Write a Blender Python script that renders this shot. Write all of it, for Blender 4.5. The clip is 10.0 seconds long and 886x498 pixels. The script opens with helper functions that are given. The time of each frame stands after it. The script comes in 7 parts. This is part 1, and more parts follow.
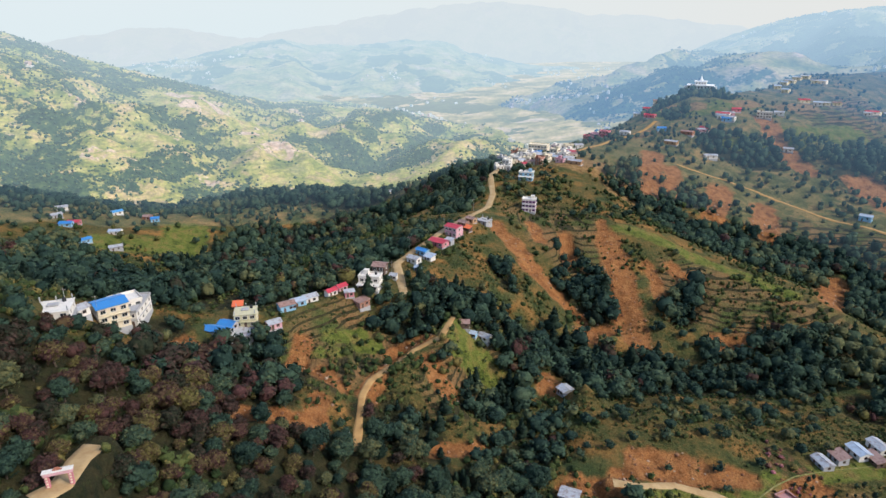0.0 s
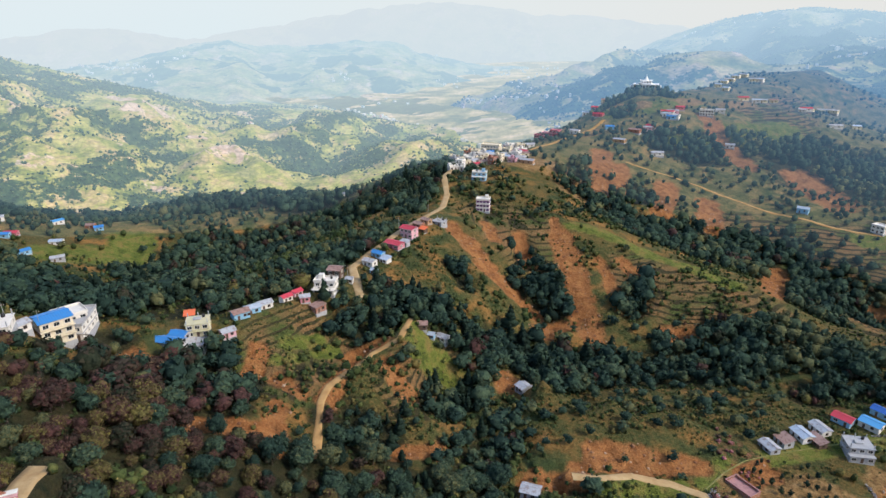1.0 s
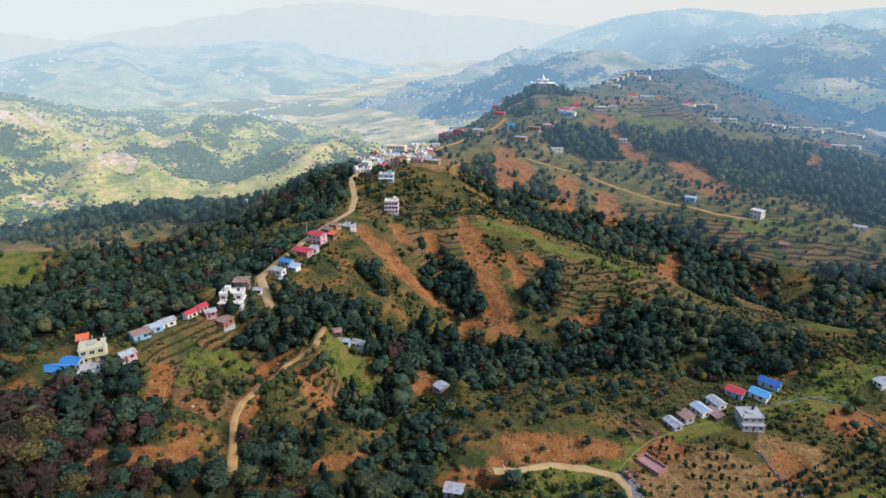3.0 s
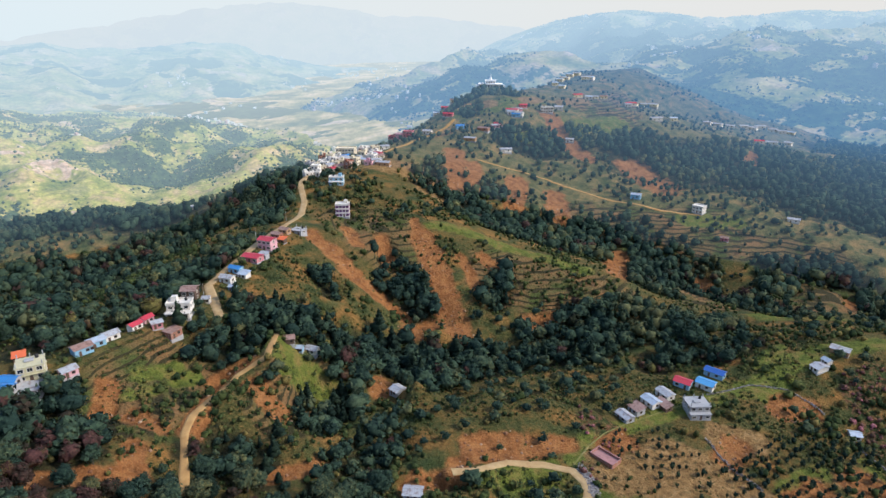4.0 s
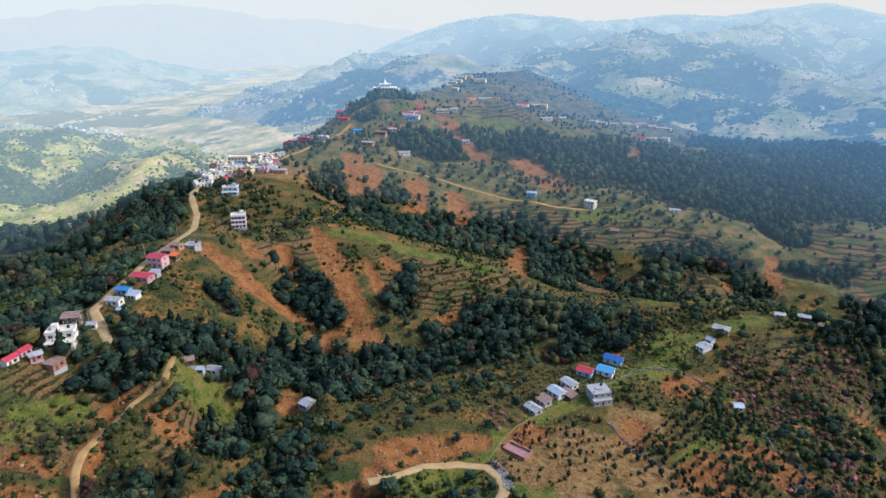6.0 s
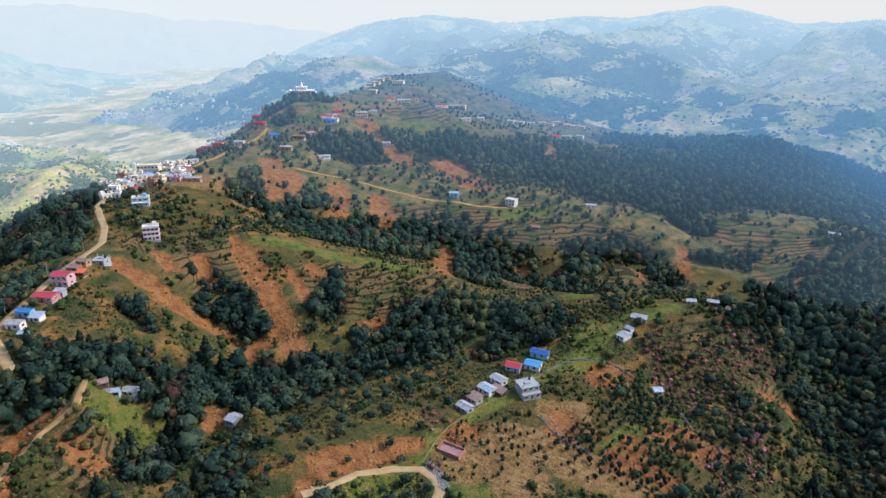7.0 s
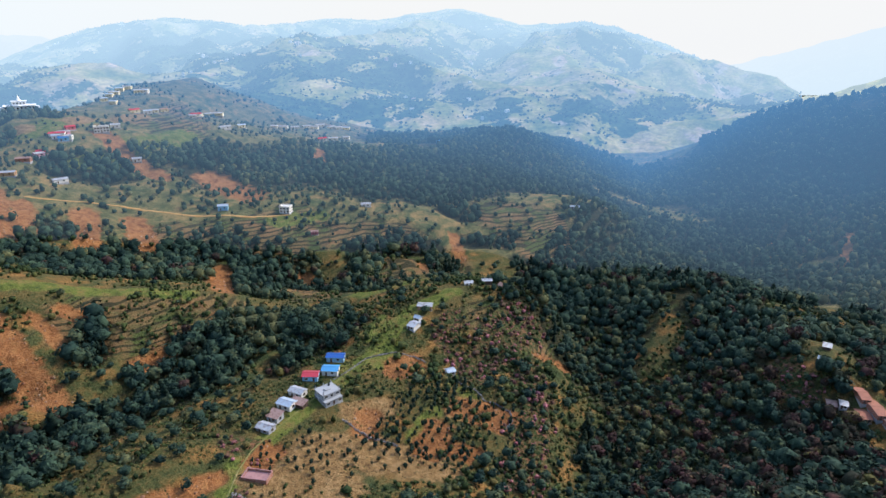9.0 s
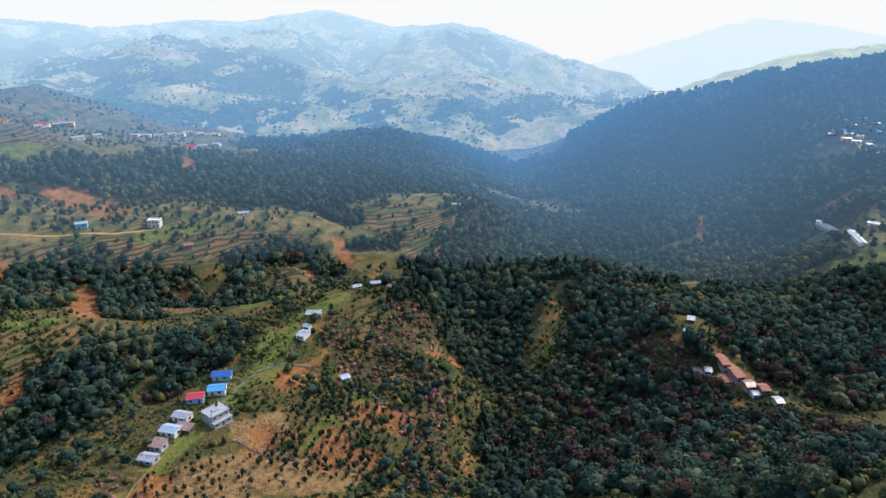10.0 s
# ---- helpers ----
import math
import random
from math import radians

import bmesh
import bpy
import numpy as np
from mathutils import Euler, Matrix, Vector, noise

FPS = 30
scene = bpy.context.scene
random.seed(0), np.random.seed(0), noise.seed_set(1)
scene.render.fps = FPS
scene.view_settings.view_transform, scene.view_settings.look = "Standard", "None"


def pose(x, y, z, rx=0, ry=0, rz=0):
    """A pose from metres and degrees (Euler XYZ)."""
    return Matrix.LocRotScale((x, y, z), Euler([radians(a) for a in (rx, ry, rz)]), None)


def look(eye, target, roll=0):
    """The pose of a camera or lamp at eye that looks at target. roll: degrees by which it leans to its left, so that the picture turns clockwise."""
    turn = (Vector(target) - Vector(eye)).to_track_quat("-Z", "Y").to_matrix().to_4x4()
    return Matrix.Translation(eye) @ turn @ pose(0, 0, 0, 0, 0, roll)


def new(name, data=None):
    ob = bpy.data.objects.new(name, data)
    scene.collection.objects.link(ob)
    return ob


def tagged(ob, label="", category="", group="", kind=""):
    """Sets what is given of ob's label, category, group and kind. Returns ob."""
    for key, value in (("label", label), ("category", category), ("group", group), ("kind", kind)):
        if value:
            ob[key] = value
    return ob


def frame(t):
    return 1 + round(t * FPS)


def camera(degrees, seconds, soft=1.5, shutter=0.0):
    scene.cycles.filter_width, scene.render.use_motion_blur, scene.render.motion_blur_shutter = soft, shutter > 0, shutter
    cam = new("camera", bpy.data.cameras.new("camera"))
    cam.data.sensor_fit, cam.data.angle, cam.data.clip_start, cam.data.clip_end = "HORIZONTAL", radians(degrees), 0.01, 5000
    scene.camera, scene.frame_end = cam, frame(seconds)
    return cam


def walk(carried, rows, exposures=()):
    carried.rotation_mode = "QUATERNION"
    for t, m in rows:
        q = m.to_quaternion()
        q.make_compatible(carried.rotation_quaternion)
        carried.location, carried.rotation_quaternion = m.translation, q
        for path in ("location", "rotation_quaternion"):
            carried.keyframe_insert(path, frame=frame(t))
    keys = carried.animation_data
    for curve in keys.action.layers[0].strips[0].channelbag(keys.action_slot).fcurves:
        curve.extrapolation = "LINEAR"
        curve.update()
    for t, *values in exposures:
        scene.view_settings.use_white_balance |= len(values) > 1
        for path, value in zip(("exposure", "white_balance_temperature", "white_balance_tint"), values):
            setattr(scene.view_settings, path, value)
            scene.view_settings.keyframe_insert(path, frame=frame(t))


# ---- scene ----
cam = camera(70.87, 10.0, soft=1.5)
# seconds, x, y, z, yaw, pitch, roll
ROWS = [
    (0.0, -0.0, 0.0, 200.0, 0.0, -20.23, -0.19),
    (0.5, 0.02, 0.01, 200.31, -2.26, -20.23, -0.22),
    (1.0, -0.01, -0.03, 200.59, -4.34, -20.22, -0.22),
    (1.5, -0.01, 0.2, 200.88, -6.32, -20.23, -0.2),
    (2.0, -0.1, 0.56, 201.02, -8.55, -20.25, -0.19),
    (2.5, -0.12, 0.78, 201.26, -10.82, -20.25, -0.18),
    (4.0, -0.23, 1.02, 202.02, -17.77, -20.18, -0.02),
    (4.5, -0.3, 1.26, 202.34, -20.16, -20.09, 0.03),
    (5.0, -0.32, 1.53, 202.49, -22.58, -20.04, 0.08),
    (5.2, -0.31, 1.56, 202.59, -23.56, -20.02, 0.09),
    (6.3, -0.24, 1.75, 203.17, -29.0, -19.92, 0.13),
    (6.5, -0.23, 1.79, 203.27, -30.45, -19.9, 0.14),
    (7.0, -0.11, 1.84, 203.59, -34.51, -19.83, 0.12),
    (7.5, -0.21, 1.92, 203.71, -38.82, -19.78, 0.07),
    (8.0, 0.04, 1.96, 203.71, -43.18, -19.73, -0.01),
    (8.5, 0.06, 2.36, 203.61, -49.12, -19.66, -0.12),
    (9.0, -0.03, 2.89, 203.56, -55.72, -19.65, -0.21),
    (9.5, -0.05, 3.36, 203.38, -61.81, -19.6, -0.25),
    (10.0, 0.13, 4.01, 203.24, -66.93, -19.56, -0.26),
]
walk(cam, [(t, pose(x, y, z, 0, 0, yaw) @ pose(0, 0, 0, 90 + pitch) @ pose(0, 0, 0, 0, 0, roll))
           for t, x, y, z, yaw, pitch, roll in ROWS], exposures=[(0, 0.86, 6100, 10), (4.5, 0.88, 5950, 10), (7.5, 0.97, 5780, 10), (10, 1.13, 5840, 10)])

# ---- light ----
SUN_AZ, SUN_EL = radians(-118), radians(40)      # bearing of the sun left of +y, height over the horizon
world = bpy.data.worlds.new("world")
scene.world = world
world.use_nodes = True
wn = world.node_tree
sky = wn.nodes.new("ShaderNodeTexSky")
sky.sky_type = "NISHITA"
sky.sun_disc = False
sky.sun_elevation = SUN_EL
sky.sun_rotation = -SUN_AZ
sky.air_density, sky.dust_density, sky.ozone_density = 1.0, 1.2, 1.0
wn.links.new(sky.outputs["Color"], wn.nodes["Background"].inputs["Color"])
wn.nodes["Background"].inputs["Strength"].default_value = 0.15
sun = new("sun", bpy.data.lights.new("sun", "SUN"))
sun.data.energy, sun.data.angle, sun.data.color = 1.7, radians(9), (1.0, 0.90, 0.76)
sun.matrix_world = look((-math.sin(SUN_AZ) * math.cos(SUN_EL) * 900, math.cos(SUN_AZ) * math.cos(SUN_EL) * 900, math.sin(SUN_EL) * 900), (0, 0, 0))

# ---- materials ----
class Nodes:
    """A short way to write a node material."""

    def __init__(self, name):
        self.mat = bpy.data.materials.new(name)
        self.mat.use_nodes = True
        self.tree = self.mat.node_tree
        self.bsdf = self.tree.nodes["Principled BSDF"]
        self.out = self.tree.nodes["Material Output"]

    def put(self, socket, value):
        if hasattr(value, "is_output"):
            self.tree.links.new(value, socket)
        else:
            socket.default_value = value

    def node(self, kind, **inputs):
        n = self.tree.nodes.new(kind)
        for k, v in inputs.items():
            self.put(n.inputs[k.replace("_", " ")], v)
        return n

    def set(self, **inputs):
        for k, v in inputs.items():
            self.put(self.bsdf.inputs[k.replace("_", " ")], v)
        return self

    def position(self):
        return self.tree.nodes.new("ShaderNodeNewGeometry").outputs["Position"]

    def noise(self, scale, detail=4.0, vector=None, rough_=0.55):
        n = self.node("ShaderNodeTexNoise", Scale=scale, Detail=detail, Roughness=rough_)
        self.tree.links.new(vector or self.position(), n.inputs["Vector"])
        return n.outputs["Fac"]

    def ramp(self, fac, *stops):
        n = self.node("ShaderNodeValToRGB", Fac=fac)
        el = n.color_ramp.elements
        while len(el) < len(stops):
            el.new(0.5)
        for e, (p, c) in zip(el, stops):
            e.position, e.color = p, (*c, 1) if len(c) == 3 else c
        return n.outputs["Color"]

    def math(self, op, a, b=0.0, clamp=False):
        n = self.tree.nodes.new("ShaderNodeMath")
        n.operation, n.use_clamp = op, clamp
        self.put(n.inputs[0], a), self.put(n.inputs[1], b)
        return n.outputs[0]

    def mix(self, fac, a, b, blend="MIX"):
        n = self.tree.nodes.new("ShaderNodeMix")
        n.data_type, n.blend_type = "RGBA", blend
        self.put(n.inputs[0], fac)
        self.put(n.inputs[6], a if hasattr(a, "is_output") else (*a, 1))
        self.put(n.inputs[7], b if hasattr(b, "is_output") else (*b, 1))
        return n.outputs[2]

    def attr(self, name):
        n = self.tree.nodes.new("ShaderNodeAttribute")
        n.attribute_name = name
        return n.outputs["Fac"]

    def bump(self, height, strength=0.5, distance=0.1):
        n = self.node("ShaderNodeBump", Height=height, Strength=strength, Distance=distance)
        return self.set(Normal=n.outputs["Normal"])


def ground_material(name, air=None):
    m = Nodes(name)
    big, mid, fine = m.noise(0.018, 4), m.noise(0.09, 5), m.noise(0.7, 5)
    scrub = m.ramp(mid, (0.36, (0.040, 0.056, 0.018)), (0.46, (0.088, 0.086, 0.026)), (0.55, (0.19, 0.110, 0.031)), (0.66, (0.32, 0.155, 0.044)))
    scrub = m.mix(m.ramp(big, (0.44, (0, 0, 0)), (0.58, (0.8, 0.8, 0.8))), scrub, m.ramp(fine, (0.32, (0.038, 0.048, 0.014)), (0.5, (0.085, 0.080, 0.024)), (0.7, (0.19, 0.115, 0.036))))
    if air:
        # far scrub painted paler and warmer, standing for sunlight on the upper slopes
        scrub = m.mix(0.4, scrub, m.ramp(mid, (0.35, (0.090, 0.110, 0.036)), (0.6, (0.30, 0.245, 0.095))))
    earth = m.ramp(m.noise(0.22, 6), (0.3, (0.14, 0.054, 0.017)), (0.5, (0.28, 0.112, 0.034)), (0.72, (0.37, 0.170, 0.058)))
    streak = m.noise(0.9, 6)
    earth = m.mix(m.ramp(streak, (0.45, (0, 0, 0)), (0.7, (0.5, 0.5, 0.5))), earth, (0.37, 0.185, 0.075))
    grass = m.ramp(m.noise(0.16, 5), (0.32, (0.060, 0.085, 0.014)), (0.5, (0.14, 0.155, 0.028)), (0.68, (0.22, 0.155, 0.047)))
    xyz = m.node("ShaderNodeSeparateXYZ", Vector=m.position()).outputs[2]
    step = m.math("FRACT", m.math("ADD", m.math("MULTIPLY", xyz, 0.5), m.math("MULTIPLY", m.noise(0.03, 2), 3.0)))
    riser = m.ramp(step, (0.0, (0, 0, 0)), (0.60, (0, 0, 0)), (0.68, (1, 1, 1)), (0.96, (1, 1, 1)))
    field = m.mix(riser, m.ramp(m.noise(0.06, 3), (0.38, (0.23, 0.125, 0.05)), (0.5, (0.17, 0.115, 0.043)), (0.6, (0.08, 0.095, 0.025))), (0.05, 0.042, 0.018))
    pink = m.ramp(m.noise(0.5, 5), (0.42, (0.045, 0.062, 0.018)), (0.54, (0.12, 0.078, 0.030)), (0.70, (0.26, 0.110, 0.060)))
    tilled = m.ramp(m.noise(0.35, 7, rough_=0.65), (0.3, (0.13, 0.070, 0.023)), (0.5, (0.27, 0.155, 0.057)), (0.7, (0.38, 0.235, 0.10)))
    edge = m.math("MULTIPLY", m.math("SUBTRACT", m.noise(0.12, 6), 0.5), 0.8)

    def zone(name):
        return m.ramp(m.math("ADD", m.attr(name), edge), (0.42, (0, 0, 0)), (0.58, (1, 1, 1)))
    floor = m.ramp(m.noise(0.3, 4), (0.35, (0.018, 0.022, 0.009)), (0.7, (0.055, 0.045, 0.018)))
    grit = m.noise(1.7, 8, rough_=0.7)
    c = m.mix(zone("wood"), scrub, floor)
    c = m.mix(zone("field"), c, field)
    c = m.mix(zone("meadow"), c, grass)
    c = m.mix(zone("blossom"), c, pink)
    c = m.mix(zone("tilled"), c, tilled)
    c = m.mix(zone("slide"), c, earth)
    c = m.mix(1.0, c, m.ramp(grit, (0.30, (0.62, 0.62, 0.62)), (0.5, (0.98, 0.98, 0.98)), (0.70, (1.40, 1.37, 1.30))), "MULTIPLY")
    tuft = m.ramp(m.noise(0.55, 7, rough_=0.7), (0.54, (0, 0, 0)), (0.62, (0.55, 0.55, 0.55)))
    c = m.mix(m.math("MULTIPLY", tuft, m.math("SUBTRACT", 1.0, zone("slide"))), c, m.ramp(grit, (0.4, (0.016, 0.026, 0.008)), (0.6, (0.05, 0.06, 0.018))))
    m.set(Base_Color=c, Roughness=0.95, Specular_IOR_Level=0.15)
    m.bump(m.math("ADD", m.math("MULTIPLY", fine, 1.5), grit), 1.0, 0.8)
    # far ground: haze painted over the soil as emission
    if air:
        paint_haze(m, *air)
    return m.mat


def road_material(name, green, blue):
    m = Nodes(name)
    c = m.ramp(m.noise(0.25, 5), (0.3, (0.34, 0.21 * green, 0.10 * blue)), (0.6, (0.45, 0.31 * green, 0.17 * blue)), (0.8, (0.52, 0.38 * green, 0.23 * blue)))
    c = m.mix(m.ramp(m.noise(1.6, 5), (0.4, (0, 0, 0)), (0.8, (0.5, 0.5, 0.5))), c, (0.30, 0.17, 0.07))
    m.set(Base_Color=c, Roughness=0.95).bump(m.noise(1.2, 5), 0.5, 0.2)
    return m.mat


def foliage_material(name, dark, light, warm, air=None):
    """Leaves: tint is each tree's own shade, small-scale variation sits on top."""
    m = Nodes(name)
    tint = m.attr("tint")
    leaf = m.node("ShaderNodeNewGeometry").outputs["Random Per Island"]
    tint = m.math("ADD", tint, m.math("MULTIPLY", m.math("SUBTRACT", leaf, 0.5), 0.45), clamp=True)
    c = m.ramp(tint, (0.0, dark), (0.62, light), (1.0, warm))
    c = m.mix(0.36, c, m.mix(leaf, m.mix(1.0, c, (0.45, 0.48, 0.50), "MULTIPLY"), m.mix(1.0, c, (1.6, 1.55, 1.4), "MULTIPLY")))
    clump = m.noise(1.1, 8, rough_=0.72)
    c = m.mix(1.0, c, m.ramp(clump, (0.32, (0.55, 0.57, 0.60)), (0.5, (0.98, 0.98, 0.98)), (0.68, (1.5, 1.46, 1.32))), "MULTIPLY")
    m.set(Base_Color=c, Roughness=0.85, Specular_IOR_Level=0.08)
    # far leaves carry painted haze instead of bumps
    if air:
        paint_haze(m, *air)
    else:
        m.bump(m.noise(2.6, 5, rough_=0.7), 0.55, 0.5)
    return m.mat


def paint_haze(m, near, far, a0, a1, d0, d1):
    """Haze painted as emission mixed into a surface, more of it the further off."""
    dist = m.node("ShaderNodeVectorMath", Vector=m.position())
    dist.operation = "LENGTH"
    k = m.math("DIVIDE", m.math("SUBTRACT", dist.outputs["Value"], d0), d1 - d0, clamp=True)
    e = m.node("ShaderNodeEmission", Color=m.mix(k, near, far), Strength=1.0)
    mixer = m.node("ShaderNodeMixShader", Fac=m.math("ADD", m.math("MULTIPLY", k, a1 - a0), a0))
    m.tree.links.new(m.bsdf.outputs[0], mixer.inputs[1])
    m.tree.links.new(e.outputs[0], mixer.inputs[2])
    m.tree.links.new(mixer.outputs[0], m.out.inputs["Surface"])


def haze_material(name, air, green=1.0, scale=1.0, dry=0.0, grain=0.72):
    """Far country: fields, woods and bare soil under painted haze. Woods and bare soil lie where the sheet's own values
    say.
    """
    m = Nodes(name)
    up = m.node("ShaderNodeSeparateXYZ", Vector=m.position()).outputs[2]
    fine = m.noise(0.085 * scale, 8, rough_=0.7)
    wood = m.ramp(fine, (0.34, (0.016, 0.036, 0.022)), (0.5, (0.040, 0.070, 0.030)), (0.66, (0.095, 0.13, 0.042)))
    field = m.ramp(m.noise(0.019 * scale, 9, rough_=grain), (0.36, (0.09, 0.15, 0.03)), (0.45, (0.27, 0.29, 0.045)), (0.51, (0.46, 0.42, 0.09)), (0.57, (0.54, 0.38, 0.14)), (0.65, (0.74, 0.50, 0.30)))
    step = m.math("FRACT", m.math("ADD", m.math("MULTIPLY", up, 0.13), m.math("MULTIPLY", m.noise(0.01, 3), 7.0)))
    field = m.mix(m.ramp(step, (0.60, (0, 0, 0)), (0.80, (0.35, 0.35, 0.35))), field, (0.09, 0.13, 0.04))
    field = m.mix(dry, field, m.ramp(m.noise(0.026 * scale, 8, rough_=grain), (0.36, (0.08, 0.10, 0.045)), (0.47, (0.32, 0.26, 0.10)), (0.54, (0.56, 0.39, 0.17)), (0.62, (0.80, 0.55, 0.32))))
    bare = m.ramp(m.noise(0.05 * scale, 7, rough_=0.7), (0.35, (0.50, 0.30, 0.18)), (0.6, (0.72, 0.52, 0.38)))
    ragged = m.math("MULTIPLY", m.math("SUBTRACT", m.noise(0.024 * scale, 9, rough_=grain), 0.5), 1.9)
    c = m.mix(m.ramp(m.math("ADD", m.attr("bare"), ragged), (0.45, (0, 0, 0)), (0.55, (1, 1, 1))), field, bare)
    c = m.mix(m.ramp(m.math("ADD", m.attr("wood"), m.math("MULTIPLY", ragged, 1.4)), (0.36 + 0.1 * green, (0, 0, 0)), (0.46 + 0.1 * green, (1, 1, 1))), c, wood)
    c = m.mix(1.0, c, m.ramp(m.noise(0.21 * scale, 6, rough_=0.7), (0.35, (0.66, 0.68, 0.70)), (0.65, (1.3, 1.28, 1.22))), "MULTIPLY")
    m.set(Base_Color=c, Roughness=1.0, Specular_IOR_Level=0.0)
    paint_haze(m, *air)
    return m.mat


# painted haze: near and far glow colour, least and most share, distances
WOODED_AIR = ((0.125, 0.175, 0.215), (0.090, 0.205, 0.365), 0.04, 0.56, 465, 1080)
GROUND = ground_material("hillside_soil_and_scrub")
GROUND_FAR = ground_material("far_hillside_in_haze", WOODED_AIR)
ROAD = road_material("dusty_pale_road", 1.0, 0.85)
ROAD_OCHRE = road_material("packed_ochre_earth_road", 0.84, 0.52)
GRASSY = Nodes("trodden_grass")
GRASSY.set(Base_Color=GRASSY.ramp(GRASSY.noise(0.8, 5), (0.35, (0.13, 0.15, 0.03)), (0.55, (0.20, 0.18, 0.05)), (0.72, (0.34, 0.23, 0.10))), Roughness=0.95)
GRASSY = GRASSY.mat
LEAF_DARK = foliage_material("dark_forest_leaves", (0.020, 0.039, 0.030), (0.045, 0.072, 0.044), (0.100, 0.098, 0.042))
LEAF_RUST = foliage_material("reddish_autumn_leaves", (0.024, 0.030, 0.017), (0.070, 0.032, 0.030), (0.105, 0.092, 0.030))
LEAF_PINE = foliage_material("dark_pine_needles", (0.014, 0.027, 0.020), (0.026, 0.044, 0.028), (0.046, 0.060, 0.031))
LEAF_BUSH = foliage_material("scrub_leaves", (0.024, 0.040, 0.015), (0.060, 0.076, 0.024), (0.15, 0.115, 0.038))
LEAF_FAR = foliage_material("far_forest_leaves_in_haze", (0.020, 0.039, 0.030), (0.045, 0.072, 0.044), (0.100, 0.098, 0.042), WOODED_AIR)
# haze glow painted on the far hills, their trees and houses
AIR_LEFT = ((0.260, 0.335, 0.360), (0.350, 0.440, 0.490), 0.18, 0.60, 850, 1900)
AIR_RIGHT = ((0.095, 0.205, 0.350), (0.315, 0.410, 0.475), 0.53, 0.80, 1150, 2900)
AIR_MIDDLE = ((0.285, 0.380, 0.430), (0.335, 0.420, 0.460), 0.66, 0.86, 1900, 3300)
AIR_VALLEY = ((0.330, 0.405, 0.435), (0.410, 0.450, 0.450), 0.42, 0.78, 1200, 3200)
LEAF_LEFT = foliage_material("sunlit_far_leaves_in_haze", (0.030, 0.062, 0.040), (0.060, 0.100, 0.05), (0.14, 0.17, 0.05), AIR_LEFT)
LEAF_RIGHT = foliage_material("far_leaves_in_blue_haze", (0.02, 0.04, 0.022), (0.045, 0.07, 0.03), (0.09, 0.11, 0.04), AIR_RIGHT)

# ---- shape of the land ----
# crests, brooks and slopes: x, y, height over the lowest valley
TOWN_RIDGE = [(-127, 140, 151), (-116, 150, 135), (-110, 158, 120), (-104, 177, 108), (-88, 190, 100), (-73, 209, 94), (-59, 224, 93), (-33, 245, 91), (-18, 250, 87), (-21, 278, 89), (-11, 305, 88), (5, 332, 90), (32, 403, 87), (33, 456, 93), (68, 505, 96), (107, 539, 92), (151, 591, 92), (190, 645, 100), (244, 694, 120), (287, 711, 130), (332, 723, 119), (384, 765, 118), (461, 828, 129), (590, 855, 137)]
FOREST_RIDGE = [(522, 726, 92), (589, 670, 74), (663, 623, 57), (725, 512, 49), (783, 424, 69), (810, 438, 65), (888, 383, 37), (966, 338, 12)]
TRAIL_RIDGE = [(235, 540, 82), (257, 504, 70), (295, 467, 59), (315, 441, 59), (354, 408, 52), (388, 389, 47), (456, 341, 44), (501, 288, 40), (532, 252, 42), (554, 226, 40), (605, 195, 22)]
SLIDE_SPUR = [(57, 393, 80), (94, 373, 82), (125, 358, 78), (153, 337, 65), (190, 310, 60), (211, 292, 50), (221, 283, 43)]
BROOK = [(31, 264, 57), (58, 259, 47), (99, 260, 45), (138, 257, 42), (178, 256, 45), (230, 249, 48), (237, 259, 36), (301, 251, 38), (346, 272, 29), (453, 190, 16), (669, 171, -3), (840, 250, -5), (1081, 332, -11)]
DELL = [(183, 408, 56), (225, 373, 46), (277, 345, 36), (277, 349, 21), (301, 331, 14)]
SLIDE_FOOT = [(70, 296, 52), (103, 276, 47)]
HOUSE_RIDGE = [(73, 159, 50), (88, 161, 47), (113, 162, 49), (141, 178, 46), (166, 184, 47), (186, 191, 47), (205, 192, 48), (227, 196, 50), (258, 194, 52), (287, 192, 55), (312, 179, 55), (333, 154, 54)]
RIGHT_FLANK = [(233, 158, 35), (277, 117, 32), (224, 107, 33), (164, 139, 41), (178, 94, 34)]
RIGHT_BROOK = [(204, 80, 22), (271, 94, 11), (330, 118, 7), (365, 152, 6), (425, 200, 2)]
SPUR_FOOT = [(352, 112, 9), (338, 80, 15), (342, 49, 27)]
BACK_VALE = [(554, 88, -4), (520, 13, 5), (477, -46, 20), (400, -66, 33)]
TILE_RIDGE = [(232, -68, 55), (267, -55, 45), (289, -33, 40), (312, -15, 45), (331, 0, 51), (347, 10, 53)]
WOOD_SPUR = [(478, 143, 21), (456, 117, 28), (425, 67, 33), (394, 29, 35), (372, 9, 40)]
RIGHT_HILL = [(996, 269, 0), (1004, 217, 37), (1012, 150, 75), (1011, 93, 100), (1016, 16, 118), (997, -41, 136), (971, -117, 157), (928, -197, 175)]
RIGHT_SLOPE = [(833, 1, 35), (619, -77, 21), (562, -135, 46), (735, -149, 84), (383, -102, 38)]
LEFT_SKYLINE = [(-392, 466, 84), (-358, 490, 75), (-326, 508, 60), (-249, 542, 32), (-190, 590, 41), (-123, 589, 49), (-50, 568, 49), (-22, 544, 69), (23, 487, 89)]
LEFT_MEADOW = [(-261, 406, 68), (-223, 412, 58), (-198, 446, 53), (-181, 411, 45)]
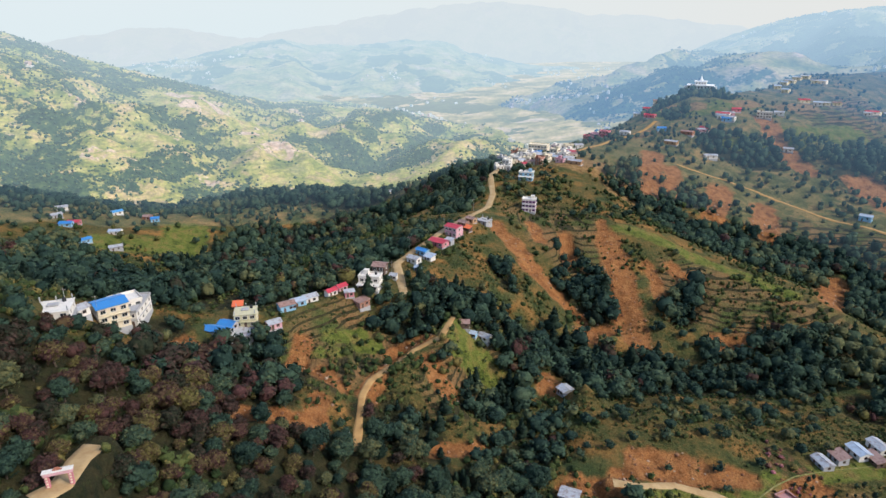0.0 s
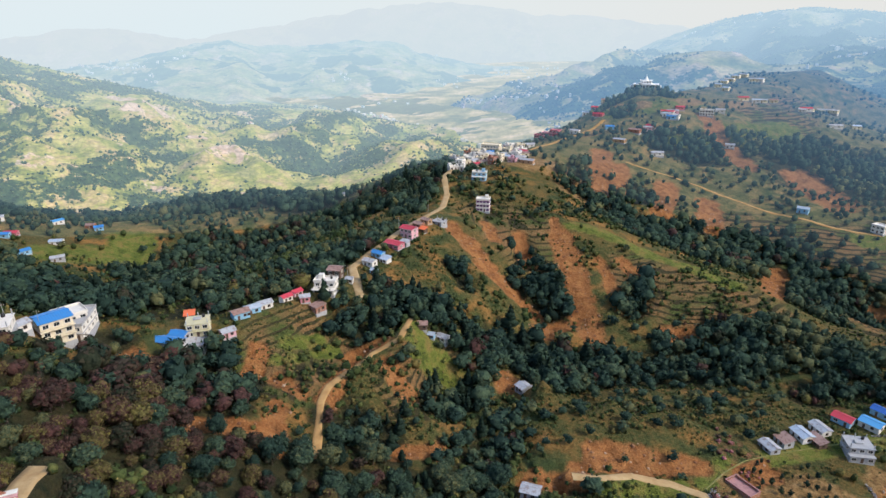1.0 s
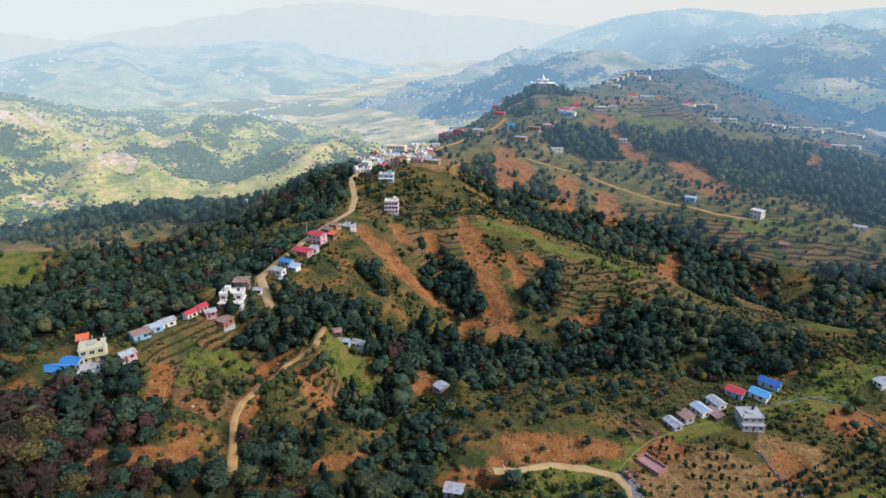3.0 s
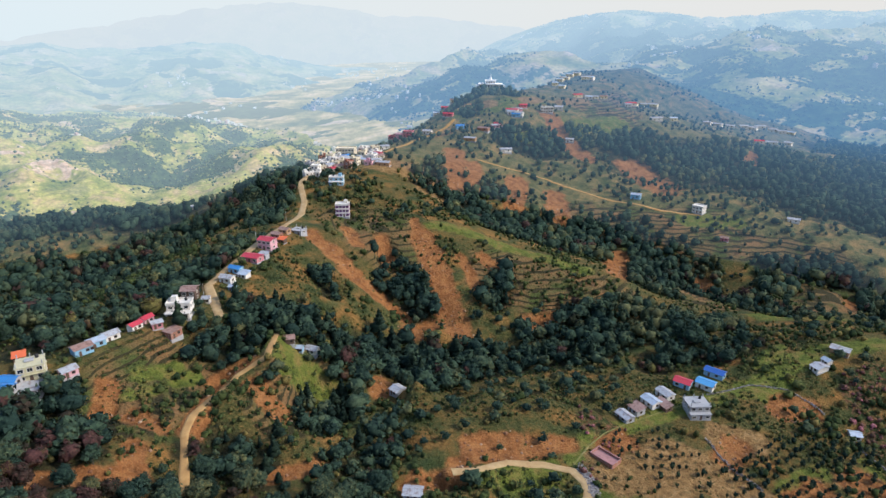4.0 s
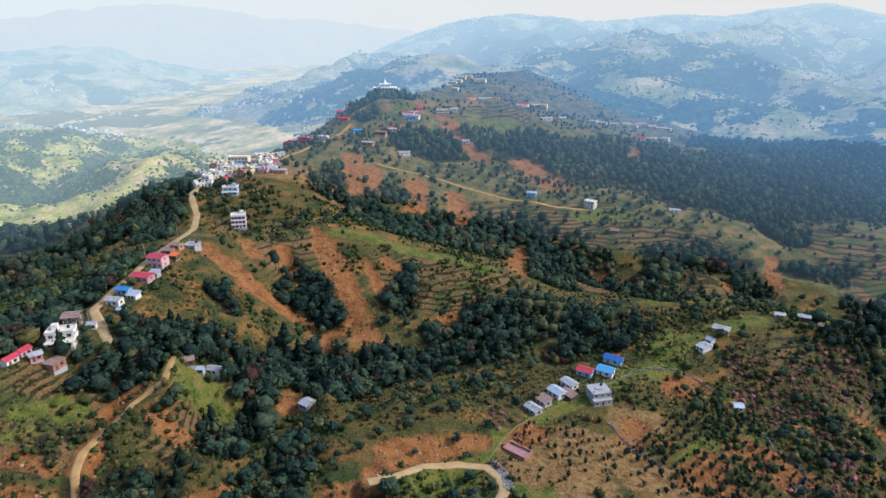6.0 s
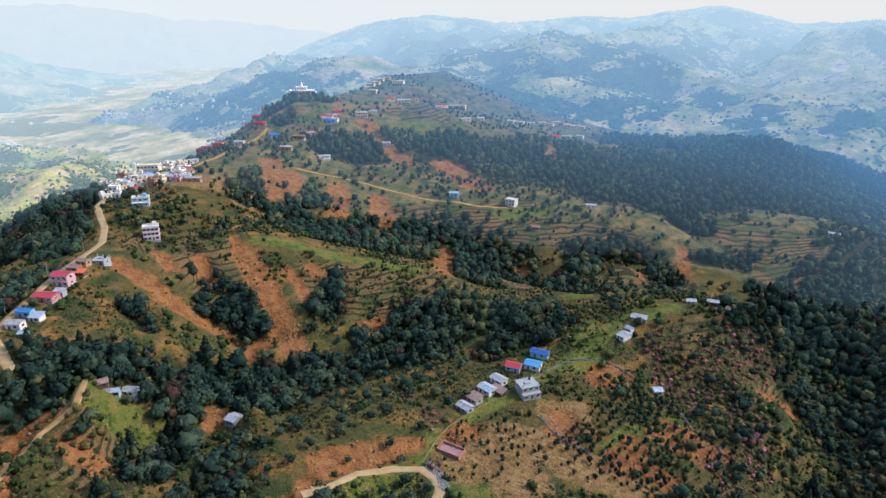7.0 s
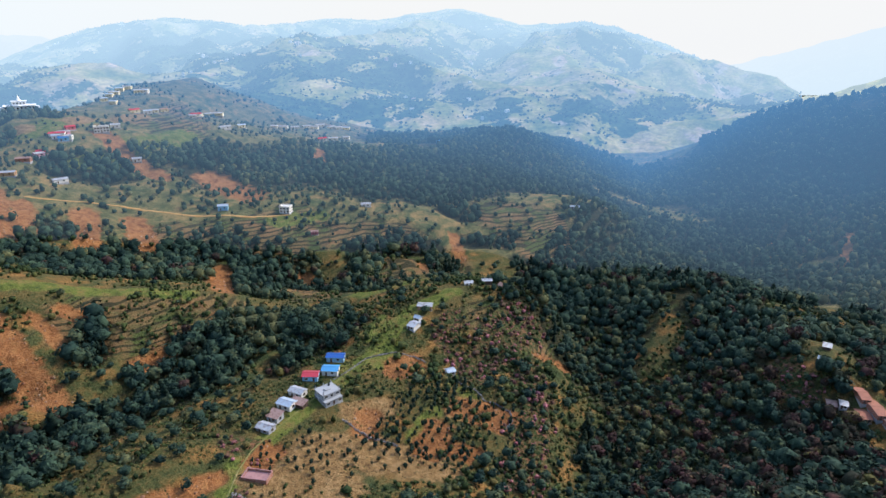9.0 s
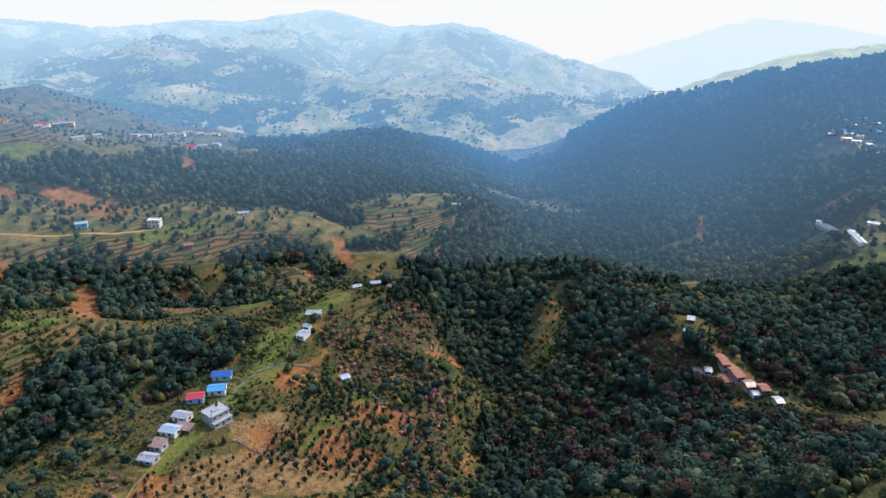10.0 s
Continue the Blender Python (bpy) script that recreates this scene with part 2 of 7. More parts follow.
LEFT_BROOK = [(-219, 264, 90), (-203, 303, 76), (-163, 341, 54), (-123, 377, 46), (-88, 403, 48), (-54, 453, 50)]
FRONT = [(-75, 97, 114), (-91, 107, 123), (-73, 142, 106), (-50, 167, 92), (-59, 107, 105), (-29, 137, 78), (2, 151, 66), (39, 160, 57), (67, 162, 58)]
LANE = [(-27, 160, 75), (-28, 184, 79), (-14, 202, 81), (2, 222, 86)]
FRONT_SLOPE = [(-65, 188, 89), (-47, 214, 84), (13, 221, 59), (48, 215, 52), (72, 213, 47), (110, 196, 54), (16, 226, 77), (51, 316, 71)]
LINES = [TOWN_RIDGE, FOREST_RIDGE, TRAIL_RIDGE, SLIDE_SPUR, BROOK, DELL, SLIDE_FOOT, HOUSE_RIDGE, RIGHT_FLANK, RIGHT_BROOK, BACK_VALE, SPUR_FOOT, TILE_RIDGE, WOOD_SPUR, RIGHT_HILL, RIGHT_SLOPE, LEFT_SKYLINE, LEFT_MEADOW, LEFT_BROOK, FRONT, LANE, FRONT_SLOPE]


def along(line, step):
    """Points every step metres along a line."""
    p = np.array(line, float)
    out = [p[:1]]
    for a, b in zip(p[:-1], p[1:]):
        n = max(1, int(np.hypot(*(b - a)[:2]) / step))
        out.append(a + (b - a) * (np.arange(1, n + 1) / n)[:, None])
    return np.concatenate(out)


def line_distance(x, y, line):
    """Distance from x, y to a line, and the height and the share of its length there."""
    p = np.array(line, float)
    x, y = np.asarray(x, float), np.asarray(y, float)
    best = np.full(x.shape, 1e9)
    height, share = np.zeros(x.shape), np.zeros(x.shape)
    lens = np.hypot(*np.diff(p[:, :2], axis=0).T)
    total, done = lens.sum(), 0.0
    for a, b, n in zip(p[:-1], p[1:], lens):
        k = np.clip(((x - a[0]) * (b[0] - a[0]) + (y - a[1]) * (b[1] - a[1])) / (n * n + 1e-9), 0, 1)
        d = np.hypot(x - a[0] - k * (b[0] - a[0]), y - a[1] - k * (b[1] - a[1]))
        m = d < best
        best = np.where(m, d, best)
        if p.shape[1] > 2:
            height = np.where(m, a[2] + k * (b[2] - a[2]), height)
        share = np.where(m, (done + k * n) / total, share)
        done += n
    return best, height, share


def lattice(ix, iy, seed):
    h = (ix.astype(np.int64) * 374761393 + iy.astype(np.int64) * 668265263 + seed * 974711) & 0x7FFFFFFF
    h = ((h ^ (h >> 13)) * 1274126177) & 0x7FFFFFFF
    return ((h ^ (h >> 16)) & 0xFFFF) / 65535.0 * 2 - 1


def rough(x, y, size, seed=0, octaves=4):
    """Value noise, about -1 to 1, with its largest lumps size metres wide."""
    x, y = np.asarray(x, float), np.asarray(y, float)
    out, amp, total = np.zeros(x.shape), 1.0, 0.0
    for o in range(octaves):
        u, v = x / size * 2 ** o + 31.7 * o, y / size * 2 ** o - 17.3 * o
        iu, iv = np.floor(u), np.floor(v)
        fu, fv = u - iu, v - iv
        fu, fv = fu * fu * (3 - 2 * fu), fv * fv * (3 - 2 * fv)
        a, b = lattice(iu, iv, seed + o), lattice(iu + 1, iv, seed + o)
        c, d = lattice(iu, iv + 1, seed + o), lattice(iu + 1, iv + 1, seed + o)
        out += amp * ((a + (b - a) * fu) * (1 - fv) + (c + (d - c) * fu) * fv)
        total += amp
        amp *= 0.5
    return out / total * 1.6


# low country behind the ridges
VALE = [(-640, 520, 0), (-520, 700, -30), (-330, 800, -50), (-150, 800, -60), (0, 720, -40), (80, 720, 0), (200, 840, 10), (330, 960, 0)]
LINES.append(VALE)
anchors = [along(line, 14) for line in LINES]
ring = [(r * math.cos(a), r * math.sin(a), h) for r, h, n in ((60, 95, 8), (1500, -90, 16), (2600, -120, 14), (4900, -160, 14))
        for a in [2 * math.pi * i / n + 0.1 for i in range(n)]]
ring += [(r * math.cos(a), r * math.sin(a), h) for r, h in ((170, 100), (420, 60), (900, 0))
         for a in [math.pi * (1.0 + 0.1 * i) for i in range(10)]]
KNOTS = np.concatenate(anchors + [np.array(ring)])
keep = np.ones(len(KNOTS), bool)
for i in range(1, len(KNOTS)):
    near = np.hypot(*(KNOTS[:i, :2] - KNOTS[i, :2]).T) < 6.0
    keep[i] = not (near & keep[:i]).any()
KNOTS = KNOTS[keep]
gap = np.hypot(KNOTS[:, None, 0] - KNOTS[None, :, 0], KNOTS[:, None, 1] - KNOTS[None, :, 1])
size_k = len(KNOTS)
lhs = np.zeros((size_k + 1, size_k + 1))
lhs[:size_k, :size_k] = gap - np.eye(size_k) * 2.0
lhs[:size_k, size_k] = lhs[size_k, :size_k] = 1
WEIGHTS = np.linalg.solve(lhs, np.concatenate([KNOTS[:, 2], [0]]))


def land(x, y):
    """Height of the bare hills."""
    x, y = np.asarray(x, float), np.asarray(y, float)
    fx, fy = x.ravel(), y.ravel()
    out = np.empty(fx.shape)
    for i in range(0, len(fx), 20000):
        d = np.hypot(fx[i:i + 20000, None] - KNOTS[None, :, 0], fy[i:i + 20000, None] - KNOTS[None, :, 1])
        out[i:i + 20000] = d @ WEIGHTS[:-1] + WEIGHTS[-1]
    r = np.hypot(fx, fy)
    relief = np.clip((r - 120) / 500, 0.15, 1) * np.clip((1600 - r) / 500, 0.3, 1)
    out += relief * (4.0 * rough(fx, fy, 70, 3, 3) + 1.2 * rough(fx, fy, 18, 9, 2))
    return out.reshape(x.shape)

# ---- what grows where: radius, then x, y along the middle ----
WOODS = [
    (6, [(136, 312), (124, 295)]),
    (5, [(148, 282), (168, 277)]),
    (5, [(73, 348), (74, 334)]),
    (5, [(29, 307), (33, 288)]),
    (8, [(22, 175), (38, 186)]),
    (5, [(53, 164), (60, 163)]),
    (14, [(131, 459), (153, 491)]),
    (12, [(242, 649), (231, 635)]),
    (10, [(219, 667), (269, 694), (294, 666)]),
    (24, [(-97, 102), (-96, 110), (-89, 111)]),
    (18, [(-112, 130), (-108, 137)]),
    (24, [(-85, 96), (-90, 93)]),
    (12, [(-61, 123), (-50, 122), (-67, 110)]),
    (9, [(-36, 152), (-31, 143)]),
    (20, [(-105, 120), (-99, 125), (-94, 123)]),
    (14, [(-110, 132), (-103, 136), (-98, 142), (-90, 142)]),
    (10, [(-101, 195), (-79, 167)]),
    (26, [(-86, 103), (-84, 124), (-67, 128), (-49, 134), (-35, 138)]),
    (20, [(-84, 151), (-66, 154), (-69, 183)]),
    (16, [(-26, 142), (-6, 149), (20, 158)]),
    (13, [(-62, 190), (-69, 195)]),
    (13, [(-18, 178), (-9, 175)]),
    (42, [(-248, 335), (-195, 314), (-119, 248), (-135, 378), (-109, 426), (-62, 455), (-37, 463), (-2, 470), (19, 484)]),
    (34, [(-360, 457), (-339, 462), (-285, 517), (-182, 548), (-117, 560), (-70, 523)]),
    (13, [(24, 246), (47, 256), (80, 256), (113, 256), (147, 252), (182, 257)]),
    (18, [(195, 256), (247, 257)]),
    (9, [(-22, 235), (-6, 237), (4, 258)]),
    (13, [(74, 317), (83, 299)]),
    (28, [(164, 412), (203, 407), (231, 383), (273, 391)]),
    (28, [(295, 355), (258, 376)]),
    (20, [(139, 456), (188, 471)]),
    (24, [(258, 571), (276, 553), (343, 565)]),
    (7, [(27, 223), (14, 200)]),
    (60, [(384, 522), (431, 487), (498, 473), (613, 454), (729, 426), (711, 347), (539, 363), (480, 416)]),
    (60, [(710, 569), (769, 416), (850, 366)]),
    (32, [(320, 118), (386, 139), (453, 119), (445, 76), (370, 31)]),
    (26, [(248, 70), (262, 56), (278, 41)]),
    (50, [(522, 72), (571, 15), (652, 148)]),
    (40, [(330, 138), (448, 137), (487, 101), (484, 54)]),
    (45, [(625, -32), (463, -62), (425, -89)]),
    (100, [(913, 155), (910, 43), (888, -55), (898, -142)]),
    (90, [(817, 100), (839, 1), (711, -80)]),
    (30, [(205, 39), (227, 10), (251, -11), (245, -42)]),
    (22, [(306, -66), (344, -76), (342, -37), (402, -9)]),
    (15, [(143, 269), (168, 252), (98, 252), (67, 243)]),
    (11, [(210, 220), (233, 226), (180, 223)]),
    (22, [(266, 371), (241, 323)]),
    (22, [(376, 330), (392, 304)]),
]
WOODS += [
    (30, [(371, 39), (321, 48), (298, 58)]),
    (24, [(306, 82), (291, 28), (289, 2)]),
    (22, [(222, 55), (206, 18), (202, -1), (177, -17)]),
    (22, [(322, -49), (310, -72), (372, -68)]),
    (15, [(-75, 238), (-52, 262), (-40, 290), (-27, 320), (-8, 350)]),
    (12, [(6, 385), (12, 420), (20, 450)]),
    (30, [(590, 311), (624, 258), (709, 233)]),
    (50, [(770, 300), (850, 270), (940, 262)]),
    (60, [(850, 366), (940, 335)]),
    (55, [(655, 390), (700, 330)]),
    (36, [(667, 212), (659, 177), (565, 171), (560, 195)]),
    (11, [(364, 344), (345, 307)]),
    (15, [(402, 327), (401, 296), (381, 265)]),
    (14, [(435, 271), (460, 245)]),
    (12, [(305, 304), (305, 262)]),
    (14, [(473, 300), (474, 316)]),
    (12, [(317, 369), (289, 379)]),
    (30, [(450, 205), (524, 194)]),
    (45, [(614, 127), (691, 112), (682, 50), (684, -6), (640, -56)]),
    (30, [(675, -102), (620, -125)]),
    (60, [(825, 214), (803, 133), (784, 61), (743, -31)]),
    (40, [(552, 181), (481, 118)]),
]
SLIDES = [
    (4, [(-44, 195), (-36, 188)]),
    (4, [(-53, 210), (-53, 194)]),
    (5, [(-10, 224), (-19, 219)]),
    (10, [(209, 131), (212, 120)]),
    (6, [(173, 160), (164, 155)]),
    (7, [(187, 134), (173, 129)]),
    (6, [(181, 121), (184, 114)]),
    (4, [(82, 179), (97, 175), (106, 175)]),
    (6, [(66, 174), (76, 175)]),
    (6, [(121, 171), (131, 173)]),
    (6, [(68, 178), (83, 177)]),
    (6, [(32, 350), (46, 321), (61, 304), (71, 298)]),
    (5, [(46, 313), (65, 301)]),
    (8, [(98, 355), (100, 335), (98, 307), (98, 279)]),
    (3, [(99, 373), (97, 355)]),
    (4, [(118, 331), (119, 311)]),
    (7, [(73, 281), (85, 289)]),
    (10, [(312, 610), (310, 565), (314, 526)]),
    (10, [(184, 539), (155, 452)]),
    (7, [(193, 513), (178, 474)]),
    (10, [(225, 490), (199, 437)]),
    (10, [(251, 468), (232, 422)]),
    (18, [(356, 507), (353, 457)]),
    (9, [(258, 376), (215, 312)]),
    (5, [(432, 285), (400, 258)]),
    (6, [(376, 277), (364, 268)]),
    (6, [(314, 346), (308, 339)]),
    (4, [(55, 368), (57, 346)]),
    (5, [(45, 233), (43, 224)]),
    (5, [(-89, 190), (-85, 186)]),
    (5, [(-58, 155), (-51, 158), (-42, 159)]),
    (4, [(-41, 175), (-40, 166)]),
    (4, [(-1, 173), (12, 176)]),
    (4, [(60, 171), (101, 176)]),
    (4, [(40, 164), (59, 166)]),
    (8, [(216, 125), (216, 118)]),
    (5, [(356, 104), (354, 99)]),
    (4, [(715, -1), (640, -2)]),
    (4, [(693, 63), (700, 35)]),
    (8, [(506, 520), (488, 497)]),
    (6, [(503, 517), (483, 497)]),
    (5, [(74, 354), (74, 338)]),
    (4, [(-19, 211), (-27, 187)]),
    (5, [(-5, 210), (1, 199)]),
    (9, [(653, -112), (658, -133)]),
    (5, [(282, 129), (300, 123)]),
    (5, [(135, 323), (131, 331)]),
    (5, [(136, 280), (156, 281)]),
    (7, [(222, 173), (209, 174)]),
]
TILLED = [
    (17, [(104, 480), (128, 478), (138, 462), (136, 438)]),
    (5, [(-113, 176), (-112, 186)]),
    (10, [(235, 655), (258, 642)]),
    (9, [(300, 640), (322, 655)]),
    (11, [(352, 650), (388, 668)]),
    (9, [(196, 600), (180, 590)]),
    (13, [(118, 157), (132, 150), (128, 139)]),
    (12, [(142, 162), (150, 150), (158, 134), (166, 122)]),
    (8, [(170, 166), (180, 160)]),
    (7, [(204, 132), (212, 122)]),
    (9, [(250, -50), (242, -64)]),
]
MEADOWS = [
    (14, [(227, 640), (270, 633), (317, 650)]),
    (12, [(269, 574), (292, 565)]),
    (4.5, [(107, 167), (111, 170), (126, 177), (143, 181), (166, 184), (187, 187)]),
    (3, [(-43, 216), (-33, 223)]),
    (3, [(-47, 204), (-40, 209)]),
    (3, [(-32, 216), (-26, 221)]),
    (4, [(163, 130), (175, 137), (196, 142)]),
    (7, [(104, 150), (112, 141), (120, 135)]),
    (5, [(86, 156), (80, 161)]),
    (4, [(221, 141), (217, 132)]),
    (5, [(108, 169), (117, 175)]),
    (7, [(15, 229), (19, 225), (8, 223)]),
    (6, [(4, 233), (11, 233)]),
    (6, [(199, 187), (223, 189), (234, 198)]),
    (6, [(230, 194), (251, 198), (286, 192)]),
    (6, [(110, 363), (135, 354), (163, 335), (189, 309)]),
    (5, [(190, 196), (199, 191), (206, 183)]),
    (4, [(104, 166), (116, 175), (138, 181), (162, 185)]),
    (16, [(-222, 395), (-184, 418), (-192, 441)]),
    (10, [(88, 165), (74, 161)]),
    (10, [(283, 258), (314, 240)]),
    (18, [(323, 578), (382, 588)]),
    (8, [(375, 390), (336, 403)]),
    (10, [(498, -118), (492, -98)]),
    (6, [(711, 170), (687, 163)]),
    (4, [(240, 209), (220, 201)]),
]
TERRACES = [
    (20, [(-37, 219), (-46, 198)]),
    (14, [(3, 200), (15, 226)]),
    (24, [(76, 367), (60, 383), (81, 340)]),
    (26, [(139, 315), (166, 292), (189, 279)]),
    (30, [(261, 423), (301, 401), (348, 391)]),
    (28, [(258, 312), (300, 300), (377, 265)]),
    (30, [(474, 238), (481, 220), (493, 275)]),
    (22, [(287, 146), (283, 158)]),
    (30, [(383, 641), (472, 717), (383, 592)]),
    (30, [(497, 267), (506, 236)]),
    (22, [(395, 327), (345, 380)]),
]
BLOSSOM = [
    (4, [(107, 161), (114, 156)]),
    (13, [(300, 150), (279, 152), (264, 148)]),
    (8, [(262, 130), (238, 110), (208, 100), (182, 90)]),
    (6, [(266, 178), (248, 173), (238, 142)]),
    (6, [(126, 177), (121, 186)]),
    (8, [(308, 6), (327, 19)]),
]
ORCHARD = [
    (13, [(183, 166), (196, 158)]),
    (16, [(204, 160), (212, 146)]),
    (17, [(178, 142), (188, 128), (195, 114)]),
    (15, [(200, 132), (210, 120)]),
    (8, [(168, 126), (178, 112)]),
]
ORCHARD_SPARSE = [
    (10, [(128, 166), (140, 172)]),
    (13, [(136, 152), (150, 150), (160, 138)]),
]
MAIN_ROAD = [(-17.2, 249.9), (-20.8, 270.9), (-22.7, 282.8), (-14.4, 302.6), (-1.2, 327.7), (15.6, 354.9), (29.2, 385.7), (34.0, 410.6), (34.8, 444.9), (51.7, 481.7), (85.3, 527.4), (115.8, 535.2)]
LANE = [(4.3, 240.7), (-0.6, 222.6), (-11.8, 216.6), (-19.9, 202.5), (-26.2, 192.5), (-28.0, 183.8), (-27.6, 172.2), (-27.1, 161.9), (-26.1, 158.9)]
LOOP = [(55.5, 165.0), (63.4, 164.4), (78.5, 169.1), (91.5, 167.4), (100.5, 162.0), (102.1, 154.8), (99.3, 148.0), (93.3, 143.1)]
TRAIL = [(200.5, 524.4), (222.7, 510.5), (256.1, 496.7), (280.8, 467.7), (302.9, 438.9), (323.3, 418.9), (353.3, 405.5)]
FOOTPATH = [(102.6, 164.6), (113.2, 172.0), (123.7, 177.7), (138.4, 182.2), (161.5, 185.9), (177.6, 187.2), (193.6, 189.3), (211.8, 189.1)]
HILL_TRACK = [(115.8, 535.2), (155.9, 577.9), (196.4, 609.1), (211.9, 625.2)]
GATE_ROAD = [(-77.6, 94.1), (-75.0, 98.6), (-76.3, 107.2), (-75.7, 112.4)]
WALL_1 = [(162.4, 165.5), (163.5, 155.6), (163.4, 147.1), (165.8, 139.1)]
WALL_2 = [(229.0, 154.4), (225.3, 145.3), (226.2, 138.6), (221.5, 130.7), (222.9, 124.8), (222.2, 117.2), (217.5, 113.0), (209.4, 112.1)]
WALL_3 = [(182.7, 189.8), (193.2, 189.3), (204.7, 189.5), (219.9, 182.9), (225.5, 175.9), (227.6, 168.8)]
RIM = [(103.9, 162.9), (104.6, 158.2), (104.2, 153.5), (101.8, 149.1)]
COURT = [(110.7, 167.0), (116.6, 168.9), (120.0, 161.2), (114.8, 160.0)]
HAMLET_ROAD = [(839.8, -130.3), (828.7, -142.6), (813.2, -134.6), (799.2, -138.2), (772.5, -146.1), (718.7, -146.6)]

# ---- ground ----
def strip_height(line):
    p = along([(x, y, 0.0) for x, y in line], 4)
    z = land(p[:, 0], p[:, 1])
    for _ in range(6):
        z[1:-1] = (z[:-2] + z[1:-1] * 2 + z[2:]) / 4
    return np.column_stack([p[:, :2], z])


STRIPS = [(strip_height(MAIN_ROAD), 1.8), (strip_height(LANE), 1.35), (strip_height(LOOP), 1.8), (strip_height(TRAIL), 1.6),
          (strip_height(FOOTPATH), 0.28), (strip_height(HILL_TRACK), 1.8), (strip_height(GATE_ROAD), 2.8), (strip_height(HAMLET_ROAD), 2.6)]
PADS = []      # levelled house plots: x, y, radius, height


def zone_value(x, y, zones):
    out = np.zeros(np.shape(x))
    for radius, line in zones:
        d, _, _ = line_distance(x, y, line)
        out = np.maximum(out, np.clip(1.0 - (d - radius) / (0.5 * radius + 4), 0, 1) * 0.5 + np.clip(1.0 - d / radius, 0, 1) * 0.5)
    return out


def height(x, y):
    """Height of the finished ground, with terraces, road benches and house plots."""
    x, y = np.asarray(x, float), np.asarray(y, float)
    z = land(x, y)
    z = z - 5.0 * np.clip(zone_value(x, y, WOODS) * 1.6 - 0.3, 0, 1)
    f = np.clip((zone_value(x, y, TERRACES) - 0.3) * 3, 0, 1)
    q = z / 2.0 + 0.6 * rough(x, y, 40, 5, 2)
    fr = q - np.floor(q)
    z = z + f * 2.0 * (np.clip((fr - 0.62) / 0.38, 0, 1) - fr) * 0.8
    z = z - np.clip((zone_value(x, y, SLIDES) - 0.35) * 3, 0, 1) * (1.2 + 0.8 * rough(x, y, 6, 21, 3))
    for line, half in STRIPS:
        d, h, _ = line_distance(x, y, line)
        k = np.clip((half + 3.5 - d) / 3.0, 0, 1)
        z = z + (h - z) * k * k * (3 - 2 * k)
    for px, py, pr, ph in PADS:
        k = np.clip((pr + 4 - np.hypot(x - px, y - py)) / 4, 0, 1)
        z = z + (ph - z) * k * k * (3 - 2 * k)
    return z


def mesh_object(name, verts, faces, mats, parent=None, smooth=False):
    me = bpy.data.meshes.new(name)
    me.from_pydata(verts, [], faces)
    for m in mats:
        me.materials.append(m)
    me.polygons.foreach_set("use_smooth", [smooth] * len(me.polygons))
    ob = new(name, me)
    ob.parent = parent
    return ob


def grid_mesh(name, x, y, z, wrap, mats, layers=()):
    """A sheet over a grid of points; layers: named values at its points."""
    n, m = x.shape
    me = bpy.data.meshes.new(name)
    me.vertices.add(n * m)
    me.vertices.foreach_set("co", np.stack([x, y, z], -1).astype(np.float32).ravel())
    i = np.arange(n * m).reshape(n, m)
    if wrap:
        i = np.concatenate([i, i[:1]], 0)
    quads = np.stack([i[:-1, :-1], i[:-1, 1:], i[1:, 1:], i[1:, :-1]], -1).reshape(-1, 4)
    k = len(quads)
    me.loops.add(k * 4)
    me.loops.foreach_set("vertex_index", quads.astype(np.int32).ravel())
    me.polygons.add(k)
    me.polygons.foreach_set("loop_start", np.arange(0, k * 4, 4, dtype=np.int32))
    me.polygons.foreach_set("use_smooth", np.ones(k, bool))
    for mat in mats:
        me.materials.append(mat)
    me.update(calc_edges=True)
    for label, values in layers:
        a = me.attributes.new(label, "FLOAT", "POINT")
        a.data.foreach_set("value", np.asarray(values, np.float32).ravel())
    return new(name, me)


def build_ground():
    fine = np.arange(-44.0, 112.0, 0.28)                       # bearings to the right of +y, degrees
    coarse = np.arange(112.0, 316.0, 3.0)
    bearing = np.radians(np.concatenate([fine, coarse]))
    radius = np.concatenate([np.arange(0.002, 100, 12), np.exp(np.arange(math.log(100), math.log(1150), 0.007)), np.geomspace(1160, 4950, 40)])
    b, r = np.meshgrid(bearing, radius, indexing="ij")
    x, y = r * np.sin(b), r * np.cos(b)
    z = height(x, y)
    layers = [(k, zone_value(x, y, zz)) for k, zz in (("wood", WOODS), ("slide", SLIDES), ("meadow", MEADOWS), ("field", TERRACES), ("blossom", BLOSSOM), ("tilled", TILLED))]
    far = np.clip((r - 490) / 40, 0, 1)
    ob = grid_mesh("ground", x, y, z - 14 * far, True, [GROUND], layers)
    # the wooded hills from 474 m outward, a separate sheet with haze painted in
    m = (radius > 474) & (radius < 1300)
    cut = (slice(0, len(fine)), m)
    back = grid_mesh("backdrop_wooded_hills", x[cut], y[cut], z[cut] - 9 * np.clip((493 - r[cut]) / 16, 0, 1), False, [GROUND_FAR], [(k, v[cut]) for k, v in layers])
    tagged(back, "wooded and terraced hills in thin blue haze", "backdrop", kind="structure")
    return tagged(ob, "terraced hillside of ochre soil, scrub and grass", "ground", kind="structure")


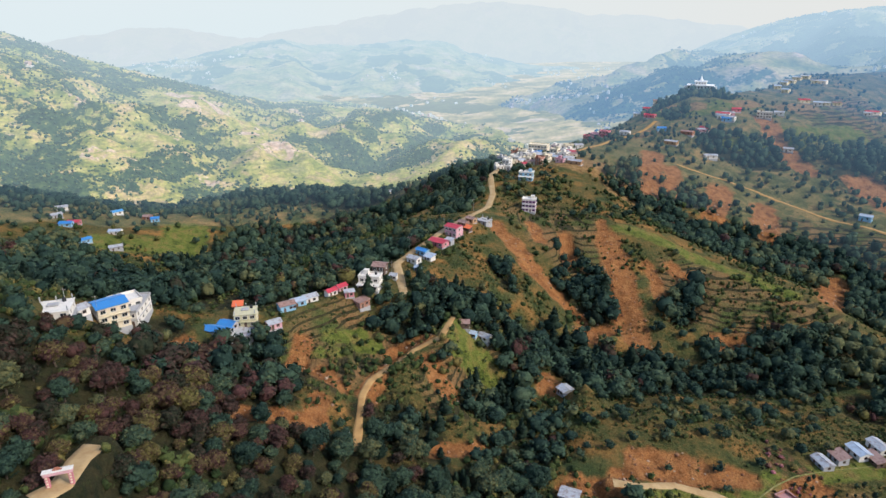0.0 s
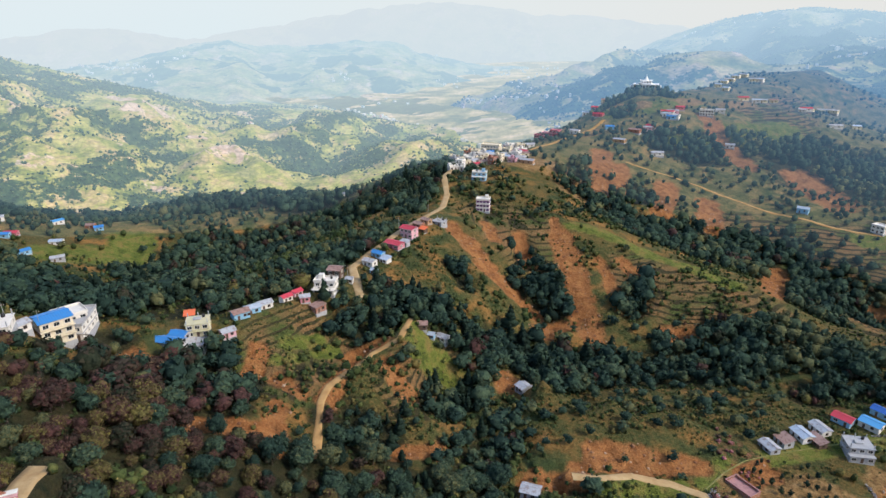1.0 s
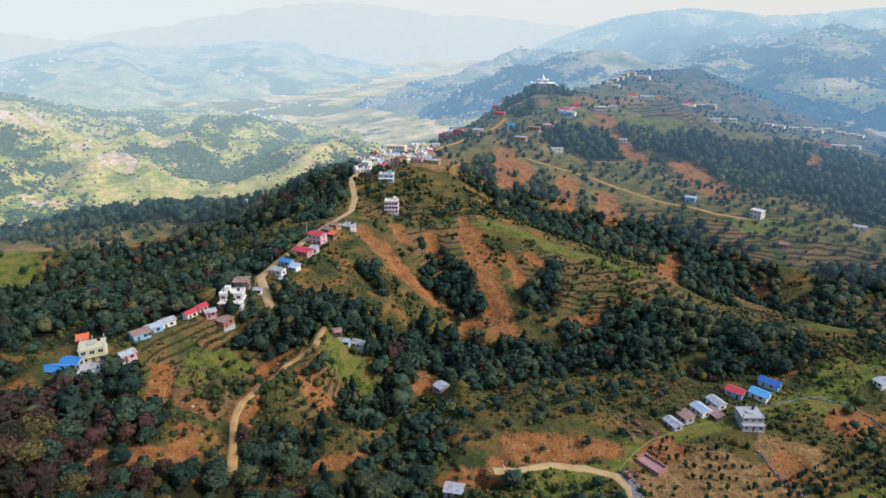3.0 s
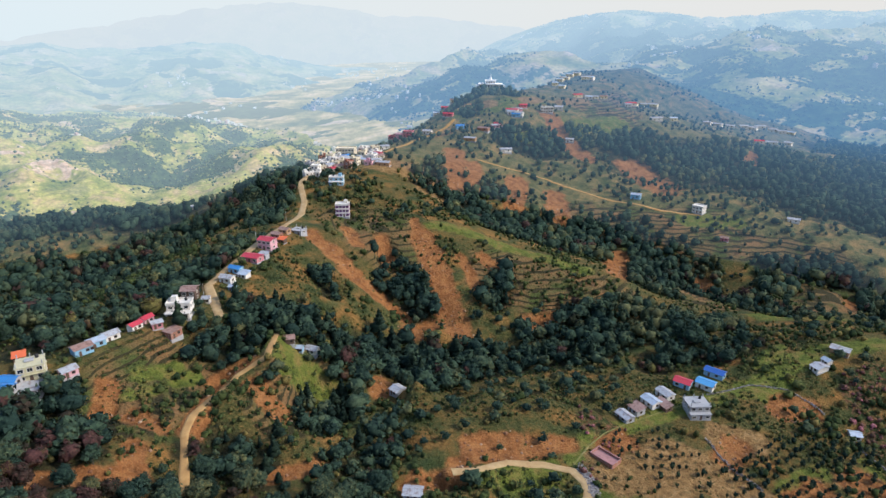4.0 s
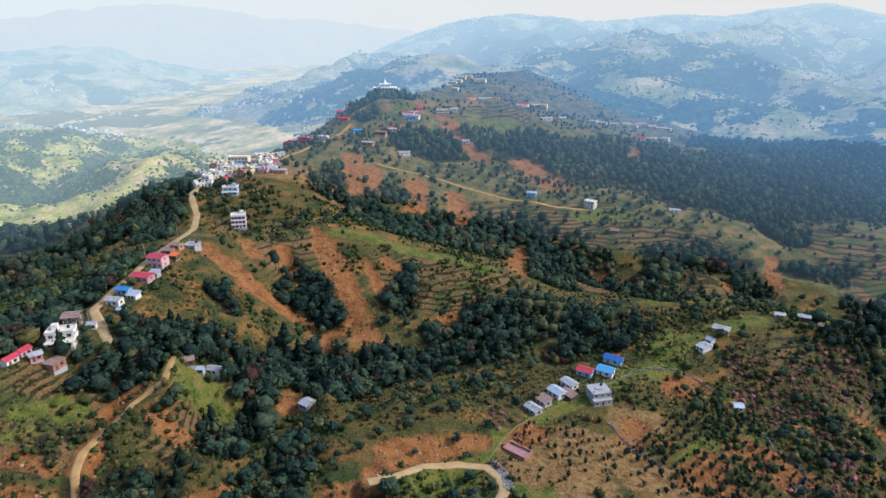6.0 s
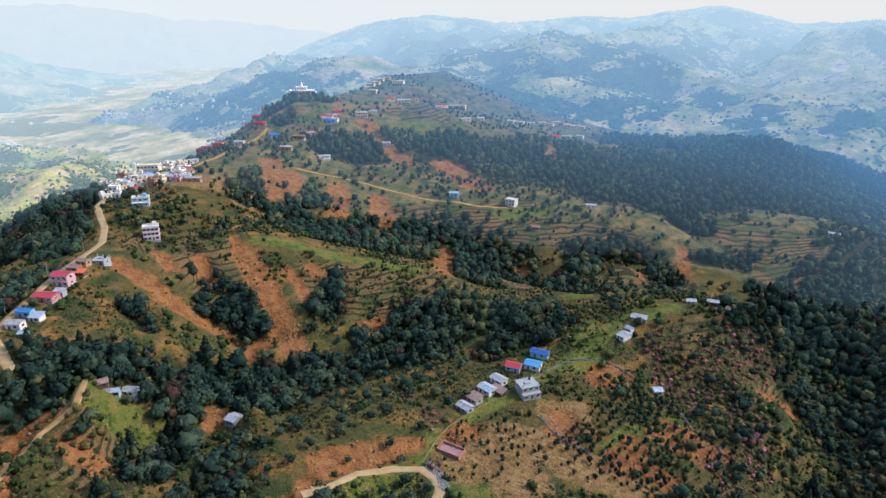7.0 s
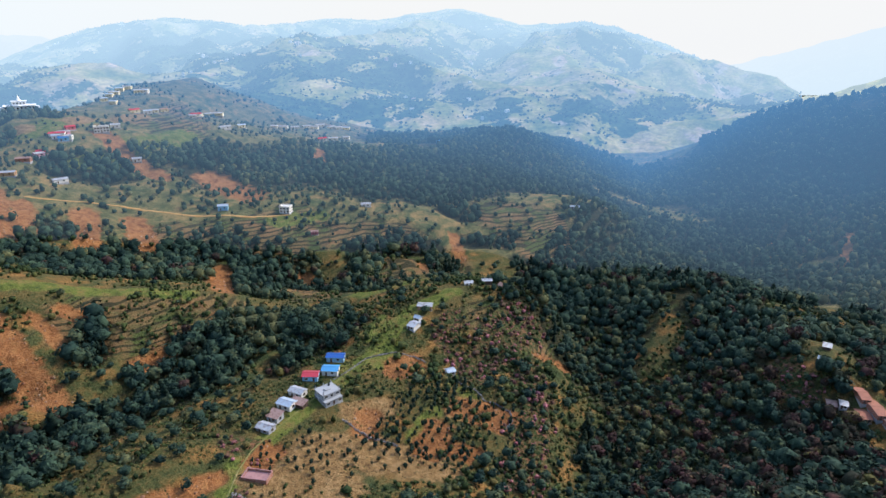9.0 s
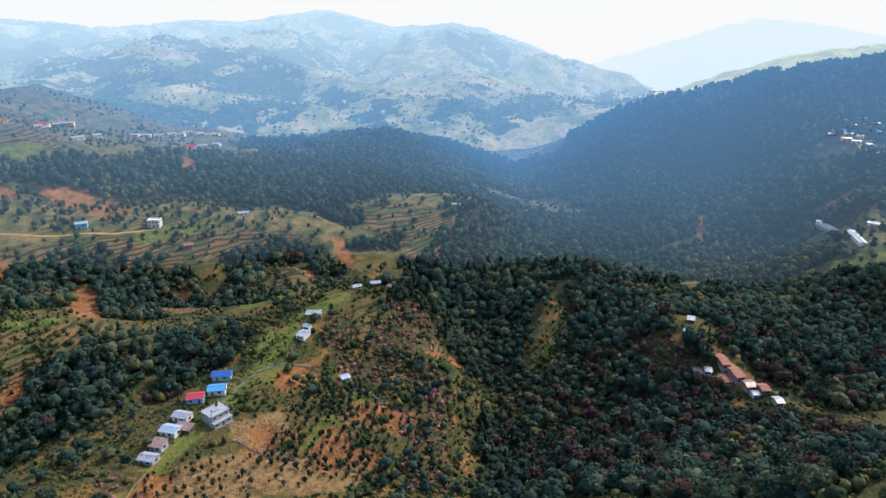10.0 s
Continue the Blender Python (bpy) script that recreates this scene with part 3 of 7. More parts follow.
def build_road(name, strip, half, label, mat=ROAD):
    p = strip
    d = np.gradient(p[:, :2], axis=0)
    d /= np.hypot(*d.T)[:, None] + 1e-9
    nrm = np.column_stack([-d[:, 1], d[:, 0]])
    w = half * (1 + 0.22 * rough(p[:, 0], p[:, 1], 11, 2, 3))
    verts, faces = [], []
    cross = ((-1.15, -0.5), (-1.0, 0.05), (-0.45, 0.12), (0.0, 0.10), (0.45, 0.12), (1.0, 0.05), (1.15, -0.5))
    for i in range(len(p)):
        for s, up in cross:
            verts.append((p[i, 0] + nrm[i, 0] * w[i] * s, p[i, 1] + nrm[i, 1] * w[i] * s, p[i, 2] + up))
    k = len(cross)
    for i in range(len(p) - 1):
        for j in range(k - 1):
            faces.append((i * k + j, i * k + j + 1, (i + 1) * k + j + 1, (i + 1) * k + j))
    ob = mesh_object(name, verts, faces, [mat], smooth=True)
    return tagged(ob, label, "road", kind="structure")


build_ground()
build_road("road_1", STRIPS[0][0], STRIPS[0][1], "pale dusty earth road along the ridge")
build_road("road_2", STRIPS[1][0], STRIPS[1][1], "ochre dirt lane winding down the slope", ROAD_OCHRE)
build_road("road_3", STRIPS[2][0], STRIPS[2][1], "sandy dirt road in a tight bend")
build_road("road_4", STRIPS[3][0], STRIPS[3][1], "narrow earth track along the crest", ROAD_OCHRE)
build_road("path_1", STRIPS[4][0], STRIPS[4][1], "worn footpath through short grass", GRASSY)
build_road("road_5", STRIPS[5][0], STRIPS[5][1], "dirt track climbing above the town", ROAD_OCHRE)
build_road("road_6", STRIPS[6][0], STRIPS[6][1], "sandy road running through a gate")
build_road("road_7", STRIPS[7][0], STRIPS[7][1], "pale road through the hill village")

# ---- far hills: the crest and the foot of each, x, y, z ----
LEFT_HILL_CREST = [(-1272, 1271, 278), (-1124, 1354, 230), (-958, 1429, 178), (-898, 1443, 156), (-827, 1460, 125), (-731, 1487, 96), (-597, 1563, 50), (-452, 1678, -2), (-357, 1802, -14), (-222, 1872, -37), (-39, 1881, -67), (159, 1814, -125), (266, 1641, -155), (338, 1413, -173)]
LEFT_HILL_FOOT = [(-664, 579, 13), (-522, 692, -42), (-421, 751, -63), (-270, 846, -76), (-124, 911, -75), (-21, 946, -53), (87, 968, -36), (181, 1098, -90), (294, 1220, -140)]
MIDDLE_HILL_CREST = [(-1458, 2496, -33), (-1359, 2668, 14), (-1133, 2881, 46), (-906, 3067, 101), (-768, 3157, 113), (-623, 3239, 84), (-347, 3280, 87), (-178, 3294, 104), (21, 3298, 90), (163, 3292, 38), (391, 3270, -8), (749, 3206, -32)]
MIDDLE_HILL_FOOT = [(-970, 1605, -106), (-480, 1856, -156), (30, 2013, -188), (487, 2012, -153)]
FAR_RANGE_CREST = [(-3382, 3262, 92), (-3042, 3579, 50), (-2431, 4021, 87), (-1948, 4277, 154), (-1697, 4382, 145), (-1364, 4496, 77), (-723, 4644, 183), (-129, 4698, 278), (346, 4686, 317), (659, 4653, 290), (1041, 4583, 233), (1505, 4452, 213), (1900, 4298, 159), (2262, 4117, 59)]
FAR_RANGE_FOOT = [(-2920, 2706, -189), (-1289, 3747, -349), (411, 3945, -314), (1962, 3460, -226)]
VALLEY_CREST = [(-1456, 3446, -59), (56, 3741, -49), (696, 3678, -28), (1411, 3468, -12)]
VALLEY_FOOT = [(-500, 1110, -85), (-94, 1215, -79), (130, 1214, -68), (499, 1184, 2)]
RIGHT_RANGE_CREST = [(197, 2270, -112), (455, 2746, -106), (754, 3098, -71), (1019, 3185, -4), (1156, 3193, 37), (1420, 3198, 131), (1674, 3187, 207), (2004, 3110, 250), (2202, 2974, 234), (2362, 2849, 206), (2543, 2688, 225), (2723, 2579, 251), (2896, 2462, 235), (3030, 2294, 266), (3204, 2042, 304), (3203, 1854, 257), (3195, 1660, 207), (3231, 1346, 229), (3119, 1081, 190), (3001, 775, 104), (2851, 502, 25), (2678, 248, -37)]
RIGHT_RANGE_FOOT = [(163, 1865, -126), (263, 1555, -72), (336, 1339, -35), (564, 1211, 9), (755, 1108, 44), (876, 940, -1), (1005, 707, -30), (1144, 459, -8), (1175, 387, -38), (1256, 251, -23), (1329, 109, -10)]
RIGHT_FAR_CREST = [(4380, 1357, -179), (4525, 798, -31), (4578, 440, 71), (4599, 102, 177), (4596, -184, 250), (4576, -467, 225), (4540, -737, 166), (4486, -1010, 130), (4301, -1627, 162)]
RIGHT_FAR_FOOT = [(3686, 1134, -387), (3860, -235, -304), (3603, -1446, -157)]
RIGHT_MIDDLE_CREST = [(1782, 190, 26), (1793, 67, 61), (1797, -36, 98), (1793, -133, 129), (1783, -236, 152), (1766, -342, 164), (1712, -552, 198)]
RIGHT_MIDDLE_FOOT = [(1275, 128, -19), (1275, -190, 42), (1222, -422, 78)]


def resample(line, n):
    p = np.array(line, float)
    s = np.concatenate([[0], np.cumsum(np.hypot(*np.diff(p[:, :2], axis=0).T))])
    k = np.linspace(0, s[-1], n)
    return np.column_stack([np.interp(k, s, p[:, j]) for j in range(3)])


def far_zone(x, y, zones):
    out = np.zeros(np.shape(x))
    for radius, line in zones:
        out = np.maximum(out, 0.5 * np.clip(1.6 - line_distance(x, y, line)[0] / radius, 0, 1))
    return out


def far_hill(name, crest, foot, n, m, relief, size, seed, material, label, sharp=6.0, woods=(), bare=(), share=0.25):
    """A hill that rises from foot to crest, with spurs and gullies, and falls away behind."""
    a, b = resample(foot, n), resample(crest, n)
    v = np.concatenate([np.linspace(0, 1, m), 1 + np.linspace(0.04, 0.3, 6)])
    p = a[:, None] + (b - a)[:, None] * v[None, :, None]
    x, y, z = p[..., 0], p[..., 1], p[..., 2].copy()
    over = np.clip(v - 1, 0, 1)[None]
    z -= over * 2.2 * np.abs(b - a)[:, 2:3] + over * 300
    body = np.sin(np.clip(v, 0, 1) ** 0.8 * math.pi)[None] ** 1.4
    ridged = 1 - 2 * np.abs(rough(x, y, size, seed, 4))
    z += body * relief * ridged
    z += sharp * rough(x, y, size * 0.12, seed + 7, 3) * (v <= 1)[None]
    gully = np.clip(0.5 - 0.5 * ridged, 0, 1)
    wood = np.clip(np.maximum(far_zone(x, y, woods), share + 0.45 * rough(x, y, size * 0.45, seed + 30, 3) + 0.5 * (gully - 0.4)), 0, 1)
    soil = np.clip(np.maximum(far_zone(x, y, bare), 0.16 + 0.40 * rough(x, y, size * 0.22, seed + 40, 3)), 0, 1)
    ob = grid_mesh(name, x, y, z, False, [material], [("wood", wood), ("bare", soil)])
    tagged(ob, label, "backdrop", kind="structure")
    return x[:, :m], y[:, :m], z[:, :m], wood[:, :m]


# far hill materials, each with its haze painted on as glow
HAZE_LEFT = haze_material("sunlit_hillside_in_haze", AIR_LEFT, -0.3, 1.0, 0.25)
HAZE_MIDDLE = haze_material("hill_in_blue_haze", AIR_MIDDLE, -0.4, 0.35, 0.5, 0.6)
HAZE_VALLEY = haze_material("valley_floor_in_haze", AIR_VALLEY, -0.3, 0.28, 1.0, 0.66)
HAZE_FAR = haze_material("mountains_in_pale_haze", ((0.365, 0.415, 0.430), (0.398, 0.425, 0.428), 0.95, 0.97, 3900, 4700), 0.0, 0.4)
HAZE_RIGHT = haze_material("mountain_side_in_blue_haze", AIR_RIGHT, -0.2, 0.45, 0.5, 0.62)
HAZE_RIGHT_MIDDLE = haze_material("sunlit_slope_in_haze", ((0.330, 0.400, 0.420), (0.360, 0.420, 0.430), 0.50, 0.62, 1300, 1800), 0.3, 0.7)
# right range: woods, and cloud shade painted as the same dark cover
RANGE_WOODS_SHADE = [
    (110, [(1271, 2229), (1409, 2117), (1206, 1557), (1157, 1284), (1270, 1224)]),
    (75, [(969, 1283), (964, 1066), (1052, 974), (1149, 891)]),
    (130, [(482, 1615), (594, 1632), (1017, 2346)]),
    (120, [(1493, 1532), (1507, 1292), (1812, 1334)]),
    (70, [(1315, 1117), (1355, 966), (1277, 760), (1231, 666)]),
    (160, [(3012, 1303), (2224, 821)]),
    (150, [(2701, 1741), (2308, 1302)]),
]
LEFT_WOODS = [
    (40, [(-1100, 1340), (-879, 1413), (-755, 1383), (-627, 1477), (-470, 1573), (-330, 1700)]),
    (30, [(-627, 974), (-577, 957), (-594, 1054)]),
    (28, [(-664, 1244), (-504, 1120), (-422, 1155)]),
    (26, [(-447, 907), (-409, 984), (-384, 1102)]),
    (30, [(-290, 1224), (-200, 1246), (-118, 1239), (-43, 1150)]),
    (34, [(-358, 1650), (-166, 1302), (-85, 1581)]),
    (30, [(-513, 803), (-471, 855)]),
]
LEFT_BARE = [
    (22, [(-705, 1208), (-614, 1082)]),
    (18, [(-521, 907), (-494, 927)]),
    (16, [(-394, 970), (-346, 946), (-349, 866)]),
    (30, [(-364, 1591), (-328, 1472)]),
    (22, [(-202, 1295), (-169, 1293)]),
]


def sky_band():
    """The bright misty sky low over the horizon, all round."""
    m = Nodes("misty_sky")
    up = m.node("ShaderNodeSeparateXYZ", Vector=m.position()).outputs[2]
    k = m.math("DIVIDE", m.math("SUBTRACT", up, 100.0), 900.0, clamp=True)
    east = m.node("ShaderNodeSeparateXYZ", Vector=m.position()).outputs[0]
    side = m.math("DIVIDE", m.math("ADD", east, 1200.0), 5000.0, clamp=True)
    low = m.mix(side, (0.425, 0.462, 0.455), (0.455, 0.430, 0.390))
    high_ = m.mix(side, (0.450, 0.468, 0.452), (0.470, 0.442, 0.392))
    e = m.node("ShaderNodeEmission", Color=m.mix(k, low, high_), Strength=1.0)
    m.tree.links.new(e.outputs[0], m.out.inputs["Surface"])
    a = np.linspace(0, 2 * math.pi, 97)
    h = np.array([-400.0, 200.0, 600.0, 1000.0, 1500.0])
    aa, hh = np.meshgrid(a, h, indexing="ij")
    ob = grid_mesh("backdrop_sky", 4930 * np.sin(aa), 4930 * np.cos(aa), hh, False, [m.mat])
    tagged(ob, "pale misty sky above the mountains", "backdrop", kind="structure")


sky_band()
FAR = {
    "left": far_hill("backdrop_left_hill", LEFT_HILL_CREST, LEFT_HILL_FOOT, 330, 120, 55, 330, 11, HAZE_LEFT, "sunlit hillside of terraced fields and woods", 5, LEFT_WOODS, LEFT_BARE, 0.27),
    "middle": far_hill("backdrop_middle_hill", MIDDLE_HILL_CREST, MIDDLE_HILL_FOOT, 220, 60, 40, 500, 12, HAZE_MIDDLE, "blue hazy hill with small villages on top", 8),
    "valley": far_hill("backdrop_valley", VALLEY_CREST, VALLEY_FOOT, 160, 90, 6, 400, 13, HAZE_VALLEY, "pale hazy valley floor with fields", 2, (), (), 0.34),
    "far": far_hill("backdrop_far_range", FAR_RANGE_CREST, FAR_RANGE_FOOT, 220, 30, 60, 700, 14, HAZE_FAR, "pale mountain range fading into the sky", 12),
    "right": far_hill("backdrop_right_range", RIGHT_RANGE_CREST, RIGHT_RANGE_FOOT, 380, 120, 85, 620, 15, HAZE_RIGHT, "long blue hazy mountain side with villages", 9, RANGE_WOODS_SHADE, (), 0.33),
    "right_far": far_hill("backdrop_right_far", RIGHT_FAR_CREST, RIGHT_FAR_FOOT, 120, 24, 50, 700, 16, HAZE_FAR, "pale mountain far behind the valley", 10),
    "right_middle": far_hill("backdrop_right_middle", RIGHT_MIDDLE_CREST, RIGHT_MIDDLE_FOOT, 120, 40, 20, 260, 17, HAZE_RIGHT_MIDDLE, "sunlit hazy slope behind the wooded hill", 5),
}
# house plots, kept free of trees: x, y, radius
PLOTS = [(286, 703, 18), (276, 690, 10)]
PLOTS += [(-107, 181, 5), (-108, 197, 8), (-111, 197, 5), (-113, 163, 5), (-112, 172, 4), (-74, 210, 5), (-79, 218, 2), (-81, 199, 6), (-79, 205, 4), (-74, 204, 4), (-64, 212, 3), (-62, 223, 4), (-58, 228, 4), (-55, 234, 4), (-47, 240, 4), (-44, 246, 3), (-40, 240, 3), (-32, 250, 6), (-34, 237, 4), (-29, 270, 4), (-23, 264, 2), (-14, 286, 4), (-10, 297, 4), (-7, 292, 4), (-12, 277, 2), (-2, 311, 5), (3, 314, 4), (6, 325, 4), (14, 332, 3), (12, 338, 4)]
PLOTS += [(16, 345, 4), (24, 348, 4), (57, 394, 5), (60, 437, 6), (82, 530, 8), (49, 517, 4), (62, 523, 4), (36, 513, 4), (98, 497, 4), (94, 541, 4), (73, 524, 4), (43, 464, 4), (91, 497, 4), (96, 534, 4), (54, 509, 4), (84, 493, 4), (108, 567, 4), (75, 497, 4), (100, 513, 4), (54, 530, 4), (116, 556, 4), (81, 527, 4), (55, 485, 4), (88, 505, 4), (110, 531, 4), (40, 520, 4), (96, 523, 4), (103, 519, 4), (98, 505, 4), (55, 502, 4)]
PLOTS += [(94, 517, 4), (78, 504, 4), (65, 503, 3), (76, 512, 4), (31, 502, 4), (115, 564, 4), (50, 475, 3), (42, 495, 4), (69, 488, 4), (88, 532, 4), (49, 468, 4), (60, 497, 3), (34, 493, 4), (110, 543, 4), (77, 485, 4), (106, 559, 4), (105, 501, 4), (105, 538, 4), (40, 505, 4), (32, 532, 4), (62, 490, 4), (94, 490, 4), (50, 524, 4), (60, 512, 4), (101, 491, 3), (44, 514, 4), (100, 546, 4), (63, 482, 4), (80, 520, 4), (69, 509, 4)]
PLOTS += [(67, 517, 4), (108, 574, 4), (68, 496, 4), (48, 501, 3), (48, 481, 4), (109, 523, 4), (144, 617, 4), (150, 612, 4), (158, 608, 5), (121, 555, 5), (100, 492, 4), (104, 483, 6), (176, 602, 5), (211, 685, 4), (222, 683, 6), (212, 644, 6), (210, 601, 4), (238, 699, 6), (208, 565, 6), (229, 584, 6), (245, 591, 4), (249, 594, 4), (271, 611, 4), (279, 615, 6), (289, 622, 4), (274, 606, 5), (238, 547, 6), (314, 561, 4), (425, 705, 5), (441, 709, 5)]
PLOTS += [(455, 675, 4), (470, 684, 5), (313, 614, 7), (406, 776, 4), (422, 791, 4), (431, 795, 6), (445, 806, 6), (455, 806, 6), (454, 783, 4), (463, 782, 6), (404, 750, 4), (169, 180, 5), (137, 185, 4), (145, 188, 3), (154, 191, 4), (158, 188, 4), (164, 194, 4), (177, 199, 4), (186, 195, 4), (196, 201, 5), (261, 193, 4), (243, 187, 4), (249, 189, 2), (310, 181, 4), (300, 189, 3), (314, 172, 3), (232, 157, 3), (18, 239, 3), (9, 239, 2), (13, 237, 2)]
PLOTS += [(50, 221, 3), (-31, 163, 2), (40, 160, 4), (-65, 101, 3), (354, 409, 5), (315, 442, 4), (419, 374, 5), (555, 226, 5), (352, 374, 4), (455, 616, 7), (484, 624, 5), (557, 650, 5), (578, 658, 7), (592, 650, 6), (628, 666, 6), (642, 663, 6), (661, 672, 7), (673, 660, 6), (680, 653, 6), (690, 647, 6), (732, 597, 7), (566, 574, 6), (593, 580, 7), (642, 603, 5), (463, 681, 7), (507, 718, 5), (529, 726, 7), (404, 682, 5), (390, 685, 6), (331, 621, 5)]
PLOTS += [(273, 614, 7), (278, 607, 5), (711, 490, 8), (311, -17, 6), (304, -23, 8), (300, -19, 5), (297, -29, 4), (295, -35, 4), (291, -32, 2), (286, -41, 4), (304, -6, 4), (305, -11, 3), (292, -10, 3), (339, 0, 4), (326, 1, 3), (814, -127, 5), (814, -132, 6), (804, -137, 5), (824, -144, 4), (806, -148, 4), (796, -134, 5), (786, -143, 5), (830, -156, 5), (840, -166, 6), (827, -167, 6), (810, -122, 5), (843, -154, 6), (783, -153, 4), (723, -148, 6), (829, -139, 5)]
PLOTS += [(602, -103, 8), (518, -107, 7), (551, -124, 6), (-257, 405, 4), (-256, 412, 4), (-281, 442, 4), (-234, 384, 4), (-229, 413, 4), (-248, 454, 4), (-226, 455, 4), (-218, 451, 4), (-216, 386, 4), (-229, 374, 4), (-274, 422, 4), (-218, 1119, 4), (-201, 1122, 4), (-46, 528, 4)]

# ---- trees and scrub ----
BARK = Nodes("grey_brown_bark")
BARK.set(Base_Color=BARK.ramp(BARK.noise(3.0, 5), (0.3, (0.05, 0.035, 0.022)), (0.7, (0.13, 0.095, 0.065))), Roughness=0.9)
BARK = BARK.mat
PHI = (1 + 5 ** 0.5) / 2
ICO_V = np.array([(-1, PHI, 0), (1, PHI, 0), (-1, -PHI, 0), (1, -PHI, 0), (0, -1, PHI), (0, 1, PHI), (0, -1, -PHI), (0, 1, -PHI),
                  (PHI, 0, -1), (PHI, 0, 1), (-PHI, 0, -1), (-PHI, 0, 1)]) / math.hypot(1, PHI)
ICO_F = np.array([int(c, 16) for c in "0b5051017" "07a0ab159" "5b4ba2a76" "718394342" "326368389" "49524b62a" "867981"]).reshape(-1, 3)
rng = np.random.default_rng(7)


def leaf_tris(centres, outward, size):
    """Loose leaf clumps: a bent triangle at each centre."""
    n = len(centres)
    a = np.cross(outward, rng.normal(size=(n, 3)))
    a /= np.linalg.norm(a, axis=1)[:, None] + 1e-9
    b = np.cross(outward, a) + outward * rng.uniform(-0.9, 0.3, (n, 1))
    s = size * rng.uniform(0.6, 1.4, (n, 1))
    v = np.stack([centres - a * s, centres + a * s * rng.uniform(0.5, 1.0, (n, 1)), centres + b * s * 1.3], 1).reshape(-1, 3)
    return v, np.arange(n * 3).reshape(-1, 3)


def join(pieces):
    vs, fs, k = [], [], 0
    for v, f in pieces:
        vs.append(v), fs.append(f + k)
        k += len(v)
    return np.concatenate(vs), np.concatenate(fs)


def leafy_crown(boughs, leaves, wide=0.42, low=0.28, leaf=0.055, core=0.8, body=None):
    """A broad crown of a tree one unit high: an uneven core, boughs bulging out of it with gaps between, and leaf clumps all over both."""
    bv, bf = body or (ICO_V, ICO_F)
    k = rng.normal(size=(5, 3)) * 3.0
    ph = rng.uniform(0, 6.3, 5)
    swell = 1 + 0.12 * np.cos(bv @ k.T + ph).sum(1) + rng.uniform(-0.12, 0.12, len(bv))
    mid = np.array([rng.uniform(-0.06, 0.06), rng.uniform(-0.06, 0.06), (low + 0.95) / 2])
    axes = np.array([wide * rng.uniform(0.70, 1.05), wide * rng.uniform(0.70, 1.05), (0.95 - low) / 2])
    pieces = [(bv * swell[:, None] * axes * core + mid, bf)]
    seats = [(mid, axes * 0.92, 0.35 if boughs else 1.0)]
    for i in range(boughs):
        d = rng.normal(size=3)
        d[2] = abs(d[2]) * 0.9 - 0.2
        d /= np.linalg.norm(d)
        r = wide * rng.uniform(0.24, 0.46)
        at = mid + d * axes * rng.uniform(0.60, 0.95)
        pieces.append((ICO_V * rng.uniform(0.65, 1.1, (12, 1)) * r * 0.8 * np.array([1, 1, 0.75]) + at, ICO_F))
        seats.append((at, r * np.array([1, 1, 0.8]), 0.65 / boughs))
    for at, size_, part_ in seats:
        n = int(leaves * part_)
        if n:
            d = rng.normal(size=(n, 3))
            d[:, 2] += 0.4
            d /= np.linalg.norm(d, axis=1)[:, None]
            pieces.append(leaf_tris(at + d * size_ * rng.uniform(0.78, 1.22, (n, 1)), d, leaf))
    return join(pieces)


def pine_crown(tiers, leaves):
    pieces = []
    for i in range(tiers):
        k = i / max(1, tiers - 1)
        n, r, z = 7, 0.20 * (1 - k) ** 0.7 + 0.05, 0.22 + 0.62 * k
        a = np.linspace(0, 2 * math.pi, n, endpoint=False) + rng.uniform(0, 1)
        rr = r * rng.uniform(0.55, 1.35, n)
        rim = np.column_stack([np.cos(a) * rr, np.sin(a) * rr, z + rng.uniform(-0.05, 0.03, n)])
        v = np.concatenate([[[0, 0, z + 0.24 - 0.06 * k]], rim, [[0, 0, z - 0.02]]])
        f = [(0, 1 + j, 1 + (j + 1) % n) for j in range(n)] + [(n + 1, 1 + (j + 1) % n, 1 + j) for j in range(n)]
        pieces.append((v, np.array(f)))
        m = leaves // tiers
        if m:
            d = rng.normal(size=(m, 3))
            d[:, 2] *= 0.4
            d /= np.linalg.norm(d, axis=1)[:, None]
            pieces.append(leaf_tris(np.array([0, 0, z + 0.06]) + d * r * rng.uniform(0.7, 1.25, (m, 1)), d, 0.045))
    return join(pieces)


def raw_mesh(name, v, f, mat, tint=None):
    me = bpy.data.meshes.new(name)
    me.vertices.add(len(v))
    me.vertices.foreach_set("co", np.asarray(v, np.float32).ravel())
    k = len(f)
    me.loops.add(k * 3)
    me.loops.foreach_set("vertex_index", np.asarray(f, np.int32).ravel())
    me.polygons.add(k)
    me.polygons.foreach_set("loop_start", np.arange(0, k * 3, 3, dtype=np.int32))
    me.polygons.foreach_set("use_smooth", np.ones(k, bool))
    me.materials.append(mat)
    me.update(calc_edges=True)
    if tint is not None:
        a = me.attributes.new("tint", "FLOAT", "POINT")
        a.data.foreach_set("value", np.asarray(tint, np.float32))
    return me


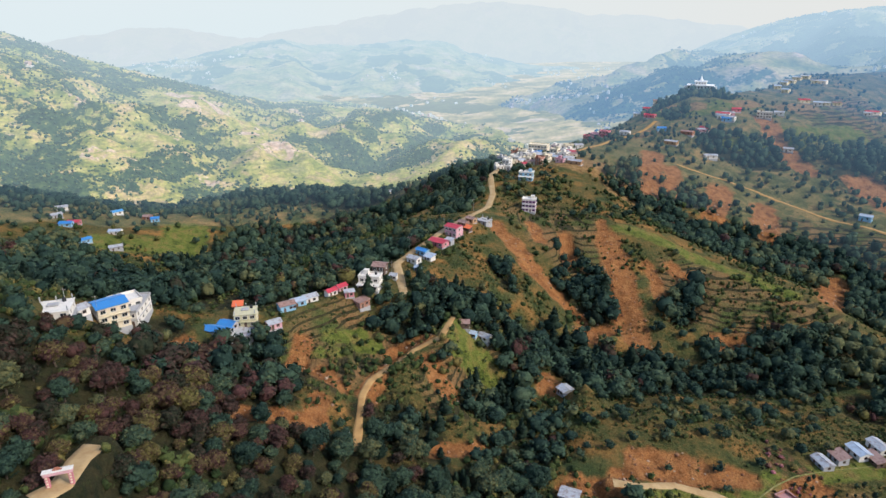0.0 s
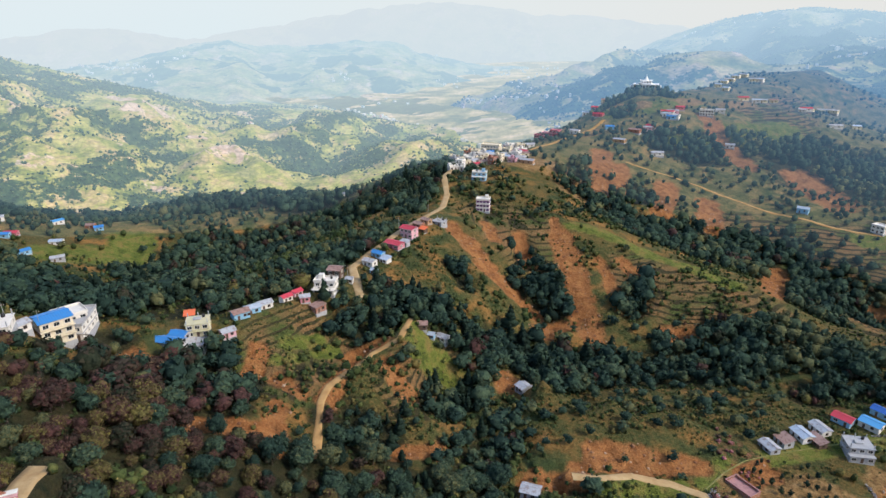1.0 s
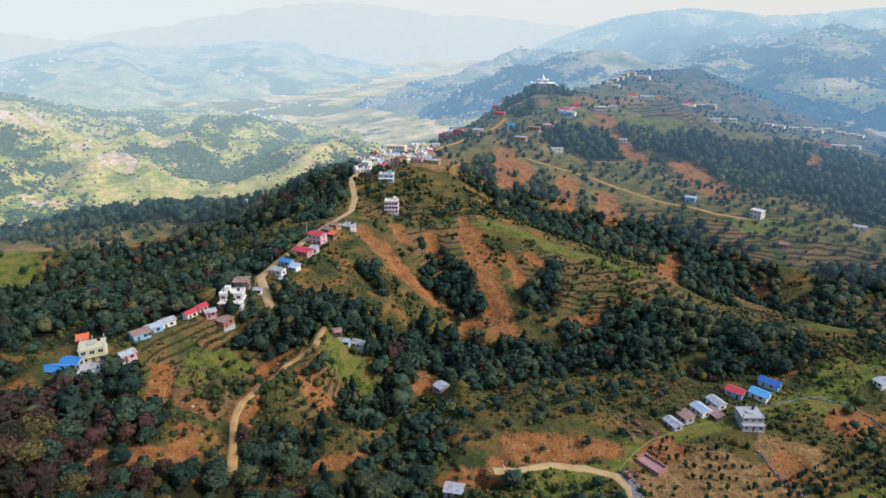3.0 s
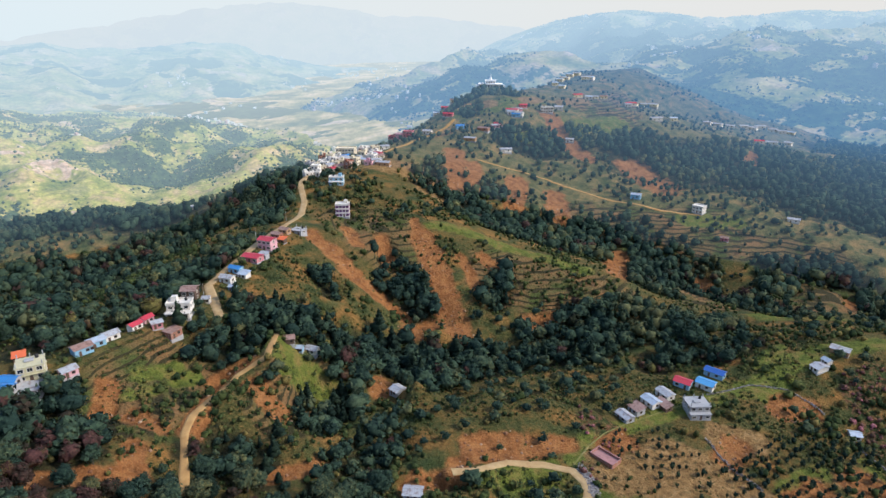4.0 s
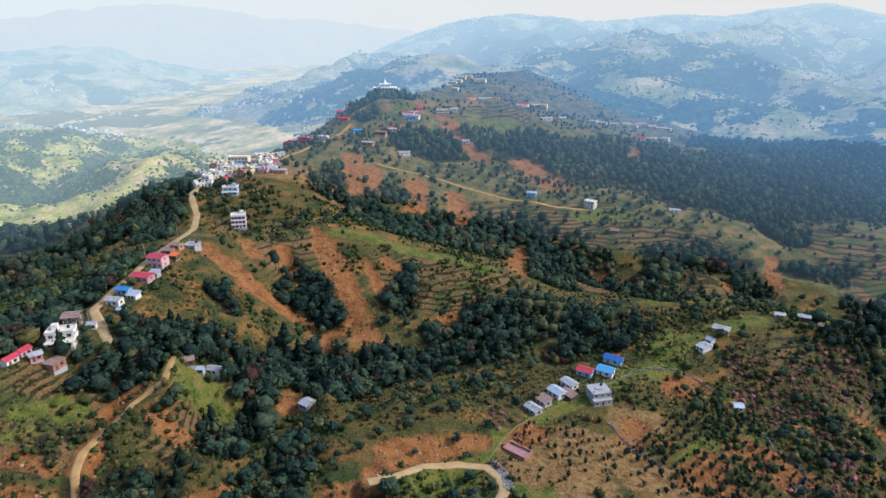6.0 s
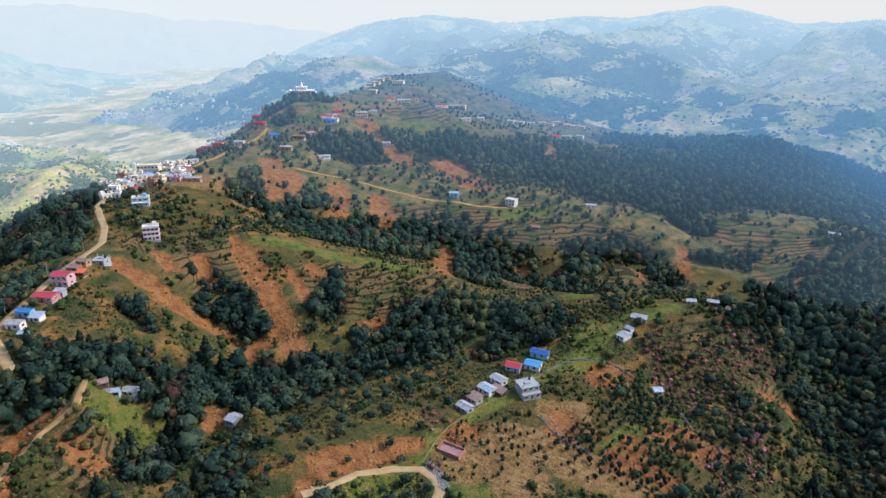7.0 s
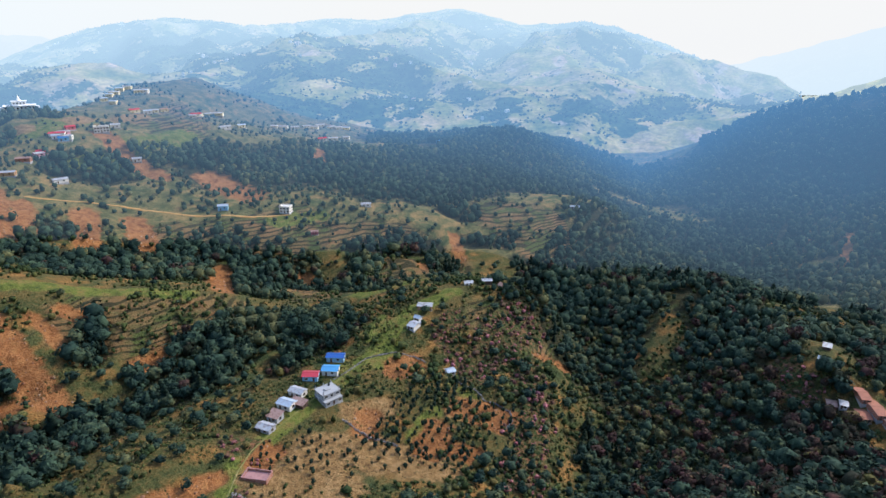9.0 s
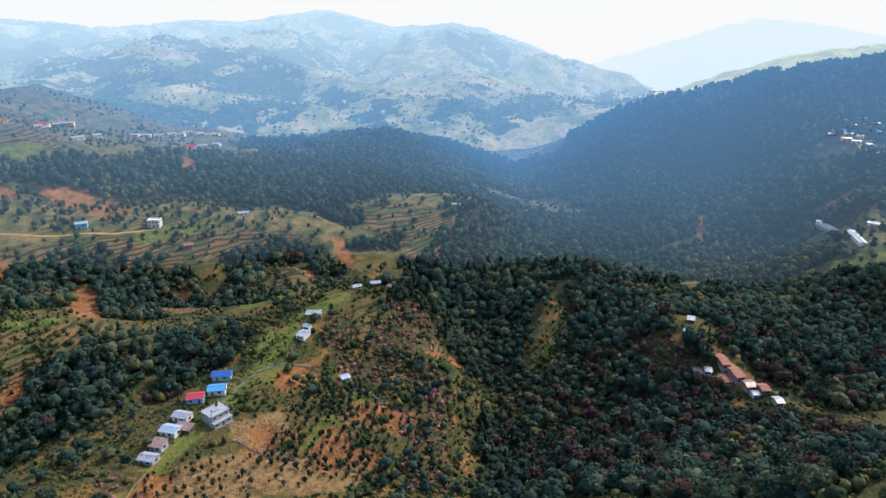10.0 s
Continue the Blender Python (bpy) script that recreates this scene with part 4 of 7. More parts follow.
def scatter(name, templates, x, y, z, high, mat, label, tint, spread=(0.95, 1.4)):
    """Many trees in one mesh."""
    vs, fs, ts, k = [], [], [], 0
    pick = rng.integers(0, len(templates), len(x))
    turn = rng.uniform(0, 2 * math.pi, len(x))
    fat = rng.uniform(*spread, len(x))
    for i, (v, f) in enumerate(templates):
        m = np.where(pick == i)[0]
        if not len(m):
            continue
        c, s = np.cos(turn[m])[:, None], np.sin(turn[m])[:, None]
        h, w = high[m][:, None], (high[m] * fat[m])[:, None]
        vx = (v[None, :, 0] * c - v[None, :, 1] * s) * w + x[m][:, None]
        vy = (v[None, :, 0] * s + v[None, :, 1] * c) * w + y[m][:, None]
        vz = v[None, :, 2] * h + z[m][:, None]
        vs.append(np.stack([vx, vy, vz], -1).reshape(-1, 3))
        fs.append((f[None] + (np.arange(len(m)) * len(v))[:, None, None]).reshape(-1, 3) + k)
        ts.append(np.repeat(tint[m], len(v)))
        k += len(m) * len(v)
    ob = new(name, raw_mesh(name, np.concatenate(vs), np.concatenate(fs), mat, np.concatenate(ts)))
    return tagged(ob, label, "trees", kind="stuff")


def spots(step, r0, r1, b0=-44.0, b1=111.0):
    """Uneven points over the country between two distances and two bearings."""
    n = int(r1 / step) + 1
    gx, gy = np.meshgrid(np.arange(-n, n + 1) * step, np.arange(-n, n + 1) * step)
    x = (gx + rng.uniform(-0.48, 0.48, gx.shape) * step).ravel()
    y = (gy + rng.uniform(-0.48, 0.48, gy.shape) * step).ravel()
    r, b = np.hypot(x, y), np.degrees(np.arctan2(x, y))
    m = (r > r0) & (r < r1) & (b > b0) & (b < b1)
    return x[m], y[m]


def clear_of(x, y, margin=1.5):
    """Points that stand on no road, slide, plot or lawn."""
    ok = np.ones(len(x), bool)
    for line, half in STRIPS:
        ok &= line_distance(x, y, line)[0] > half + margin
    for px, py, pr in PLOTS:
        ok &= np.hypot(x - px, y - py) > pr + margin
    return ok


NEAR_LEAFY = [leafy_crown(16, 1000, wide=0.42, low=0.14, leaf=0.042, core=0.72) for _ in range(12)]
NEAR_PINE = [pine_crown(9, 700) for _ in range(3)]
OCTA_V = np.array([(1, 0, 0), (0, 1, 0), (-1, 0, 0), (0, -1, 0), (0, 0, 1), (0, 0, -1)], float)
OCTA_F = np.array([(0, 1, 4), (1, 2, 4), (2, 3, 4), (3, 0, 4), (1, 0, 5), (2, 1, 5), (3, 2, 5), (0, 3, 5)])
TINY = [(OCTA_V * rng.uniform(0.35, 0.6, (6, 1)) + np.array([0, 0, 0.45]), OCTA_F) for _ in range(8)]
MID_LEAFY = [leafy_crown(4, 84, wide=0.42, low=0.12, leaf=0.082) for _ in range(16)]
MID_PINE = [pine_crown(6, 48) for _ in range(6)]
FAR_LEAFY = [leafy_crown(0, 44, wide=0.45, low=0.08, leaf=0.10, core=0.9) for _ in range(14)]
HAZY_LEAFY = [leafy_crown(0, 22, wide=0.42, low=0.0, leaf=0.12, core=0.9) for _ in range(12)]
BUSHES = [leafy_crown(0, 18, wide=0.55, low=-0.15, leaf=0.16) for _ in range(10)]


def rust_share(x, y):
    """Where the trees turn reddish: the wooded slope near the gate and the slope of the tiled farm."""
    d1 = np.hypot(x + 75, y - 135)
    d2 = np.hypot(x - 275, y + 20)
    return np.clip(1.0 - d1 / 62, 0, 1) + 0.55 * np.clip(1.15 - d2 / 105, 0, 1)


def plant_woods():
    x, y = spots(4.7, 118, 490)
    w = zone_value(x, y, WOODS) + 0.28 * rough(x, y, 30, 41, 3)
    ok = (w > 0.46) & clear_of(x, y) & (zone_value(x, y, SLIDES) < 0.6) & (zone_value(x, y, MEADOWS) < 0.55) & (zone_value(x, y, BLOSSOM) < 0.5)
    x, y = x[ok], y[ok]
    z = height(x, y) - 0.3
    r = np.hypot(x, y)
    high = (5.0 + 6.5 * rng.uniform(0, 1, len(x)) ** 1.5) * (0.92 + 0.25 * rough(x, y, 60, 44, 2))
    tint = np.clip(0.42 + 0.24 * rng.normal(size=len(x)) + 0.36 * rough(x, y, 70, 47, 3), 0, 1)
    rust = rng.uniform(size=len(x)) < rust_share(x, y) + 0.05
    pine = (rng.uniform(size=len(x)) < 0.06 + 0.3 * rough(x, y, 80, 51, 2)) & ~rust
    single = r < 262
    index = np.where(single)[0]
    if len(index) > 290:
        single[:] = False
        single[index[np.argsort(r[index])[:290]]] = True
    rest = ~single
    far_ = r > 340
    for name, m, tpl, mat, label in (
            ("woodland", rest & ~rust & ~pine & ~far_, MID_LEAFY, LEAF_DARK, "dense dark green broadleaf woodland on the slopes"),
            ("distant_woodland", rest & ~rust & ~pine & far_, FAR_LEAFY, LEAF_DARK, "dense dark green woodland across the valley"),
            ("autumn_woodland", rest & rust, MID_LEAFY, LEAF_RUST, "reddish and olive woodland on the slope"),
            ("pine_woodland", rest & pine, MID_PINE, LEAF_PINE, "tall dark pines among the woodland")):
        scatter(name, tpl, x[m], y[m], z[m], high[m] * np.where(pine[m], 1.3, 1.0), mat, label, tint[m], (0.85, 1.25))
    # the trees nearest to the eye, one by one
    made = {}
    for kind, tpls, mat in (("leafy", NEAR_LEAFY, LEAF_DARK), ("rusty", NEAR_LEAFY, LEAF_RUST), ("pine", NEAR_PINE, LEAF_PINE)):
        made[kind] = [raw_mesh("crown", v, f, mat, np.full(len(v), (i + 0.5) / len(tpls))) for i, (v, f) in enumerate(tpls)]
    trunk = trunk_mesh()
    for i in np.where(single)[0]:
        kind = "rusty" if rust[i] else "pine" if pine[i] else "leafy"
        h = float(high[i])
        ob = new("pine_tree" if kind == "pine" else "tree")
        ob.matrix_world = pose(x[i], y[i], z[i], 0, 0, rng.uniform(0, 360)) @ Matrix.Diagonal((h * 1.12, h * 1.12, h, 1))
        new("trunk", trunk).parent = ob
        crown = new("crown", made[kind][rng.integers(0, len(made[kind]))])
        crown.parent = ob
        tagged(ob, {"rusty": "broad tree with reddish brown autumn crown", "pine": "tall dark pine on the slope",
                    "leafy": "broad dark green tree on the slope"}[kind], "tree", "trees of the near slope")
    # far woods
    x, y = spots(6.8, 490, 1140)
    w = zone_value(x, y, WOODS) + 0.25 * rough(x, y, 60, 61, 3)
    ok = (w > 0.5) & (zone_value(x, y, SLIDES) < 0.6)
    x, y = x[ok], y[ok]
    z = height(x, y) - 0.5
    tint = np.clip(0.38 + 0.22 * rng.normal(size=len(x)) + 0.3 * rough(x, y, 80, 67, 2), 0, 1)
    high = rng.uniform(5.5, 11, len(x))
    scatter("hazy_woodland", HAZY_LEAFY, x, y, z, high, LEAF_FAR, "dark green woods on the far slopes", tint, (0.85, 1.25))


def trunk_mesh():
    """A tapered trunk with three limbs, for a tree one unit high."""
    bm = bmesh.new()

    def limb(a, b, ra, rb, n=7):
        a, b = Vector(a), Vector(b)
        q = (b - a).to_track_quat("Z", "Y")
        ends = []
        for c, r in ((a, ra), ((a + b) / 2 + Vector((0.01, -0.008, 0)), (ra + rb) / 2), (b, rb)):
            ends.append([bm.verts.new(c + q @ Vector((math.cos(2 * math.pi * i / n) * r, math.sin(2 * math.pi * i / n) * r, 0))) for i in range(n)])
        for p, o in zip(ends[:-1], ends[1:]):
            for i in range(n):
                bm.faces.new((p[i], p[(i + 1) % n], o[(i + 1) % n], o[i]))
    limb((0, 0, -0.06), (0.01, 0.0, 0.5), 0.032, 0.016)
    for a, z, l in ((0.3, 0.30, 0.22), (2.4, 0.36, 0.20), (4.4, 0.42, 0.2)):
        limb((0, 0, z), (math.cos(a) * l, math.sin(a) * l, z + 0.2), 0.014, 0.006, 5)
    me = bpy.data.meshes.new("trunk")
    bm.to_mesh(me)
    bm.free()
    me.materials.append(BARK)
    return me


def plant_scrub():
    x, y = spots(3.25, 125, 450)
    w = zone_value(x, y, WOODS)
    f = np.maximum.reduce([zone_value(x, y, SLIDES) * 1.1, zone_value(x, y, MEADOWS), zone_value(x, y, TERRACES) * 0.3, zone_value(x, y, TILLED) * 1.1])
    chance = np.clip(0.54 + 0.75 * rough(x, y, 26, 71, 3) - 0.62 * f, 0.012, 0.9)
    ok = (rng.uniform(size=len(x)) < chance) & clear_of(x, y, 0.6)
    x, y = x[ok], y[ok]
    z = height(x, y)
    pinkish = (zone_value(x, y, BLOSSOM) > 0.35) & (rng.uniform(size=len(x)) < 0.6)
    high = rng.uniform(1.2, 3.0, len(x)) * (1 + 0.5 * rough(x, y, 20, 75, 2)).clip(0.6, 1.6)
    tint = np.clip(0.4 + 0.3 * rng.normal(size=len(x)), 0, 1)
    m = ~pinkish
    scatter("scrub", BUSHES, x[m], y[m], z[m], high[m], LEAF_BUSH, "scattered green and brown shrubs on the slopes", tint[m], (0.8, 1.5))
    m = pinkish
    scatter("flowering_scrub", BUSHES, x[m], y[m], z[m], high[m] * 0.8, LEAF_PINK, "pink flowering shrubs on the terraced slope", tint[m], (0.9, 1.7))
    x, y = spots(2.0, 150, 400)
    row = np.sin(height(x, y) * 2.2 + 2.0 * rough(x, y, 30, 77, 2))
    ok = (zone_value(x, y, BLOSSOM) + 0.25 * rough(x, y, 16, 78, 2) > 0.42) & (rng.uniform(size=len(x)) < 0.17 + 0.26 * row) & clear_of(x, y, 0.6)
    x, y = x[ok], y[ok]
    tint = np.clip(0.68 + 0.34 * rng.normal(size=len(x)) + 0.3 * rough(x, y, 25, 79, 2), 0, 1)
    scatter("blossom_rows", BUSHES, x, y, height(x, y), rng.uniform(0.8, 1.9, len(x)), LEAF_PINK, "rows of pink flowering bushes along the terraces", tint, (0.9, 1.6))
    x, y = spots(7.5, 150, 640)
    f = np.maximum.reduce([zone_value(x, y, SLIDES), zone_value(x, y, MEADOWS) * 0.8, zone_value(x, y, TERRACES) * 0.2])
    ok = (rng.uniform(size=len(x)) < np.clip(np.where(np.hypot(x, y) > 400, 0.44, 0.30) + 0.7 * rough(x, y, 50, 81, 3) - 0.6 * f - 0.5 * zone_value(x, y, TILLED), 0.015, 0.9)) & clear_of(x, y, 1.5) & (zone_value(x, y, WOODS) < 0.6)
    x, y = x[ok], y[ok]
    tint = np.clip(0.45 + 0.3 * rng.normal(size=len(x)), 0, 1)
    z, high = height(x, y) - 0.2, rng.uniform(2.8, 6.5, len(x))
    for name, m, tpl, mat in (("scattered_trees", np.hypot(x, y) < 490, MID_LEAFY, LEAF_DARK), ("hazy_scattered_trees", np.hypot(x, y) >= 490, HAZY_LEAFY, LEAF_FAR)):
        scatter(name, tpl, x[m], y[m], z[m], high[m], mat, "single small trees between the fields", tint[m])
    x, y = spots(8.0, 460, 1000)
    f = np.maximum.reduce([zone_value(x, y, SLIDES), zone_value(x, y, MEADOWS) * 0.7, zone_value(x, y, TERRACES) * 0.5])
    ok = (rng.uniform(size=len(x)) < np.clip(0.40 + 0.6 * rough(x, y, 60, 91, 3) - 0.4 * f, 0.03, 0.9)) & (zone_value(x, y, WOODS) < 0.6) & clear_of(x, y, 1.5)
    x, y = x[ok], y[ok]
    tint = np.clip(0.5 + 0.3 * rng.normal(size=len(x)), 0, 1)
    z, high = height(x, y) - 0.3, rng.uniform(2.2, 5.2, len(x))
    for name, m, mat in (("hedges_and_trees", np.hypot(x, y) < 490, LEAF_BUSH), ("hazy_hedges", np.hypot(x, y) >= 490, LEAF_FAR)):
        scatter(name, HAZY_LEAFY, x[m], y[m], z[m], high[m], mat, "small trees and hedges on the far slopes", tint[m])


def plant_tufts():
    """Grass tufts and low herbs, a few blades' clump each."""
    x, y = spots(1.75, 128, 330)
    f = np.maximum.reduce([zone_value(x, y, SLIDES) * 1.2, 0.4 * zone_value(x, y, MEADOWS), zone_value(x, y, TILLED)])
    ok = (rng.uniform(size=len(x)) < np.clip(0.42 + 0.8 * rough(x, y, 9, 111, 3) - 0.6 * f, 0.02, 0.9)) & (zone_value(x, y, WOODS) < 0.7) & clear_of(x, y, 0.2)
    x, y = x[ok], y[ok]
    tpl = []
    for _ in range(6):
        d = rng.normal(size=(7, 3))
        d[:, 2] = abs(d[:, 2]) + 0.3
        d /= np.linalg.norm(d, axis=1)[:, None]
        tpl.append(leaf_tris(d * 0.5 + np.array([0, 0, 0.1]), d, 0.42))
    tint = np.clip(0.5 + 0.32 * rng.normal(size=len(x)), 0, 1)
    scatter("grass_tufts", tpl, x, y, height(x, y), rng.uniform(0.5, 1.3, len(x)), LEAF_BUSH, "tufts of grass and low herbs on the slopes", tint, (0.9, 1.5))


def slide_rubble():
    """Boulders and clods on the bare slides."""
    x, y = spots(2.6, 140, 520)
    ok = (zone_value(x, y, SLIDES) > 0.45) & (rng.uniform(size=len(x)) < 0.30) & clear_of(x, y, 0.3)
    x, y = x[ok], y[ok]
    tpl = [(OCTA_V * rng.uniform(0.35, 0.7, (6, 1)), OCTA_F) for _ in range(6)]
    m = Nodes("earthy_boulders")
    m.set(Base_Color=m.ramp(m.attr("tint"), (0.0, (0.16, 0.065, 0.03)), (0.6, (0.30, 0.15, 0.075)), (1.0, (0.42, 0.30, 0.20))), Roughness=0.95)
    ob = scatter("slide_rubble", tpl, x, y, height(x, y), rng.uniform(0.4, 1.5, len(x)), m.mat, "boulders and clods of earth on the bare slides", rng.uniform(0, 1, len(x)), (0.8, 1.6))
    ob["category"] = "rubble"


def plant_orchard():
    """Dark bushy trees in slanting rows."""
    tpl = [leafy_crown(5, 90, wide=0.30, low=0.02, leaf=0.07) for _ in range(5)]
    crowns = [raw_mesh("crown", v, f, LEAF_PINE, np.full(len(v), 0.15 + 0.17 * i)) for i, (v, f) in enumerate(tpl)]
    trunk = trunk_mesh()
    for zones, row, gap_, share, most in ((ORCHARD, 4.0, 3.1, 0.86, 240), (ORCHARD_SPARSE, 5.2, 3.6, 0.55, 60)):
        gu, gv = np.meshgrid(np.arange(-60, 60) * gap_, np.arange(-40, 40) * row)
        gu, gv = gu + rng.uniform(-1.0, 1.0, gu.shape), gv + rng.uniform(-0.7, 0.7, gv.shape)
        turn_ = 0.15 + 0.004 * gu
        x = (170 + gu * np.cos(turn_) - gv * np.sin(turn_)).ravel()
        y = (145 + gu * np.sin(turn_) + gv * np.cos(turn_)).ravel()
        ok = (zone_value(x, y, zones) > 0.45) & clear_of(x, y, 1.0) & (rng.uniform(size=len(x)) < share) & (zone_value(x, y, WOODS) < 0.75)
        x, y = x[ok][:most], y[ok][:most]
        z = height(x, y)
        for i in range(len(x)):
            ob = new("orchard_tree")
            h = rng.uniform(1.9, 4.4)
            ob.matrix_world = pose(x[i], y[i], z[i] - 0.05, 0, 0, rng.uniform(0, 360)) @ Matrix.Diagonal((h, h, h, 1))
            new("trunk", trunk).parent = ob
            new("crown", crowns[i % 5]).parent = ob
            tagged(ob, "small dark bushy orchard tree on tilled soil", "tree", "orchard on the ridge")


LEAF_PINK = foliage_material("pink_flowering_leaves", (0.045, 0.060, 0.022), (0.16, 0.072, 0.060), (0.40, 0.15, 0.165))


def plant_backdrop(name, sheet, n, mat, low, high_, share, label):
    """Trees on a far hill, thick in its woods and few on its fields."""
    x, y, z, wood = (a.ravel() for a in sheet)
    i = rng.integers(0, len(x), n * 5)
    i = i[wood[i] + rng.uniform(-0.22, 0.22, len(i)) > share][:n]
    px, py = x[i] + rng.uniform(-6, 6, len(i)), y[i] + rng.uniform(-6, 6, len(i))
    tint = np.clip(0.45 + 0.3 * rng.normal(size=len(i)), 0, 1)
    scatter(name, TINY, px, py, z[i] - 1.5, rng.uniform(low, high_, len(i)), mat, label, tint, (0.8, 1.5))


def far_houses(name, sheet, n, mat, seed, label, size=(6, 10)):
    """Scattered villages on a far hill: small gabled boxes."""
    x, y, z, wood = (a.ravel() for a in sheet)
    i = rng.integers(0, len(x), n * 14)
    i = i[rough(x[i], y[i], 240, seed, 3) > 0.38][:n]
    vs, fs, k = [], [], 0
    for c in np.column_stack([x[i] + rng.uniform(-9, 9, len(i)), y[i] + rng.uniform(-9, 9, len(i)), z[i]]):
        w, d, h, a = rng.uniform(*size) / 2, rng.uniform(*size) / 2.6, rng.uniform(3, 7), rng.uniform(0, math.pi)
        v = np.array([(u * w, s * d, q) for q in (-3, h) for u in (-1, 1) for s in (-1, 1)] + [(-w, 0, h * 1.3), (w, 0, h * 1.3)], float)
        v = np.column_stack([v[:, 0] * math.cos(a) - v[:, 1] * math.sin(a), v[:, 0] * math.sin(a) + v[:, 1] * math.cos(a), v[:, 2]]) + c
        f = [(0, 1, 5), (0, 5, 4), (1, 3, 7), (1, 7, 5), (3, 2, 6), (3, 6, 7), (2, 0, 4), (2, 4, 6), (4, 5, 8), (6, 9, 7), (4, 8, 9), (4, 9, 6), (5, 7, 9), (5, 9, 8)]
        vs.append(v), fs.append(np.array(f) + k)
        k += 10
    ob = new(name, raw_mesh(name, np.concatenate(vs), np.concatenate(fs), mat))
    ob.data.polygons.foreach_set("use_smooth", np.zeros(len(ob.data.polygons), bool))
    return tagged(ob, label, "houses", kind="stuff")


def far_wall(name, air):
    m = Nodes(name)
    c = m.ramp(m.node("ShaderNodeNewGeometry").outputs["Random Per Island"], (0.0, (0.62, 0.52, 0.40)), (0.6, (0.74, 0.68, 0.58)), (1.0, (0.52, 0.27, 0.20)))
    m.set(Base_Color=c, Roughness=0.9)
    # the hill's haze is painted on its house walls too
    paint_haze(m, *air)
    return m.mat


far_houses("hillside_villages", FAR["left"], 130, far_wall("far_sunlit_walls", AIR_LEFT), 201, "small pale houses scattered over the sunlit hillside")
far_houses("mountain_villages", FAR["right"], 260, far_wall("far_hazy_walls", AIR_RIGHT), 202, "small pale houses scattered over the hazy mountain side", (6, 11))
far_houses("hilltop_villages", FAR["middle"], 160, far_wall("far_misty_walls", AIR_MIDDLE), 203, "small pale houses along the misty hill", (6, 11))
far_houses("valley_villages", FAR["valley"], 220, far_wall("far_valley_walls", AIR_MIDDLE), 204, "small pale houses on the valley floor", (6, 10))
plant_woods()
plant_scrub()
plant_tufts()
slide_rubble()
plant_orchard()
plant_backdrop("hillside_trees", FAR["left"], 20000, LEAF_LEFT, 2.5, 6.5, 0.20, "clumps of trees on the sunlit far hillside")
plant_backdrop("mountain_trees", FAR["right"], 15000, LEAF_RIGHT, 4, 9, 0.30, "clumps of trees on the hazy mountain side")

# ---- houses ----
def plaster(name, colour, stain=(0.25, 0.20, 0.15), dirt=0.45):
    m = Nodes(name)
    c = m.mix(m.math("MULTIPLY", m.ramp(m.noise(0.9, 6), (0.45, (0, 0, 0)), (0.75, (1, 1, 1))), dirt), colour, stain)
    c = m.mix(m.math("MULTIPLY", m.ramp(m.noise(6.0, 4), (0.4, (0, 0, 0)), (0.7, (1, 1, 1))), 0.2), c, tuple(0.7 * k for k in colour))
    m.set(Base_Color=c, Roughness=0.85).bump(m.noise(9.0, 4), 0.2, 0.03)
    return m.mat


def sheet_metal(name, colour, rust=0.25, rough_=0.45):
    m = Nodes(name)
    c = m.mix(m.math("MULTIPLY", m.ramp(m.noise(0.8, 6), (0.48, (0, 0, 0)), (0.62, (1, 1, 1))), rust), colour, (0.20, 0.10, 0.06))
    c = m.mix(m.math("MULTIPLY", m.noise(3.0, 4), 0.3), c, tuple(0.6 * k for k in colour))
    m.set(Base_Color=c, Roughness=rough_, Metallic=0.15)
    return m.mat


def brickwork():
    m = Nodes("red_brick_wall")
    t = m.node("ShaderNodeTexBrick", Color1=(0.36, 0.13, 0.07, 1), Color2=(0.28, 0.10, 0.055, 1), Mortar=(0.35, 0.30, 0.25, 1), Scale=4.0, Mortar_Size=0.02)
    m.tree.links.new(m.position(), t.inputs["Vector"])
    m.set(Base_Color=t.outputs["Color"], Roughness=0.9)
    return m.mat


def glass():
    m = Nodes("dark_window_glass")
    m.set(Base_Color=(0.02, 0.025, 0.03, 1), Roughness=0.08, Specular_IOR_Level=0.6)
    return m.mat


WHITE = plaster("white_painted_plaster", (0.72, 0.66, 0.57), dirt=0.3)
WHITEWASH = plaster("bright_whitewash", (0.82, 0.80, 0.76), dirt=0.12)
CREAM = plaster("cream_plaster", (0.70, 0.60, 0.42))
PINK = plaster("pink_plaster", (0.66, 0.36, 0.38))
ROSE = plaster("deep_rose_plaster", (0.54, 0.19, 0.21))
BLUE = plaster("light_blue_plaster", (0.24, 0.44, 0.58))
YELLOW = plaster("pale_yellow_plaster", (0.56, 0.50, 0.30))
CONCRETE = plaster("bare_grey_concrete", (0.38, 0.37, 0.36), (0.18, 0.17, 0.16))
MUD = plaster("ochre_mud_wall", (0.42, 0.24, 0.12))
COURT_FLOOR = plaster("worn_pink_concrete", (0.40, 0.20, 0.18), (0.16, 0.09, 0.07), 0.7)
PURPLE = plaster("purple_window_surround", (0.40, 0.12, 0.36), dirt=0.1)
BRICK = brickwork()
TIN = sheet_metal("weathered_tin_sheet", (0.46, 0.46, 0.46), 0.6)
TIN_PALE = sheet_metal("pale_blue_grey_tin", (0.44, 0.50, 0.56), 0.25)
TIN_BLUE = sheet_metal("blue_painted_tin", (0.05, 0.24, 0.55), 0.12)
TIN_DARK_BLUE = sheet_metal("deep_blue_painted_tin", (0.03, 0.12, 0.40), 0.1)
